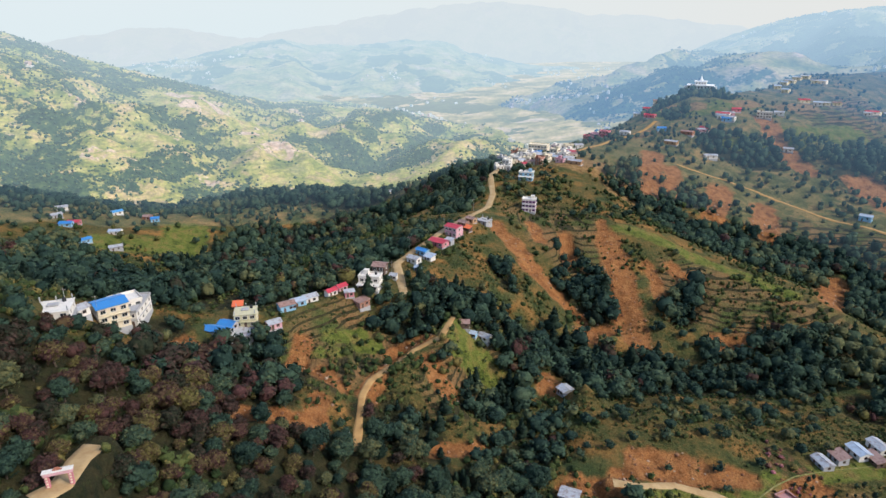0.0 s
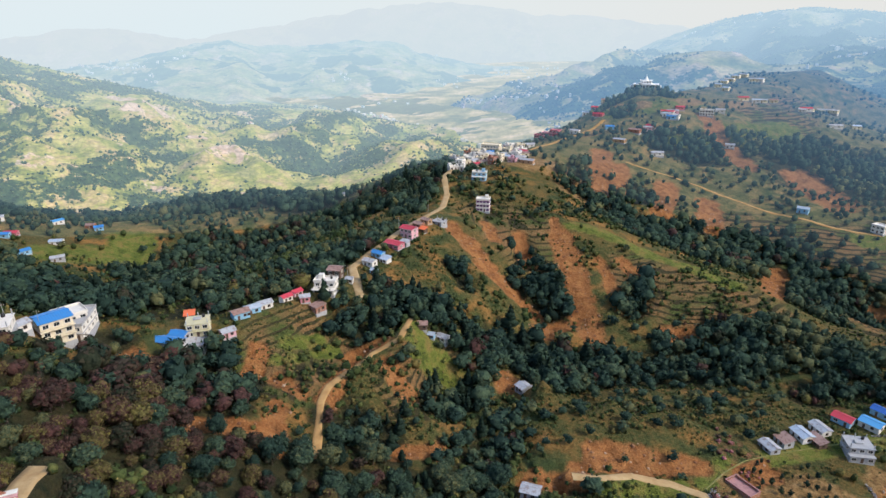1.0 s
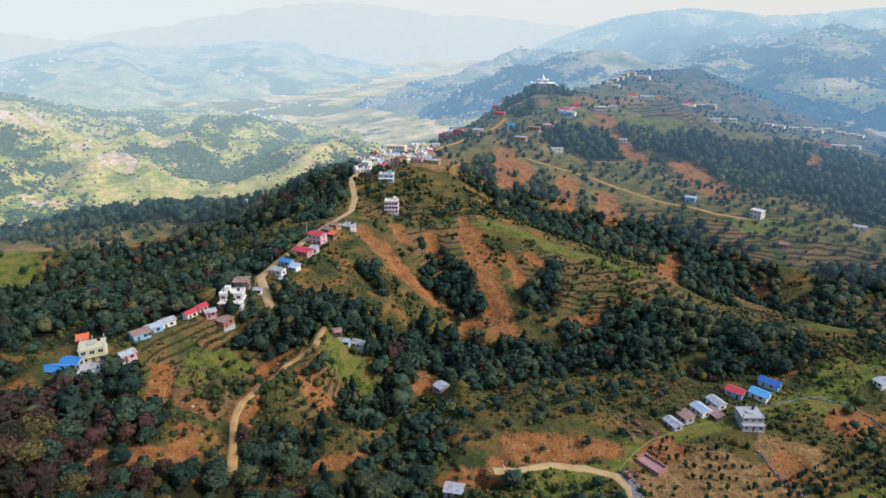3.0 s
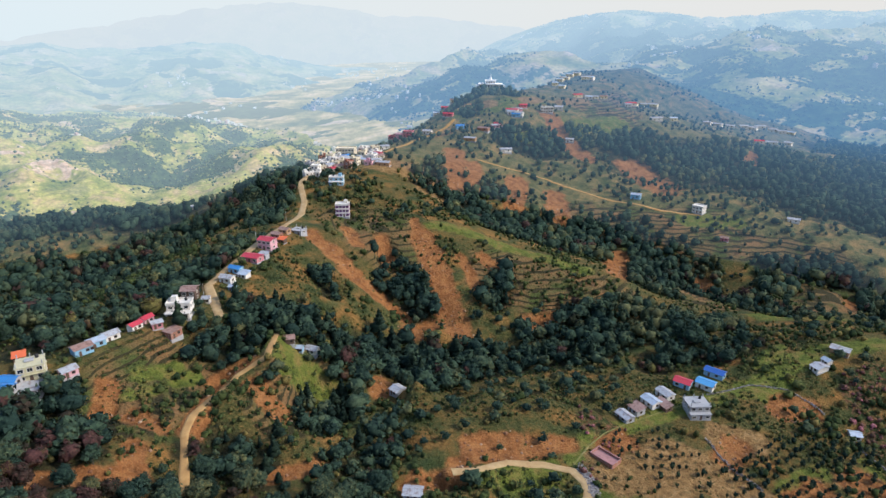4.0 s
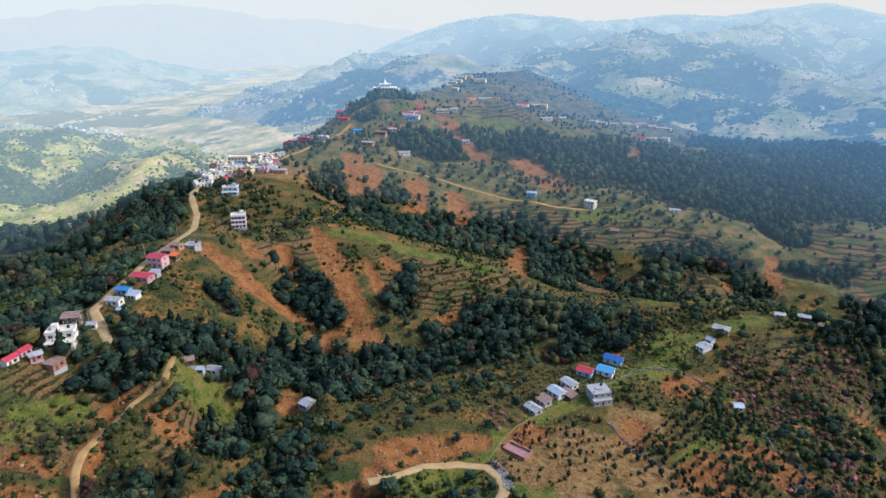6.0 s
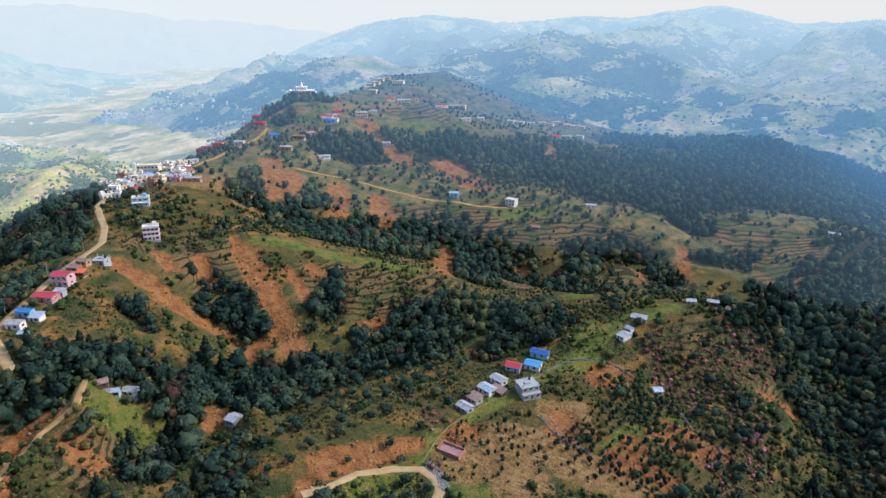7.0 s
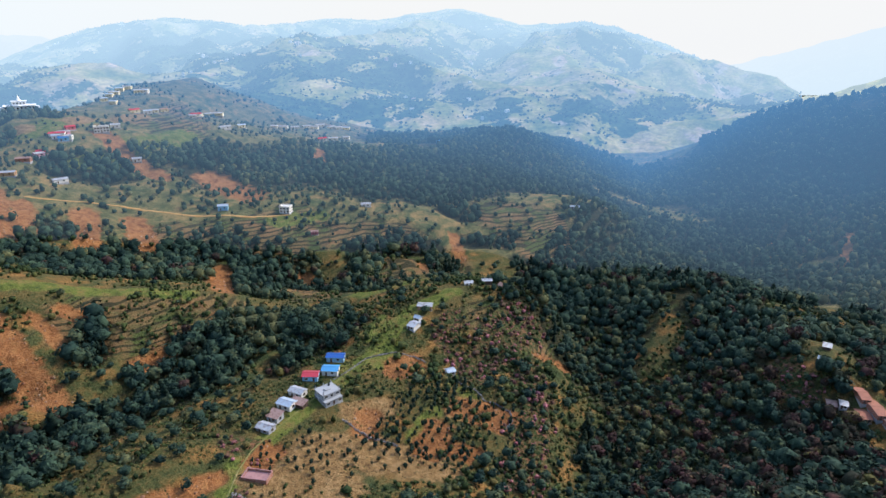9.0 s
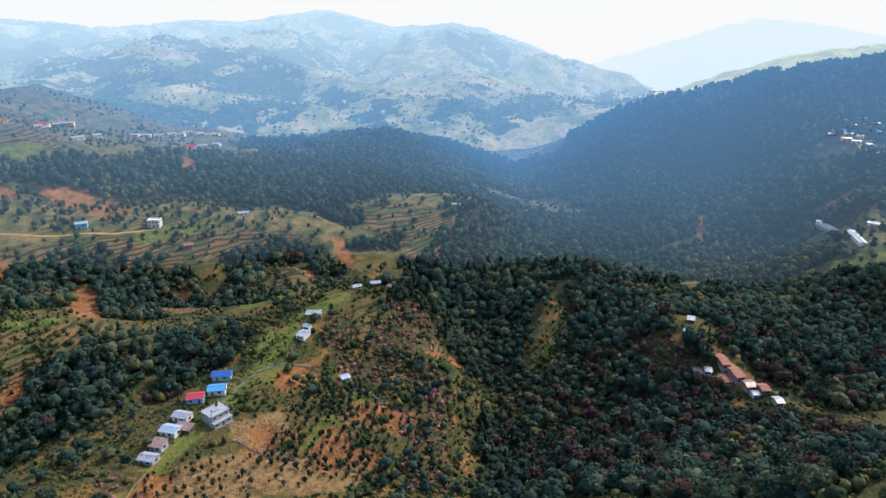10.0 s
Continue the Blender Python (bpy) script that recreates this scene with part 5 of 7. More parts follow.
TIN_SKY = sheet_metal("sky_blue_painted_tin", (0.10, 0.34, 0.60), 0.1)
TIN_RED = sheet_metal("red_painted_tin", (0.55, 0.05, 0.07), 0.12)
TIN_RUST = sheet_metal("rusty_tin_sheet", (0.36, 0.22, 0.17), 0.8)
TILE = sheet_metal("orange_clay_tiles", (0.40, 0.15, 0.085), 0.6, 0.85)
ORANGE = sheet_metal("orange_tarpaulin", (0.75, 0.16, 0.05), 0.0, 0.6)
WOOD = plaster("dark_brown_timber", (0.12, 0.07, 0.045), (0.05, 0.035, 0.025))
GLASS = glass()
GREEN_PLASTIC = plaster("green_plastic", (0.03, 0.32, 0.12), dirt=0.1)
BLACK_PLASTIC = plaster("black_plastic", (0.02, 0.02, 0.022), dirt=0.1)


def part(name, bm, mat, parent, label=""):
    me = bpy.data.meshes.new(name)
    bmesh.ops.recalc_face_normals(bm, faces=bm.faces)
    bm.to_mesh(me)
    bm.free()
    me.materials.append(mat)
    ob = new(name, me)
    ob.parent = parent
    return tagged(ob, label) if label else ob


def box(bm, x0, x1, y0, y1, z0, z1, bevel=0.0):
    r = bmesh.ops.create_cube(bm, size=1.0, matrix=Matrix.Translation(((x0 + x1) / 2, (y0 + y1) / 2, (z0 + z1) / 2)) @ Matrix.Diagonal((x1 - x0, y1 - y0, z1 - z0, 1)))
    if bevel:
        edges = list({e for v in r["verts"] for e in v.link_edges})
        bmesh.ops.bevel(bm, geom=edges, offset=bevel, segments=1, affect="EDGES")
    return bm


def seat(x, y, rz, w, d):
    """Floor level and the lowest ground under a house of that plan."""
    a = radians(rz)
    px = np.array([x + math.cos(a) * u * w / 2 - math.sin(a) * v * d / 2 for u in (-1, 0, 1) for v in (-1, 0, 1)])
    py = np.array([y + math.sin(a) * u * w / 2 + math.cos(a) * v * d / 2 for u in (-1, 0, 1) for v in (-1, 0, 1)])
    h = height(px, py)
    return float(h.mean() - 0.25), float(h.min())


WINDOW_CACHE = {}


def window_meshes(w, h, surround):
    key = (round(w, 2), round(h, 2), surround.name)
    if key not in WINDOW_CACHE:
        bm = bmesh.new()
        t = 0.14
        for a in ((-w / 2 - t, w / 2 + t, h / 2, h / 2 + t), (-w / 2 - t, w / 2 + t, -h / 2 - t, -h / 2),
                  (-w / 2 - t, -w / 2, -h / 2, h / 2), (w / 2, w / 2 + t, -h / 2, h / 2), (-0.03, 0.03, -h / 2, h / 2)):
            box(bm, a[0], a[1], -0.10, 0.05, a[2], a[3])
        frame_me = bpy.data.meshes.new("window")
        bm.to_mesh(frame_me), bm.free()
        frame_me.materials.append(surround)
        bm = box(bmesh.new(), -w / 2, w / 2, -0.02, 0.03, -h / 2, h / 2)
        pane_me = bpy.data.meshes.new("pane")
        bm.to_mesh(pane_me), bm.free()
        pane_me.materials.append(GLASS)
        WINDOW_CACHE[key] = frame_me, pane_me
    return WINDOW_CACHE[key]


def put_window(parent, x, y, z, rz, w, h, surround):
    f, p = window_meshes(w, h, surround)
    ob = new("window", f)
    ob.parent = parent
    ob.matrix_local = pose(x, y, z, 0, 0, rz)
    new("pane", p).parent = ob
    return ob


def start_house(name, x, y, rz, w, d, label, category="house", group=""):
    z, low = seat(x, y, rz, w, d)
    ob = new(name)
    ob.matrix_world = pose(x, y, z, 0, 0, rz)
    tagged(ob, label, category, group)
    return ob, low - z - 0.8


def water_tank(x, y, z, parent, mat=BLACK_PLASTIC):
    bm = bmesh.new()
    bmesh.ops.create_cone(bm, cap_ends=True, segments=12, radius1=0.55, radius2=0.55, depth=1.0, matrix=Matrix.Translation((x, y, z + 0.5)))
    bmesh.ops.create_cone(bm, cap_ends=True, segments=12, radius1=0.55, radius2=0.2, depth=0.25, matrix=Matrix.Translation((x, y, z + 1.12)))
    part("water_tank", bm, mat, parent)


def concrete_house(x, y, rz, w, d, floors, wall, label, trim=None, roof="flat", tin=None, steps=0.0, surround=None, per_side=0, seed=0, balcony=False, group="", name="house"):
    """A storeyed house: walls, floor slabs that stand out, windows on the front and both sides, and a flat, half-built or tin roof.
    steps: metres by which each storey stands back behind the one below."""
    rnd = random.Random(seed * 31 + int(x * 7) + int(y * 13))
    trim, surround = trim or wall, surround or WHITE
    ob, low = start_house(name, x, y, rz, w, d, label, group=group)
    part("foundation", box(bmesh.new(), -w / 2 - 0.1, w / 2 + 0.1, -d / 2 - 0.1, d / 2 + 0.1, low, 0.12, 0.03), CONCRETE, ob)
    fh = 2.7
    n = per_side or max(2, int(w / 2.6))
    m = max(1, int(d / 3.2))
    for k in range(floors):
        y0 = -d / 2 + steps * k
        z0 = 0.12 + k * fh
        part("storey_wall", box(bmesh.new(), -w / 2, w / 2, y0, d / 2, z0, z0 + fh - 0.16), wall, ob)
        out = 0.9 if balcony and k < floors - 1 else 0.28
        part("floor_slab", box(bmesh.new(), -w / 2 - 0.28, w / 2 + 0.28, y0 - out, d / 2 + 0.28, z0 + fh - 0.16, z0 + fh, 0.02), trim, ob)
        if balcony and k < floors - 1:
            bm = bmesh.new()
            box(bm, -w / 2 - 0.2, w / 2 + 0.2, y0 - 0.85, y0 - 0.77, z0 + fh + 0.85, z0 + fh + 0.93)
            for i in range(9):
                px = -w / 2 - 0.15 + (w + 0.3) * i / 8
                box(bm, px - 0.035, px + 0.035, y0 - 0.85, y0 - 0.78, z0 + fh, z0 + fh + 0.86)
            part("balcony_rail", bm, trim, ob)
        for i in range(n):
            wx = -w / 2 + w * (i + 0.5) / n
            if k == 0 and i == n // 2:
                part("door", box(bmesh.new(), wx - 0.5, wx + 0.5, y0 - 0.06, y0 + 0.02, z0, z0 + 2.05, 0.02), WOOD, ob, "dark wooden door")
            else:
                put_window(ob, wx, y0, z0 + 1.4, 0, min(1.5, w / n - 0.7), 1.2, surround)
        for i in range(m):
            wy = y0 + (d / 2 - y0) * (i + 0.5) / m
            put_window(ob, -w / 2, wy, z0 + 1.4, -90, 1.1, 1.15, surround)
            put_window(ob, w / 2, wy, z0 + 1.4, 90, 1.1, 1.15, surround)
    top = 0.12 + floors * fh
    y0 = -d / 2 + steps * (floors - 1)
    if roof == "flat":
        bm = bmesh.new()
        for a in ((-w / 2 - 0.2, w / 2 + 0.2, y0 - 0.2, y0 - 0.05), (-w / 2 - 0.2, w / 2 + 0.2, d / 2 + 0.05, d / 2 + 0.2),
                  (-w / 2 - 0.2, -w / 2 - 0.05, y0 - 0.05, d / 2 + 0.05), (w / 2 + 0.05, w / 2 + 0.2, y0 - 0.05, d / 2 + 0.05)):
            box(bm, *a, top, top + 0.75)
        part("parapet", bm, trim, ob)
        sx = rnd.choice((-1, 1)) * w * 0.24
        if rnd.random() < 0.45:
            part("stair_head", box(bmesh.new(), sx - 1.1, sx + 1.1, d / 2 - 2.4, d / 2 - 0.1, top, top + 2.1, 0.03), wall, ob)
        if rnd.random() < 0.5:
            water_tank(-sx, d / 2 - 1.3, top, ob)
    elif roof == "posts":
        for i, (a, b) in enumerate(((-1, -1), (1, -1), (-1, 1), (1, 1), (0, 1))):
            px, py = a * (w / 2 - 0.3), (y0 + d / 2) / 2 + b * ((d / 2 - y0) / 2 - 0.3)
            part("column", box(bmesh.new(), px - 0.14, px + 0.14, py - 0.14, py + 0.14, top, top + 1.3 + 0.4 * rnd.random()), CONCRETE, ob)
        part("rubble", box(bmesh.new(), -w * 0.2, w * 0.15, -0.5, 1.6, top, top + 0.6, 0.2), CONCRETE, ob)
        water_tank(w * 0.25, d / 2 - 1.5, top, ob)
    else:
        tin_roof(ob, w + 0.9, d / 2 - y0 + 0.9, top - 0.02, 1.0, tin or TIN, cy=(y0 + d / 2) / 2)
    return ob


def tin_roof(parent, w, d, z, rise, mat, mono=False, cy=0.0, gable=None):
    """Two corrugated slopes, or one, with real folds and a ridge cap."""
    n = max(6, int(w / 0.7)) * 2

    def slope(ya, yb, za, zb):
        bm = bmesh.new()
        rows = []
        for y, zz in ((ya, za), ((ya + yb) / 2, (za + zb) / 2 - 0.02), (yb, zb)):
            rows.append([(bm.verts.new((-w / 2 + w * i / n, y, zz + (0.05 if i % 2 else 0.0))), bm.verts.new((-w / 2 + w * i / n, y, zz - 0.05 + (0.05 if i % 2 else 0.0)))) for i in range(n + 1)])
        for a, b in zip(rows[:-1], rows[1:]):
            for i in range(n):
                bm.faces.new((a[i][0], a[i + 1][0], b[i + 1][0], b[i][0]))
                bm.faces.new((a[i][1], b[i][1], b[i + 1][1], a[i + 1][1]))
        for row in (rows[0], rows[-1]):
            for i in range(n):
                bm.faces.new((row[i][0], row[i][1], row[i + 1][1], row[i + 1][0]))
        return bm
    if mono:
        part("roof_sheet", slope(cy - d / 2, cy + d / 2, z, z + rise), mat, parent)
        return
    part("roof_sheet", slope(cy - d / 2, cy, z, z + rise), mat, parent)
    part("roof_sheet", slope(cy + d / 2, cy, z, z + rise), mat, parent)
    part("ridge_cap", box(bmesh.new(), -w / 2 - 0.02, w / 2 + 0.02, cy - 0.16, cy + 0.16, z + rise + 0.02, z + rise + 0.1), mat, parent)
    if gable:
        bm = bmesh.new()
        for s in (-1, 1):
            xg = s * (w / 2 - 0.45)
            for t in (-0.08, 0.08):
                bm.faces.new([bm.verts.new((xg + t, cy + yy, zz)) for yy, zz in ((-d / 2 + 0.4, z), (d / 2 - 0.4, z), (0, z + rise - 0.05))])
        part("gable", bm, gable, parent)


def shed(x, y, rz, w, d, h, wall, tin, label, mono=False, rise=0.9, group="", name="shed", windows=1):
    """A one-storey house or shed under corrugated sheets."""
    ob, low = start_house(name, x, y, rz, w, d, label, "shed" if name == "shed" else "house", group)
    part("foundation", box(bmesh.new(), -w / 2 - 0.08, w / 2 + 0.08, -d / 2 - 0.08, d / 2 + 0.08, low, 0.1, 0.03), CONCRETE, ob)
    part("wall", box(bmesh.new(), -w / 2, w / 2, -d / 2, d / 2, 0.1, h), wall, ob)
    part("door", box(bmesh.new(), -w * 0.22 - 0.45, -w * 0.22 + 0.45, -d / 2 - 0.06, -d / 2 + 0.02, 0.1, min(2.05, h - 0.15), 0.02), WOOD, ob, "dark wooden door")
    for i in range(windows):
        put_window(ob, w * (0.18 + 0.24 * i), -d / 2, h * 0.58, 0, 0.9, 0.8, WOOD)
    if w > 5:
        put_window(ob, w / 2, 0, h * 0.58, 90, 0.9, 0.8, WOOD)
    tin_roof(ob, w + 0.8, d + 0.9, h - 0.03, rise, tin, mono, gable=None if mono else wall)
    return ob

# ---- where the houses stand ----

# the large building at the saddle, and its neighbours
concrete_house(-106.7, 180.5, 43, 9, 8, 3, CREAM, "large cream white building under a bright blue roof", roof="tin", tin=TIN_BLUE, balcony=True, name="building")
concrete_house(-107.5, 196.8, 7, 6, 15, 2, WHITE, "low white wing with a flat grey roof", trim=CONCRETE)
concrete_house(-110.8, 197.4, 41, 9, 8, 2, WHITE, "white rear block with a flat roof")
concrete_house(-112.7, 163.4, 20, 9, 9, 1, WHITE, "half-built white house with rubble on its roof", roof="posts")
shed(-111.9, 171.9, 63, 6, 4, 2.6, WHITE, TIN, "small whitewashed shed beside the yard")
concrete_house(-73.8, 210.1, 11, 7.8, 7, 2, YELLOW, "pale yellow two-storey house with a half-built roof", roof="posts", balcony=True)
shed(-79.3, 218.3, 12, 3.5, 3, 2.4, WOOD, ORANGE, "small lean-to under an orange sheet", mono=True)
shed(-81.2, 199.5, -16, 11, 4.5, 2.5, CONCRETE, TIN_BLUE, "long low shed under bright blue sheets")
shed(-78.9, 204.9, -17, 6, 4, 2.5, CONCRETE, TIN_BLUE, "low shed under bright blue sheets")
shed(-73.8, 203.7, -10, 7, 4, 2.3, WHITE, TIN, "whitish shed with a dusty tin roof", mono=True)
shed(-64.3, 211.8, 37, 5, 4, 2.4, PINK, TIN, "small pink shed with a pale roof")

# the row along the ridge
shed(-62.0, 223.1, 34, 6.2, 4.3, 3.0, BLUE, TIN_RUST, "blue walled house under a rusty pale roof", name="house", windows=2)
shed(-58.5, 228.4, 32, 5.5, 3.9, 2.8, BLUE, TIN_PALE, "small house under pale blue-grey sheets", name="house")
shed(-54.8, 233.7, 35, 5.5, 3.9, 2.8, WHITE, TIN, "small white house under grey tin", name="house")
shed(-47.2, 239.5, 46, 4.7, 3.1, 2.6, WHITE, TIN_RED, "small house under a red roof", name="house")
shed(-43.8, 245.8, 45, 4.3, 3.1, 2.6, PINK, TIN_RED, "small pink house under a red roof", name="house")
shed(-39.7, 240.0, 19, 3.9, 3.1, 2.5, ROSE, TIN, "small rose shed with a tin roof")
concrete_house(-32.0, 250.2, -11, 9.2, 7.5, 2, WHITE, "white house in steps with a wide flat terrace", steps=2.2, balcony=True)
shed(-34.1, 237.4, 48, 5.5, 3.9, 3.0, BRICK, TIN_RUST, "brick house under a rusty flat roof", mono=True, rise=0.3, name="house")
concrete_house(-29.4, 269.6, -14, 6, 6, 2, WOOD, "brown timber house beside the road", roof="tin", tin=TIN_RUST)
shed(-22.7, 264.2, -15, 3.1, 2.3, 2.4, WHITE, TIN, "small white kiosk beside the road")
shed(-14.3, 286.2, -37, 6.2, 3.9, 3.0, WHITE, TIN, "white shed under grey tin beside the road", name="house")
shed(-10.4, 297.1, -38, 6.2, 3.5, 3.0, BLUE, TIN_BLUE, "house under a blue roof beside the road", name="house")
shed(-6.8, 291.7, -39, 4.7, 3.9, 2.2, WHITE, TIN_PALE, "pale lean-to below the road", mono=True)
shed(-12.0, 277.4, -38, 3.1, 2.3, 2.3, BLUE, TIN_PALE, "small blue and white hut below the road")
concrete_house(-2.1, 311.3, -38, 9, 6, 1, ROSE, "crimson house under a red roof beside the road", roof="tin", tin=TIN_RED)
shed(3.3, 314.3, -39, 4.7, 3.1, 2.3, CONCRETE, TIN, "grey open shed below the road", mono=True)
concrete_house(6.0, 325.3, -39, 8, 6, 2, PINK, "pink two-storey house under a red roof", roof="tin", tin=TIN_RED)
shed(14.0, 332.3, -40, 3.9, 3.1, 2.4, WOOD, ORANGE, "shed under an orange sheet", mono=True)
shed(11.7, 338.2, -40, 5.5, 3.9, 2.8, BRICK, TIN_RUST, "brown house under rusty sheets", name="house")
shed(16.5, 345.4, -43, 5.5, 3.9, 2.8, MUD, TIN_RUST, "mud walled house under rusty sheets", name="house")
concrete_house(24.3, 348.5, -39, 7, 6, 1, CONCRETE, "grey half-built house beside the road", roof="posts")
concrete_house(56.8, 394.4, -14, 8.6, 6.4, 3, WHITE, "white three-storey house with purple window surrounds", surround=PURPLE, per_side=4)

# the town on the ridge
concrete_house(59.8, 436.9, -18, 10, 7, 2, BLUE, "bright blue house with white slabs", trim=WHITE, steps=1.5, balcony=True)
concrete_house(82.3, 529.9, -24, 16, 9, 3, CREAM, "large cream building on the crest")
shed(49.2, 517.5, 15, 6.2, 4.9, 3.0, CREAM, TIN_RUST, "cream town house under a rusty roof", name="house", group="houses of the ridge town")
concrete_house(62.1, 523.0, 13, 7.2, 5.7, 2, BRICK, "brick town house with a flat roof", group="houses of the ridge town")
shed(35.7, 513.2, 16, 7.6, 5.2, 3.0, BRICK, TIN_RED, "brick town house under a red roof", name="house", group="houses of the ridge town")
concrete_house(98.3, 497.4, 49, 6.2, 6.1, 2, WHITE, "white plastered town house with a flat roof", group="houses of the ridge town")
shed(94.1, 541.1, 40, 7.0, 4.6, 3.0, YELLOW, TIN_RED, "pale yellow town house under a red roof", name="house", group="houses of the ridge town")
concrete_house(73.2, 524.1, -33, 6.9, 5.4, 1, WHITE, "white plastered town house with a flat roof", group="houses of the ridge town")
concrete_house(42.7, 464.2, 15, 6.2, 5.8, 1, WHITE, "white plastered town house with a flat roof", group="houses of the ridge town")
shed(91.5, 496.5, -35, 6.4, 5.4, 3.0, CREAM, TIN_PALE, "cream town house under a pale tin roof", name="house", group="houses of the ridge town")
shed(95.7, 533.9, -35, 6.4, 4.6, 3.0, CREAM, TIN_PALE, "cream town house under a pale tin roof", name="house", group="houses of the ridge town")
concrete_house(54.0, 509.5, -21, 6.7, 5.4, 1, WHITE, "white plastered town house with a flat roof", group="houses of the ridge town")
concrete_house(83.6, 492.6, 50, 6.4, 5.4, 2, CREAM, "cream plastered town house with a flat roof", group="houses of the ridge town")
shed(108.2, 567.0, -36, 7.5, 5.8, 3.0, WHITE, TIN_PALE, "white town house under a pale tin roof", name="house", group="houses of the ridge town")
concrete_house(74.9, 497.3, -24, 6.5, 6.1, 1, CREAM, "cream plastered town house with a flat roof", group="houses of the ridge town")
shed(100.4, 512.6, -36, 7.0, 5.2, 3.0, BRICK, TIN_RUST, "brick town house under a rusty roof", name="house", group="houses of the ridge town")
shed(53.9, 530.1, 44, 7.4, 5.0, 3.0, WHITE, TIN_RUST, "white town house under a rusty roof", name="house", group="houses of the ridge town")
shed(115.8, 555.6, 38, 7.2, 4.5, 3.0, CREAM, TIN_BLUE, "cream town house under a blue roof", name="house", group="houses of the ridge town")
concrete_house(81.2, 527.0, -34, 6.2, 5.1, 1, CREAM, "cream plastered town house with a flat roof", group="houses of the ridge town")
concrete_house(54.9, 485.4, 14, 7.2, 5.2, 1, CREAM, "cream plastered town house with a flat roof", group="houses of the ridge town")
shed(88.1, 505.5, 10, 6.2, 5.6, 3.0, WHITE, TIN, "white town house under a grey tin roof", name="house", group="houses of the ridge town")
concrete_house(109.7, 531.2, -37, 6.3, 6.1, 1, WHITE, "white plastered town house with a flat roof", group="houses of the ridge town")
shed(40.5, 520.0, -29, 7.2, 5.0, 3.0, WHITE, TIN_BLUE, "white town house under a blue roof", name="house", group="houses of the ridge town")
shed(96.3, 523.4, 10, 7.3, 5.8, 3.0, PINK, TIN_PALE, "pink town house under a pale tin roof", name="house", group="houses of the ridge town")
shed(103.1, 519.1, 39, 7.4, 4.7, 3.0, WHITE, TIN_PALE, "white town house under a pale tin roof", name="house", group="houses of the ridge town")
concrete_house(98.3, 504.8, -36, 6.9, 6.5, 1, WHITE, "white plastered town house with a flat roof", group="houses of the ridge town")
concrete_house(55.3, 502.4, 54, 6.2, 5.1, 1, CREAM, "cream plastered town house with a flat roof", group="houses of the ridge town")
concrete_house(93.9, 516.8, -35, 6.6, 6.0, 2, CREAM, "cream plastered town house with a flat roof", group="houses of the ridge town")
shed(78.0, 504.1, 41, 6.4, 5.4, 3.0, WHITE, TIN, "white town house under a grey tin roof", name="house", group="houses of the ridge town")
concrete_house(65.5, 502.8, 13, 5.5, 5.3, 1, CONCRETE, "grey concrete town house with a flat roof", group="houses of the ridge town")
shed(76.2, 512.5, 12, 7.5, 4.6, 3.0, WHITE, TIN, "white town house under a grey tin roof", name="house", group="houses of the ridge town")
shed(30.7, 502.2, -28, 7.0, 5.8, 3.0, CREAM, TIN_PALE, "cream town house under a pale tin roof", name="house", group="houses of the ridge town")
concrete_house(114.8, 564.0, -37, 5.7, 6.2, 1, CREAM, "cream plastered town house with a flat roof", group="houses of the ridge town")
concrete_house(49.9, 474.7, -31, 5.7, 5.9, 2, WHITE, "white plastered town house with a flat roof", group="houses of the ridge town")
shed(42.0, 494.7, 15, 7.4, 4.5, 3.0, CONCRETE, TIN_RUST, "grey concrete town house under a rusty roof", name="house", group="houses of the ridge town")
shed(69.0, 488.4, 12, 7.2, 5.1, 3.0, CREAM, TIN_RUST, "cream town house under a rusty roof", name="house", group="houses of the ridge town")
concrete_house(88.2, 532.1, -24, 6.2, 5.6, 2, CREAM, "cream plastered town house with a flat roof", group="houses of the ridge town")
concrete_house(49.3, 467.6, -21, 6.0, 6.5, 1, WHITE, "white plastered town house with a flat roof", group="houses of the ridge town")
concrete_house(59.9, 497.2, -32, 5.6, 5.1, 1, WHITE, "white plastered town house with a flat roof", group="houses of the ridge town")
shed(34.4, 492.7, -29, 6.9, 4.9, 3.0, CREAM, TIN_PALE, "cream town house under a pale tin roof", name="house", group="houses of the ridge town")
concrete_house(110.2, 543.5, 9, 7.1, 5.6, 2, CREAM, "cream plastered town house with a flat roof", group="houses of the ridge town")
concrete_house(76.9, 485.3, 51, 7.0, 5.0, 2, BRICK, "brick town house with a flat roof", group="houses of the ridge town")
concrete_house(106.4, 559.2, 9, 6.4, 6.4, 2, WHITE, "white plastered town house with a flat roof", group="houses of the ridge town")
shed(104.9, 501.5, 8, 7.7, 5.9, 3.0, CREAM, TIN_RUST, "cream town house under a rusty roof", name="house", group="houses of the ridge town")
concrete_house(105.4, 538.3, -36, 7.1, 5.3, 1, WHITE, "white plastered town house with a flat roof", group="houses of the ridge town")
shed(40.1, 505.0, 45, 6.1, 5.9, 3.0, WHITE, TIN, "white town house under a grey tin roof", name="house", group="houses of the ridge town")
concrete_house(31.9, 531.8, -28, 6.8, 6.4, 1, BRICK, "brick town house with a flat roof", group="houses of the ridge town")
shed(61.7, 489.7, 43, 7.3, 5.7, 3.0, WHITE, TIN, "white town house under a grey tin roof", name="house", group="houses of the ridge town")
concrete_house(94.2, 489.7, -36, 6.6, 5.9, 1, PINK, "pink plastered town house with a flat roof", group="houses of the ridge town")
concrete_house(50.0, 524.4, -30, 6.9, 5.1, 2, CREAM, "cream plastered town house with a flat roof", group="houses of the ridge town")
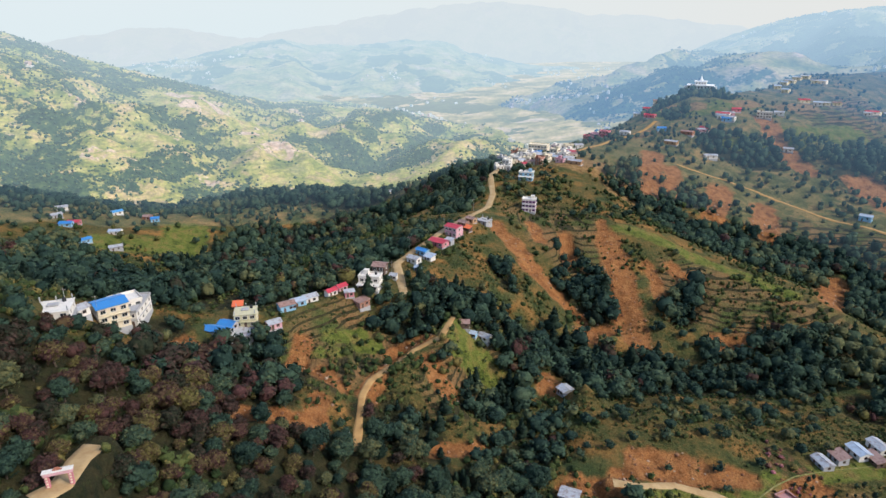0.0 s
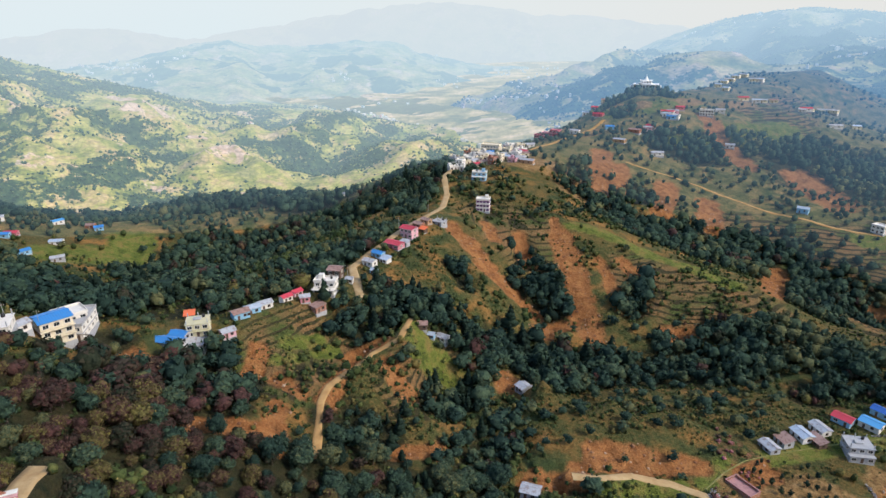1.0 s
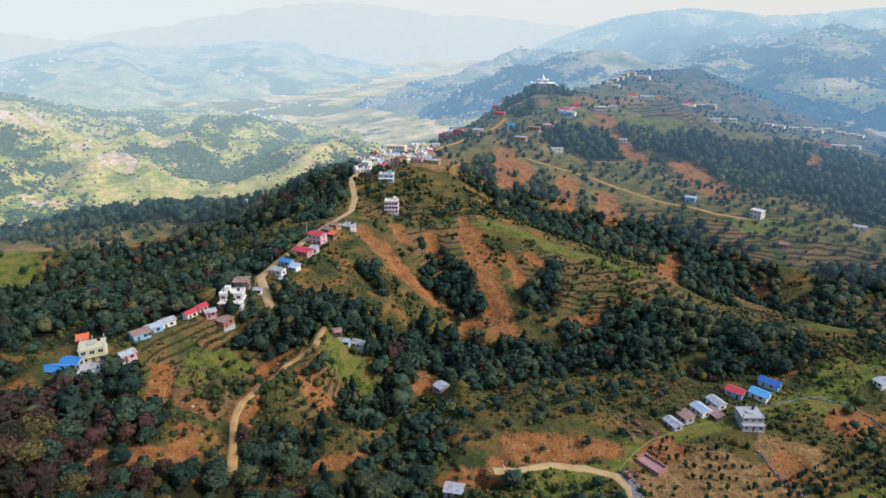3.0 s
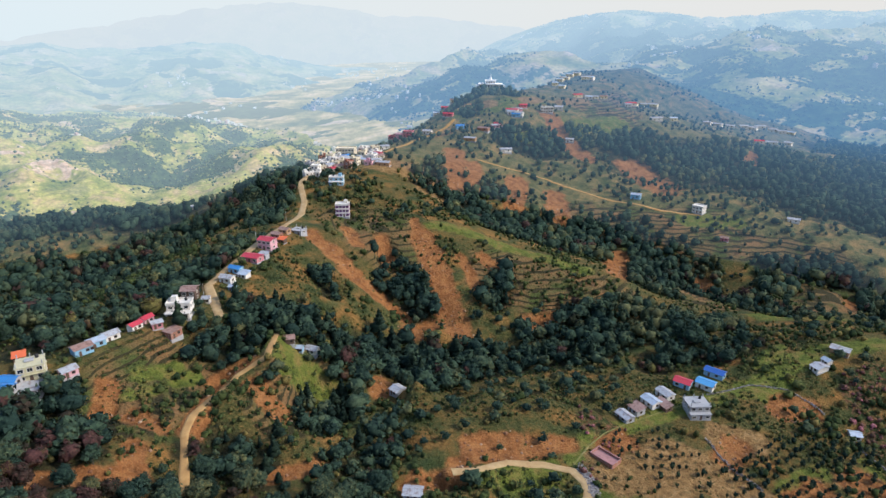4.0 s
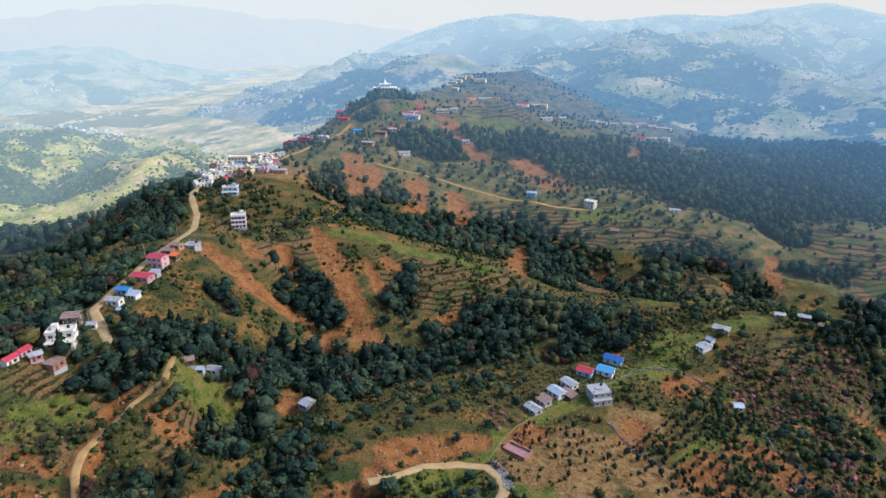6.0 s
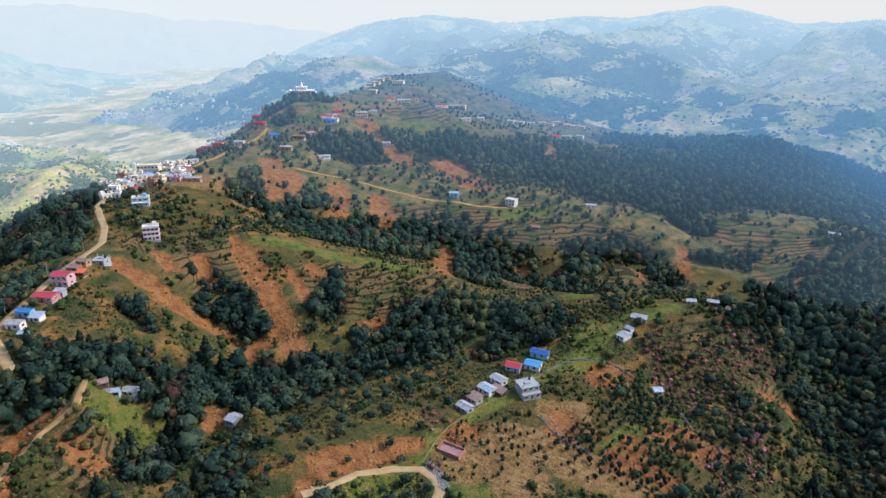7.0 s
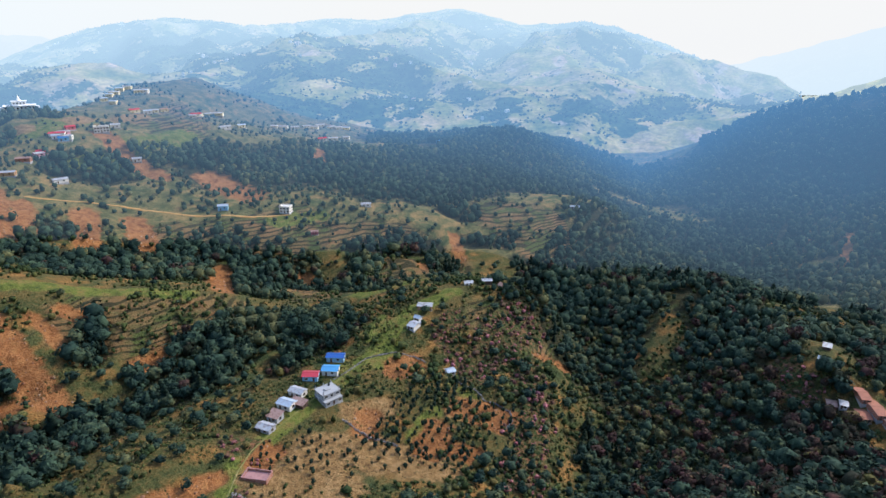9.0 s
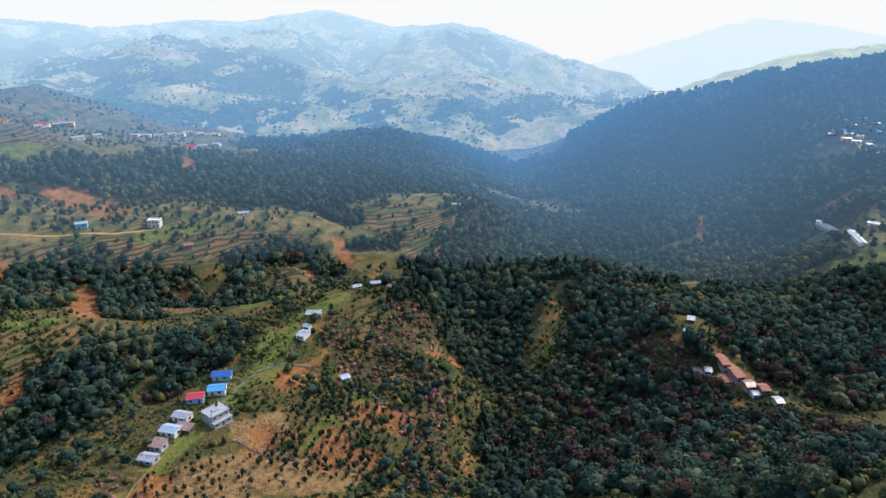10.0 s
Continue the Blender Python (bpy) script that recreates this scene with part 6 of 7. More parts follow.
concrete_house(60.5, 512.1, -22, 7.4, 6.4, 1, WHITE, "white plastered town house with a flat roof", group="houses of the ridge town")
concrete_house(101.5, 491.5, -27, 5.8, 5.8, 1, WHITE, "white plastered town house with a flat roof", group="houses of the ridge town")
concrete_house(43.6, 513.9, -20, 7.1, 6.3, 1, CREAM, "cream plastered town house with a flat roof", group="houses of the ridge town")
concrete_house(99.8, 546.3, -35, 7.2, 5.1, 2, WHITE, "white plastered town house with a flat roof", group="houses of the ridge town")
shed(63.0, 481.9, 13, 6.1, 4.7, 3.0, CREAM, TIN_RED, "cream town house under a red roof", name="house", group="houses of the ridge town")
shed(80.2, 520.0, 11, 6.8, 4.7, 3.0, CONCRETE, TIN_BLUE, "grey concrete town house under a blue roof", name="house", group="houses of the ridge town")
concrete_house(69.2, 509.5, 12, 7.3, 5.2, 1, WHITE, "white plastered town house with a flat roof", group="houses of the ridge town")
concrete_house(66.8, 516.7, -22, 6.2, 5.7, 2, CREAM, "cream plastered town house with a flat roof", group="houses of the ridge town")
shed(107.7, 574.1, 39, 6.9, 5.0, 3.0, PINK, TIN_PALE, "pink town house under a pale tin roof", name="house", group="houses of the ridge town")
concrete_house(68.2, 496.1, -23, 5.7, 6.5, 1, CREAM, "cream plastered town house with a flat roof", group="houses of the ridge town")
concrete_house(48.2, 500.7, -30, 5.6, 5.3, 2, CONCRETE, "grey concrete town house with a flat roof", group="houses of the ridge town")
concrete_house(48.0, 481.1, 14, 6.5, 5.6, 1, WHITE, "white plastered town house with a flat roof", group="houses of the ridge town")
shed(109.4, 522.9, -37, 7.9, 5.8, 3.0, CREAM, TIN_RED, "cream town house under a red roof", name="house", group="houses of the ridge town")

# above the town
concrete_house(144.1, 617.3, -33, 8, 6, 2, ROSE, "rose red two-storey house")
concrete_house(150.0, 612.3, -34, 8, 6, 2, PINK, "pink two-storey house above the town")
concrete_house(158.0, 607.6, -35, 9, 7, 2, ROSE, "deep rose house on the crest")
shed(120.8, 554.8, 3, 9, 6, 3.2, WHITE, TIN, "white farmhouse on the upper slope", name="house")
shed(100.2, 491.7, 3, 8, 6, 3.2, WHITE, TIN, "white farmhouse on the upper slope", name="house")
shed(104.4, 483.4, -32, 11, 6, 3.2, MUD, TIN, "ochre farmhouse on the upper slope", name="house")
shed(176.1, 602.1, -36, 9, 6, 3.2, WHITE, TIN, "white farmhouse on the upper slope", name="house")
shed(211.4, 685.1, -17, 8, 6, 3.2, WHITE, TIN_PALE, "white farmhouse on the upper slope", name="house")
shed(221.8, 682.6, -18, 11, 6, 3.2, PINK, TIN_RED, "pink farmhouse on the upper slope", name="house")
shed(212.2, 644.4, -38, 11, 6, 3.2, ROSE, TIN_RED, "rose red farmhouse on the upper slope", name="house")
shed(210.3, 601.3, -4, 8, 6, 3.2, BLUE, TIN_BLUE, "blue farmhouse on the upper slope", name="house")
shed(238.0, 699.3, -19, 11, 6, 3.2, CREAM, TIN_RUST, "cream farmhouse on the upper slope", name="house")
shed(208.4, 565.4, -40, 11, 6, 3.2, MUD, TIN, "ochre farmhouse on the upper slope", name="house")
shed(229.3, 584.1, -41, 11, 6, 3.2, BRICK, TIN_RUST, "brick farmhouse on the upper slope", name="house")
shed(244.6, 591.3, -7, 8, 6, 3.2, PINK, TIN, "pink farmhouse on the upper slope", name="house")
shed(248.8, 594.1, -43, 8, 6, 3.2, ROSE, TIN_RED, "rose red farmhouse on the upper slope", name="house")
shed(270.8, 611.4, -24, 8, 6, 3.2, WHITE, TIN_PALE, "white farmhouse on the upper slope", name="house")
shed(278.5, 615.0, -9, 11, 6, 3.2, PINK, TIN, "pink farmhouse on the upper slope", name="house")
shed(288.8, 621.8, -10, 8, 6, 3.2, ROSE, TIN_RED, "rose red farmhouse on the upper slope", name="house")
shed(274.0, 606.3, -24, 9, 6, 3.2, BLUE, TIN_BLUE, "blue farmhouse on the upper slope", name="house")
shed(237.7, 546.9, -8, 11, 6, 3.2, WHITE, TIN, "white farmhouse on the upper slope", name="house")
shed(314.0, 561.2, -29, 8, 6, 3.2, WHITE, TIN, "white farmhouse on the upper slope", name="house")
shed(425.4, 704.6, -16, 9, 6, 3.2, CREAM, TIN, "cream farmhouse on the upper slope", name="house")
shed(440.9, 709.0, -17, 9, 6, 3.2, CREAM, TIN_RUST, "cream farmhouse on the upper slope", name="house")
shed(455.3, 674.9, -34, 8, 6, 3.2, WHITE, TIN, "white farmhouse on the upper slope", name="house")
shed(470.4, 684.1, -55, 9, 6, 3.2, CREAM, TIN, "cream farmhouse on the upper slope", name="house")
concrete_house(313.4, 613.7, -27, 13, 7, 2, WHITE, "long white house above the red slide")
shed(406.4, 776.4, -18, 8, 7, 4.0, CREAM, TIN_PALE, "pale house on the hilltop", name="house")
shed(422.3, 790.9, -48, 8, 7, 4.0, CREAM, TIN_PALE, "pale house on the hilltop", name="house")
shed(431.2, 795.5, -48, 12, 7, 4.0, CREAM, TIN, "pale house on the hilltop", name="house")
shed(445.1, 806.4, -49, 10, 7, 4.0, CREAM, TIN_PALE, "pale house on the hilltop", name="house")
shed(454.9, 805.7, -49, 10, 7, 4.0, CREAM, TIN, "pale house on the hilltop", name="house")
shed(453.5, 783.1, -20, 8, 7, 4.0, CREAM, TIN, "pale house on the hilltop", name="house")
shed(463.4, 781.8, -51, 10, 7, 4.0, WHITE, TIN_PALE, "pale house on the hilltop", name="house")
shed(403.6, 750.4, -48, 8, 7, 4.0, CREAM, TIN_PALE, "pale house on the hilltop", name="house")

# the ridge of the orchard
concrete_house(169.3, 180.4, -15, 8.5, 9, 2, CONCRETE, "grey unplastered house rising in steps", steps=1.6, roof="posts")
shed(137.4, 184.9, -79, 6.5, 4.5, 2.3, CONCRETE, TIN, "collapsed looking shed under grey tin")
shed(145.0, 187.9, -80, 5.5, 4.5, 2.6, CONCRETE, TIN_RUST, "grey house with a rusty flat roof", mono=True)
shed(154.2, 190.9, -81, 7, 5, 2.8, WHITE, TIN_PALE, "house under a pale blue-grey roof", name="house")
shed(158.0, 187.6, -82, 7, 3.5, 2.2, WOOD, TIN_RUST, "open shed under patched rusty sheets", mono=True)
shed(163.7, 194.0, -82, 7, 4.5, 2.8, WHITE, TIN, "house under light grey tin", name="house")
concrete_house(177.0, 199.3, -57, 7, 5, 1, BLUE, "small blue house under a red roof", roof="tin", tin=TIN_RED)
shed(186.0, 195.2, -59, 7.5, 5.5, 2.8, WHITE, TIN_SKY, "whitewashed house under a sky blue roof", name="house")
shed(195.7, 201.0, -59, 8.5, 4.5, 2.8, BLUE, TIN_DARK_BLUE, "house under a deep blue roof", name="house")
shed(260.7, 193.1, -61, 8, 5, 2.6, MUD, TIN, "mud walled house under grey tin", name="house")
shed(242.5, 187.5, -87, 4.5, 7, 2.4, WHITE, TIN, "long white shed under pale tin")
shed(248.7, 189.3, -88, 3.5, 3, 2.4, WHITE, TIN_PALE, "small white shed under pale tin")
shed(309.6, 181.2, -55, 6, 4, 2.6, WOOD, TIN, "dark hut under a white tin roof")
shed(300.4, 188.8, -48, 5, 3.5, 1.6, WHITE, TIN, "low white shelter on the knoll")
shed(313.8, 172.0, -91, 5, 4, 1.8, CREAM, TIN_RUST, "low pale shelter on the knoll")
shed(231.7, 156.7, -31, 4.2, 4, 2.4, WHITE, TIN_PALE, "small white hut on the terraced slope")
shed(18.0, 239.1, -39, 5, 3.4, 2.3, WHITE, TIN, "small white hut on the slope")
shed(9.1, 238.9, -2, 4, 4, 2.6, WOOD, TIN_RUST, "dark little hut beside the lane")
shed(13.0, 237.1, -23, 2.5, 2.5, 2.0, BLUE, TIN_PALE, "tiny blue hut on the slope")
shed(50.2, 221.1, -63, 4.5, 5, 2.4, CONCRETE, TIN, "grey hut between the trees")
shed(-30.8, 162.8, 26, 2.6, 3, 0.9, WHITE, TIN, "low white walled store beside the lane", mono=True)
shed(40.3, 159.5, -24, 6, 4.5, 2.4, CONCRETE, TIN, "grey tin-roofed shed among the trees")
shed(-64.8, 100.9, -7, 5, 4, 2.2, PINK, TIN_RED, "house under a pinkish red roof", name="house")

# farms beyond the valley
concrete_house(354.1, 409.3, -66, 9, 7, 2, WHITE, "white two-storey farmhouse on the crest")
shed(314.5, 441.8, -45, 8, 6, 4.0, BLUE, TIN_PALE, "pale blue farmhouse beside the track", name="house")
shed(419.0, 374.3, -48, 9, 5, 2.8, WHITE, TIN, "long white shed on the crest")
shed(555.2, 226.2, -68, 9, 5, 2.6, WHITE, TIN_PALE, "small white shed on the crest")
shed(351.8, 373.8, -43, 6, 4, 2.6, ROSE, TIN_RUST, "small rose hut on the terraces")
shed(454.5, 615.8, -16, 13, 7, 3.6, WHITE, TIN, "pale farmhouse on the far slope", name="house")
shed(483.8, 623.8, -18, 9, 7, 3.6, CREAM, TIN_PALE, "pale farmhouse on the far slope", name="house")
shed(556.9, 650.2, -56, 9, 7, 3.6, WHITE, TIN, "pale farmhouse on the far slope", name="house")
shed(578.4, 657.6, -56, 13, 7, 3.6, WHITE, TIN, "pale farmhouse on the far slope", name="house")
shed(592.3, 650.2, -42, 11, 7, 3.6, WHITE, TIN, "pale farmhouse on the far slope", name="house")
shed(627.9, 665.9, -23, 11, 7, 3.6, WHITE, TIN, "pale farmhouse on the far slope", name="house")
shed(641.8, 663.3, -59, 11, 7, 3.6, WHITE, TIN, "pale farmhouse on the far slope", name="house")
shed(661.4, 672.2, -25, 13, 7, 3.6, WHITE, TIN, "pale farmhouse on the far slope", name="house")
shed(672.5, 660.4, -26, 11, 7, 3.6, WHITE, TIN, "pale farmhouse on the far slope", name="house")
shed(679.6, 652.8, -26, 11, 7, 3.6, WHITE, TIN, "pale farmhouse on the far slope", name="house")
shed(690.0, 647.4, -62, 11, 7, 3.6, CREAM, TIN_PALE, "pale farmhouse on the far slope", name="house")
shed(731.7, 597.0, -66, 13, 7, 3.6, WHITE, TIN_PALE, "pale farmhouse on the far slope", name="house")
shed(566.1, 573.5, -25, 11, 7, 3.6, WHITE, TIN_RED, "pale farmhouse on the far slope", name="house")
shed(592.7, 580.3, -46, 13, 7, 3.6, WHITE, TIN, "pale farmhouse on the far slope", name="house")
shed(642.2, 602.9, -62, 9, 7, 3.6, WHITE, TIN, "pale farmhouse on the far slope", name="house")
shed(462.8, 680.7, -14, 13, 7, 3.6, WHITE, TIN_RED, "pale farmhouse on the far slope", name="house")
shed(506.9, 717.7, -15, 9, 7, 3.6, CREAM, TIN, "pale farmhouse on the far slope", name="house")
shed(528.6, 726.3, -51, 13, 7, 3.6, CREAM, TIN, "pale farmhouse on the far slope", name="house")
shed(403.8, 681.6, -31, 9, 7, 3.6, WHITE, TIN_PALE, "pale farmhouse on the far slope", name="house")
shed(389.8, 685.3, -10, 11, 7, 3.6, CREAM, TIN_RED, "pale farmhouse on the far slope", name="house")
shed(331.1, 620.5, -28, 9, 7, 3.6, WHITE, TIN, "pale farmhouse on the far slope", name="house")
shed(273.3, 614.0, -39, 13, 7, 3.6, WHITE, TIN_RED, "pale farmhouse on the far slope", name="house")
shed(277.8, 607.0, -40, 9, 7, 3.6, WHITE, TIN, "pale farmhouse on the far slope", name="house")
shed(710.7, 490.4, -55, 14, 8, 3.5, BLUE, TIN_SKY, "house under a blue roof on the far ridge", name="house")

# the tiled farm
shed(310.9, -16.9, -65, 3.9, 10.3, 2.4, BRICK, TILE, "long farm building under orange tiles", name="house")
shed(304.0, -22.8, -62, 4.3, 12.0, 2.6, BRICK, TILE, "long brick house under orange tiles", name="house")
shed(300.2, -18.6, -62, 3.9, 7.7, 2.2, MUD, TILE, "mud walled stable under orange tiles", name="house")
shed(296.6, -29.2, -64, 4.7, 6.0, 2.4, BRICK, TIN_RUST, "brick house under rusty sheets", name="house")
shed(294.8, -35.2, -65, 3.9, 6.0, 2.4, BRICK, TILE, "brick store under orange tiles", name="house")
shed(290.8, -31.6, -64, 3.1, 3.4, 1.9, WHITE, TIN, "small white hut under tin")
shed(285.9, -40.8, -66, 3.1, 5.2, 2.1, MUD, TIN, "hut under striped grey tin")
shed(303.7, -6.2, -81, 3.9, 5.2, 2.1, BRICK, TIN_RUST, "reddish hut under rusty sheets")
shed(304.6, -10.7, -82, 3.1, 4.3, 2.1, WHITE, TIN, "white hut under tin")
shed(292.5, -9.8, -72, 3.5, 2.6, 1.8, WHITE, TIN, "low white shed in the grass")
shed(338.9, 0.0, -90, 3.5, 5.2, 2.2, WOOD, TIN, "dark hut under grey tin on the knoll")
shed(326.3, 0.8, -100, 3.5, 3.0, 1.9, WHITE, TIN_PALE, "small white hut on the knoll")

# the village on the wooded hill
shed(813.8, -127.3, -74, 9, 6, 3.4, WHITE, TIN_RUST, "pale village house on the wooded hill", name="house", group="houses of the hill village")
shed(813.6, -132.0, -129, 11, 6, 3.4, WHITE, TIN_BLUE, "pale village house on the wooded hill", name="house", group="houses of the hill village")
shed(804.1, -136.6, -75, 9, 6, 3.4, CONCRETE, TIN_PALE, "pale village house on the wooded hill", name="house", group="houses of the hill village")
shed(824.0, -144.1, -100, 7, 6, 3.4, WHITE, TIN_RUST, "pale village house on the wooded hill", name="house", group="houses of the hill village")
shed(805.8, -148.0, -75, 7, 6, 3.4, WHITE, TIN, "pale village house on the wooded hill", name="house", group="houses of the hill village")
shed(795.5, -133.8, -75, 9, 6, 3.4, CREAM, TIN, "pale village house on the wooded hill", name="house", group="houses of the hill village")
shed(785.7, -142.7, -100, 9, 6, 3.4, WHITE, TIN_PALE, "pale village house on the wooded hill", name="house", group="houses of the hill village")
shed(829.6, -156.3, -76, 9, 6, 3.4, CONCRETE, TIN_PALE, "pale village house on the wooded hill", name="house", group="houses of the hill village")
shed(840.5, -165.6, -101, 11, 6, 3.4, CONCRETE, TIN, "pale village house on the wooded hill", name="house", group="houses of the hill village")
shed(826.8, -167.3, -131, 11, 6, 3.4, CONCRETE, TIN_BLUE, "pale village house on the wooded hill", name="house", group="houses of the hill village")
shed(809.9, -122.0, -74, 9, 6, 3.4, CONCRETE, TIN_PALE, "pale village house on the wooded hill", name="house", group="houses of the hill village")
shed(843.4, -154.2, -130, 11, 6, 3.4, CREAM, TIN_BLUE, "pale village house on the wooded hill", name="house", group="houses of the hill village")
shed(783.2, -153.2, -76, 7, 6, 3.4, WHITE, TIN, "pale village house on the wooded hill", name="house", group="houses of the hill village")
shed(722.6, -148.5, -132, 11, 6, 3.4, WHITE, TIN_BLUE, "pale village house on the wooded hill", name="house", group="houses of the hill village")
shed(829.3, -138.9, -130, 9, 6, 3.4, WHITE, TIN_BLUE, "pale village house on the wooded hill", name="house", group="houses of the hill village")
shed(608, -103.5, 23, 34, 5, 2.6, WHITE, TIN, "long white poultry shed on the slope")
shed(530, -108.5, 7, 32, 5, 2.6, WHITE, TIN, "long white poultry shed beside the road")
shed(551.4, -124.1, -113, 12, 5, 2.6, WHITE, TIN, "white shed on the slope")

# the hamlet in the western valley
shed(-257.4, 405.5, 7, 8, 5, 2.9, BLUE, TIN_BLUE, "blue house of the valley hamlet", name="house")
shed(-256.0, 412.1, 7, 8, 5, 2.9, ROSE, TIN_RED, "rose red house of the valley hamlet", name="house")
shed(-281.3, 441.9, 32, 8, 5, 2.9, WHITE, TIN, "white house of the valley hamlet", name="house")
shed(-234.4, 383.9, 51, 8, 5, 2.9, BLUE, TIN_BLUE, "blue house of the valley hamlet", name="house")
shed(-229.2, 413.3, 4, 8, 5, 2.9, WHITE, TIN_PALE, "white house of the valley hamlet", name="house")
shed(-248.3, 454.4, 49, 8, 5, 2.9, WHITE, TIN_SKY, "white house of the valley hamlet", name="house")
shed(-225.8, 455.5, 1, 6, 5, 2.9, BRICK, TIN_RUST, "brick house of the valley hamlet", name="house")
shed(-218.3, 450.9, 26, 6, 5, 2.9, BLUE, TIN_BLUE, "blue house of the valley hamlet", name="house")
shed(-215.6, 385.7, 29, 8, 5, 2.9, CONCRETE, TIN, "grey concrete house of the valley hamlet", name="house")
shed(-229.4, 373.9, 7, 6, 5, 2.9, WHITE, TIN, "white house of the valley hamlet", name="house")
shed(-273.9, 422.2, 53, 7, 5, 2.9, CONCRETE, TIN, "grey concrete house of the valley hamlet", name="house")
shed(-217.7, 1119.1, 31, 6, 5, 2.9, WHITE, TIN, "white house of the valley hamlet", name="house")
shed(-200.5, 1122.1, 10, 7, 5, 2.9, CREAM, TIN_RUST, "cream house of the valley hamlet", name="house")
shed(-46.3, 528.1, 25, 7, 5, 2.9, CREAM, TIN, "cream house of the valley hamlet", name="house")

# ---- gate, courtyard, temple, walls and other details ----
def gate():
    """A painted arch over the road: two pillars with squares on them, a deep beam and a crest."""
    x, y = GATE_ROAD[1]
    z = float(height(np.array([x]), np.array([y]))[0])
    ob = new("gateway")
    ob.matrix_world = pose(x, y, z, 0, 0, 20) @ Matrix.Diagonal((0.66, 0.66, 0.66, 1))
    tagged(ob, "pink painted concrete gateway across the sandy road", "gate")
    for s in (-1, 1):
        p = part("pillar", box(bmesh.new(), s * 3.1 - 0.55, s * 3.1 + 0.55, -0.6, 0.6, -0.6, 4.4, 0.05), ROSE, ob)
        for k in range(4):
            part("panel", box(bmesh.new(), s * 3.1 - 0.28, s * 3.1 + 0.28, -0.66, -0.585, 0.5 + k, 1.05 + k, 0.02), CREAM, p)
    part("beam", box(bmesh.new(), -3.95, 3.95, -0.85, 0.85, 4.4, 5.5, 0.06), PINK, ob)
    part("cornice", box(bmesh.new(), -4.1, 4.1, -1.0, 1.0, 5.5, 5.72, 0.04), WHITE, ob)
    bm = bmesh.new()
    for k, w in enumerate((1.3, 0.9, 0.45)):
        box(bm, -w, w, -0.25, 0.25, 5.72 + 0.32 * k, 6.04 + 0.32 * k, 0.05)
    part("crest", bm, TILE, ob, "small stepped reddish crest")


def courtyard():
    """A sunken walled court with a washed pink floor."""
    c = np.array(COURT)
    mid = c.mean(0)
    w, d = np.hypot(*(c[2] - c[1])) + 1.0, np.hypot(*(c[1] - c[0])) * 0.8
    u = c[2] - c[1]
    ob, low = start_house("walled_court", mid[0], mid[1], math.degrees(math.atan2(u[1], u[0])), w, d, "roofless court with low walls and a pink floor", "court")
    part("floor", box(bmesh.new(), -w / 2, w / 2, -d / 2, d / 2, low, 0.95), COURT_FLOOR, ob, "worn reddish pink floor")
    for name, a in (("front", (-w / 2, w / 2, -d / 2 - 0.25, -d / 2)), ("back", (-w / 2, w / 2, d / 2, d / 2 + 0.25)), ("l", (-w / 2 - 0.25, -w / 2, -d / 2 - 0.25, d / 2 + 0.25)), ("r", (w / 2, w / 2 + 0.25, -d / 2 - 0.25, d / 2 + 0.25))):
        wall = part("wall", box(bmesh.new(), *a, low, 1.75, 0.03), BRICK, ob)
        part("coping", box(bmesh.new(), a[0] - 0.06, a[1] + 0.06, a[2] - 0.06, a[3] + 0.06, 1.75, 1.87, 0.02), COURT_FLOOR, wall)


def temple():
    """A white hall in three stages with a colonnade and a spire, on the summit."""
    ob, low = start_house("temple", 286, 709, -24, 30, 16, "large white temple with a spire on the hilltop", "temple")
    part("plinth", box(bmesh.new(), -16, 16, -9, 9, low, 1.2, 0.1), WHITEWASH, ob)
    part("hall", box(bmesh.new(), -13, 13, -6.5, 6.5, 1.2, 5.6, 0.05), WHITEWASH, ob)
    for i in range(9):
        part("column", box(bmesh.new(), -13.4 + i * 3.3, -12.9 + i * 3.3, -7.9, -7.4, 1.2, 5.6, 0.06), WHITEWASH, ob)
        if i < 8:
            put_window(ob, -11.6 + i * 3.3, -6.5, 3.4, 0, 1.5, 2.0, WHITEWASH)
    part("roof_slab", box(bmesh.new(), -14.2, 14.2, -8.3, 7.2, 5.6, 6.1, 0.05), WHITEWASH, ob)
    part("upper_hall", box(bmesh.new(), -6, 6, -3.5, 4.5, 6.1, 9.6, 0.05), WHITEWASH, ob)
    for i in range(4):
        put_window(ob, -4.2 + i * 2.8, -3.5, 7.9, 0, 1.2, 1.5, WHITEWASH)
    part("upper_roof", box(bmesh.new(), -7, 7, -4.5, 5.5, 9.6, 10.0, 0.05), WHITEWASH, ob)
    bm = bmesh.new()
    for k, (r, z) in enumerate(((2.4, 10.0), (1.7, 11.6), (1.0, 13.0))):
        bmesh.ops.create_cone(bm, cap_ends=True, segments=14, radius1=r, radius2=r * 0.62, depth=1.6, matrix=Matrix.Translation((0, 0.5, z + 0.8)))
    bmesh.ops.create_cone(bm, cap_ends=True, segments=10, radius1=0.4, radius2=0.05, depth=2.6, matrix=Matrix.Translation((0, 0.5, 15.7)))
    part("spire", bm, WHITEWASH, ob)
    for s in (-1, 1):
        part("wing", box(bmesh.new(), s * 14.6 - 2.2, s * 14.6 + 2.2, -5, 3, 1.2, 4.4, 0.05), WHITEWASH, ob)


STONE = Nodes("grey_field_stone")
STONE.set(Base_Color=STONE.ramp(STONE.node("ShaderNodeNewGeometry").outputs["Random Per Island"], (0.0, (0.08, 0.075, 0.075)), (0.6, (0.20, 0.185, 0.18)), (1.0, (0.36, 0.32, 0.29))), Roughness=0.9).bump(STONE.noise(4.0, 4), 0.5, 0.05)
STONE = STONE.mat


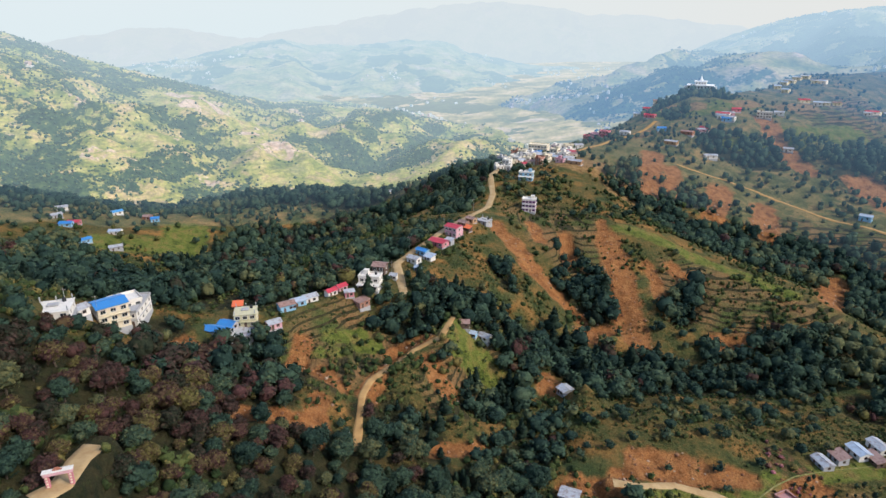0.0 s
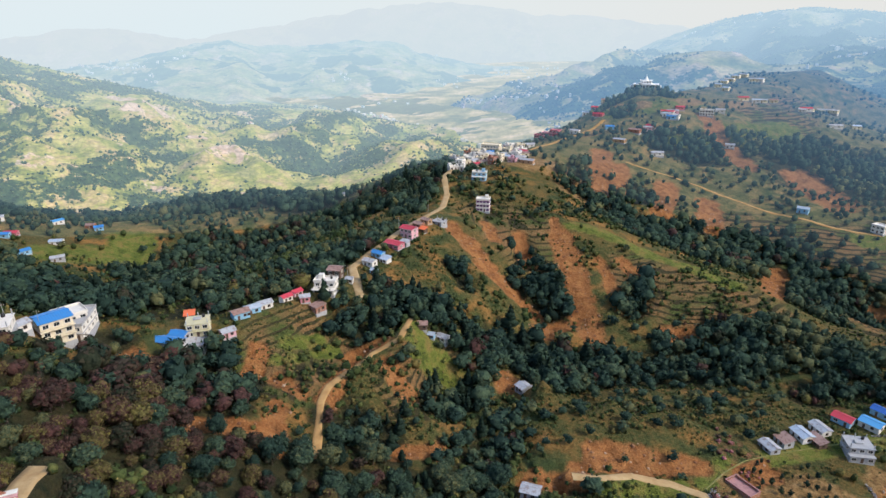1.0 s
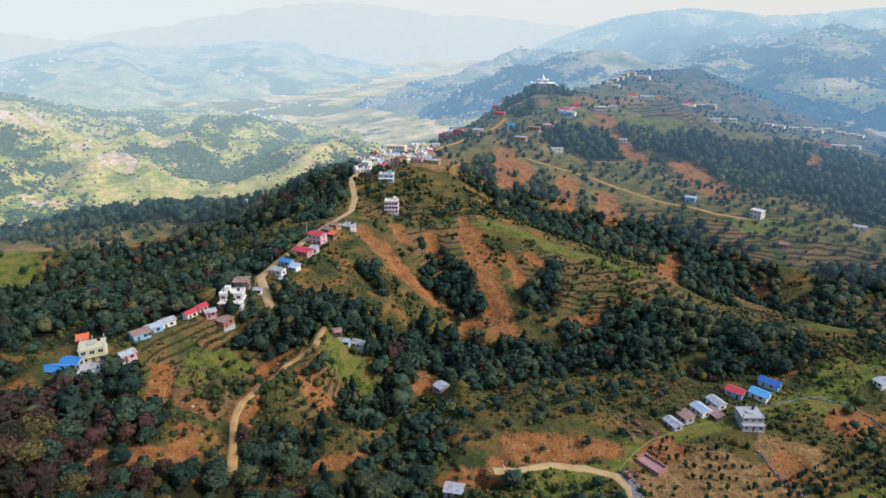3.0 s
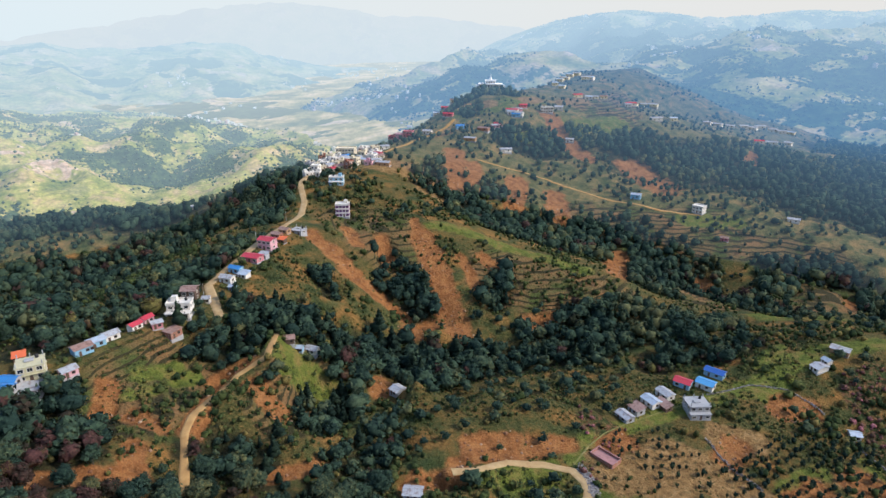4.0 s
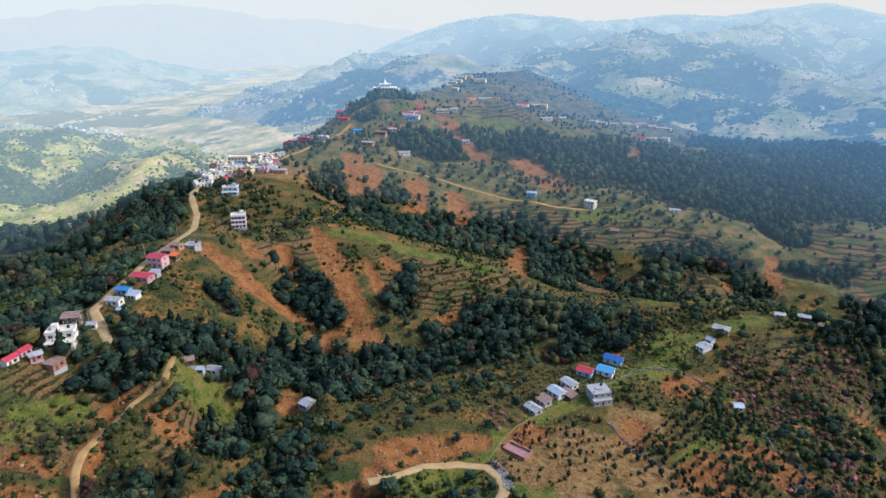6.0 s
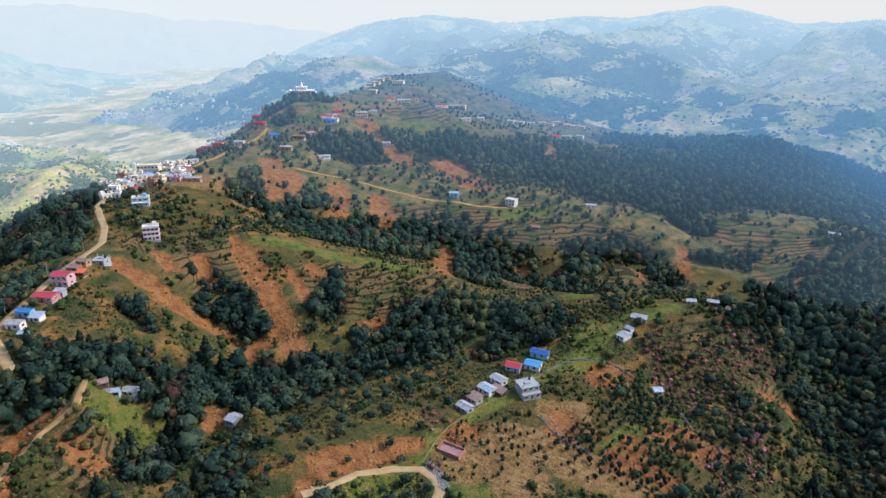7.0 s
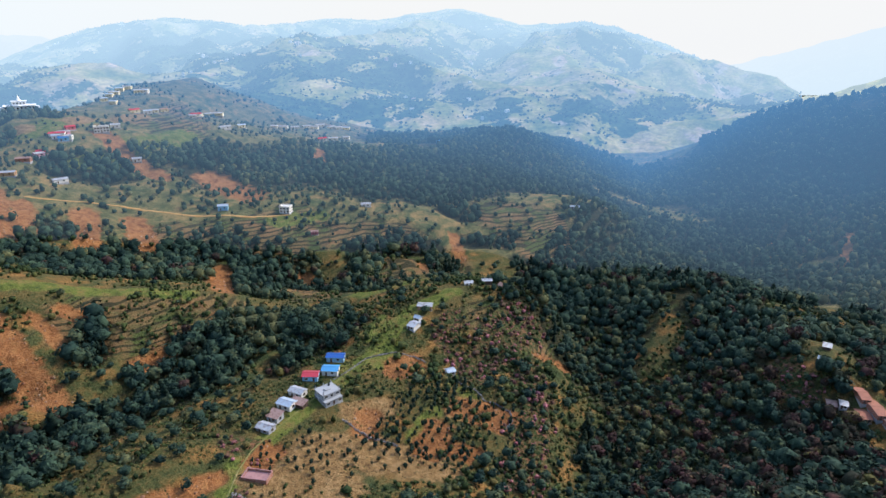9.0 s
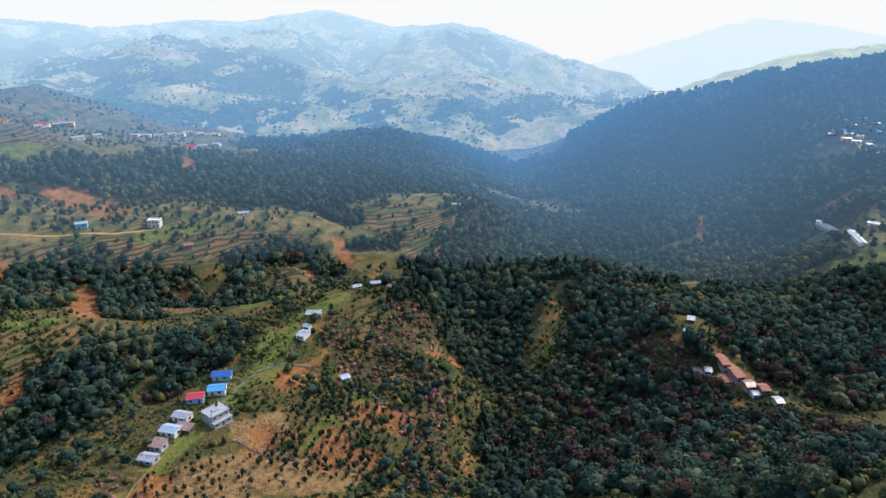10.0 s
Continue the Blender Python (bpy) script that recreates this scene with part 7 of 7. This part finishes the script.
def stones(name, line, half, layers, size, label, per=1.0):
    """Rough stones laid along a line."""
    p = np.repeat(along([(a, b, 0.0) for a, b in line], size * per), layers, axis=0)
    p[:, :2] += rng.uniform(-half, half, (len(p), 2))
    level = np.tile(np.arange(layers), len(p) // layers) if half < 0.6 else 0
    p[:, 2] = height(p[:, 0], p[:, 1]) + size * (0.25 + 0.6 * level)
    vs, fs, k = [], [], 0
    for c in p:
        vs.append(ICO_V * rng.uniform(0.7, 1.2, (12, 1)) * size * rng.uniform(0.5, 0.8) * np.array([1, 1, 0.75]) + c)
        fs.append(ICO_F + k)
        k += 12
    me = raw_mesh(name, np.concatenate(vs), np.concatenate(fs), STONE)
    me.polygons.foreach_set("use_smooth", np.zeros(len(me.polygons), bool))
    return tagged(new(name, me), label, "stones", kind="stuff")


def pole(x, y, h=8.0):
    z = float(height(np.array([x]), np.array([y]))[0])
    ob = new("utility_pole")
    ob.matrix_world = pose(x, y, z)
    bm = bmesh.new()
    bmesh.ops.create_cone(bm, cap_ends=True, segments=8, radius1=0.10, radius2=0.06, depth=h + 0.6, matrix=Matrix.Translation((0, 0, h / 2 - 0.3)))
    part("mast", bm, CONCRETE, ob)
    part("cross_arm", box(bmesh.new(), -0.8, 0.8, -0.06, 0.06, h - 0.7, h - 0.55), WOOD, ob)
    for s in (-0.7, 0.0, 0.7):
        part("insulator", box(bmesh.new(), s - 0.05, s + 0.05, -0.05, 0.05, h - 0.55, h - 0.35), WHITE, ob)
    tagged(ob, "slim grey utility pole beside the road", "pole", "poles along the ridge road")


gate()
courtyard()
temple()
stones("stone_wall", WALL_1, 0.45, 3, 0.45, "low grey dry-stone wall between the fields", 0.8)
stones("stone_wall", WALL_2, 0.3, 2, 0.5, "low grey dry-stone wall above the terraces", 0.8)
stones("stone_wall", WALL_3, 0.3, 2, 0.45, "low grey dry-stone wall beside the lawn", 0.8)
stones("stone_bank", RIM, 1.9, 12, 0.42, "bank of pale loose stones at the road bend", 0.6)
for k in range(4, 40, 9):
    if k < len(STRIPS[0][0]) - 1:
        a, b = STRIPS[0][0][k], STRIPS[0][0][k + 1]
        t = (b - a)[:2] / (np.hypot(*(b - a)[:2]) + 1e-9)
        pole(a[0] - t[1] * 3.6, a[1] + t[0] * 3.6)
pole(-112, 168, 9), pole(-108, 176, 9)
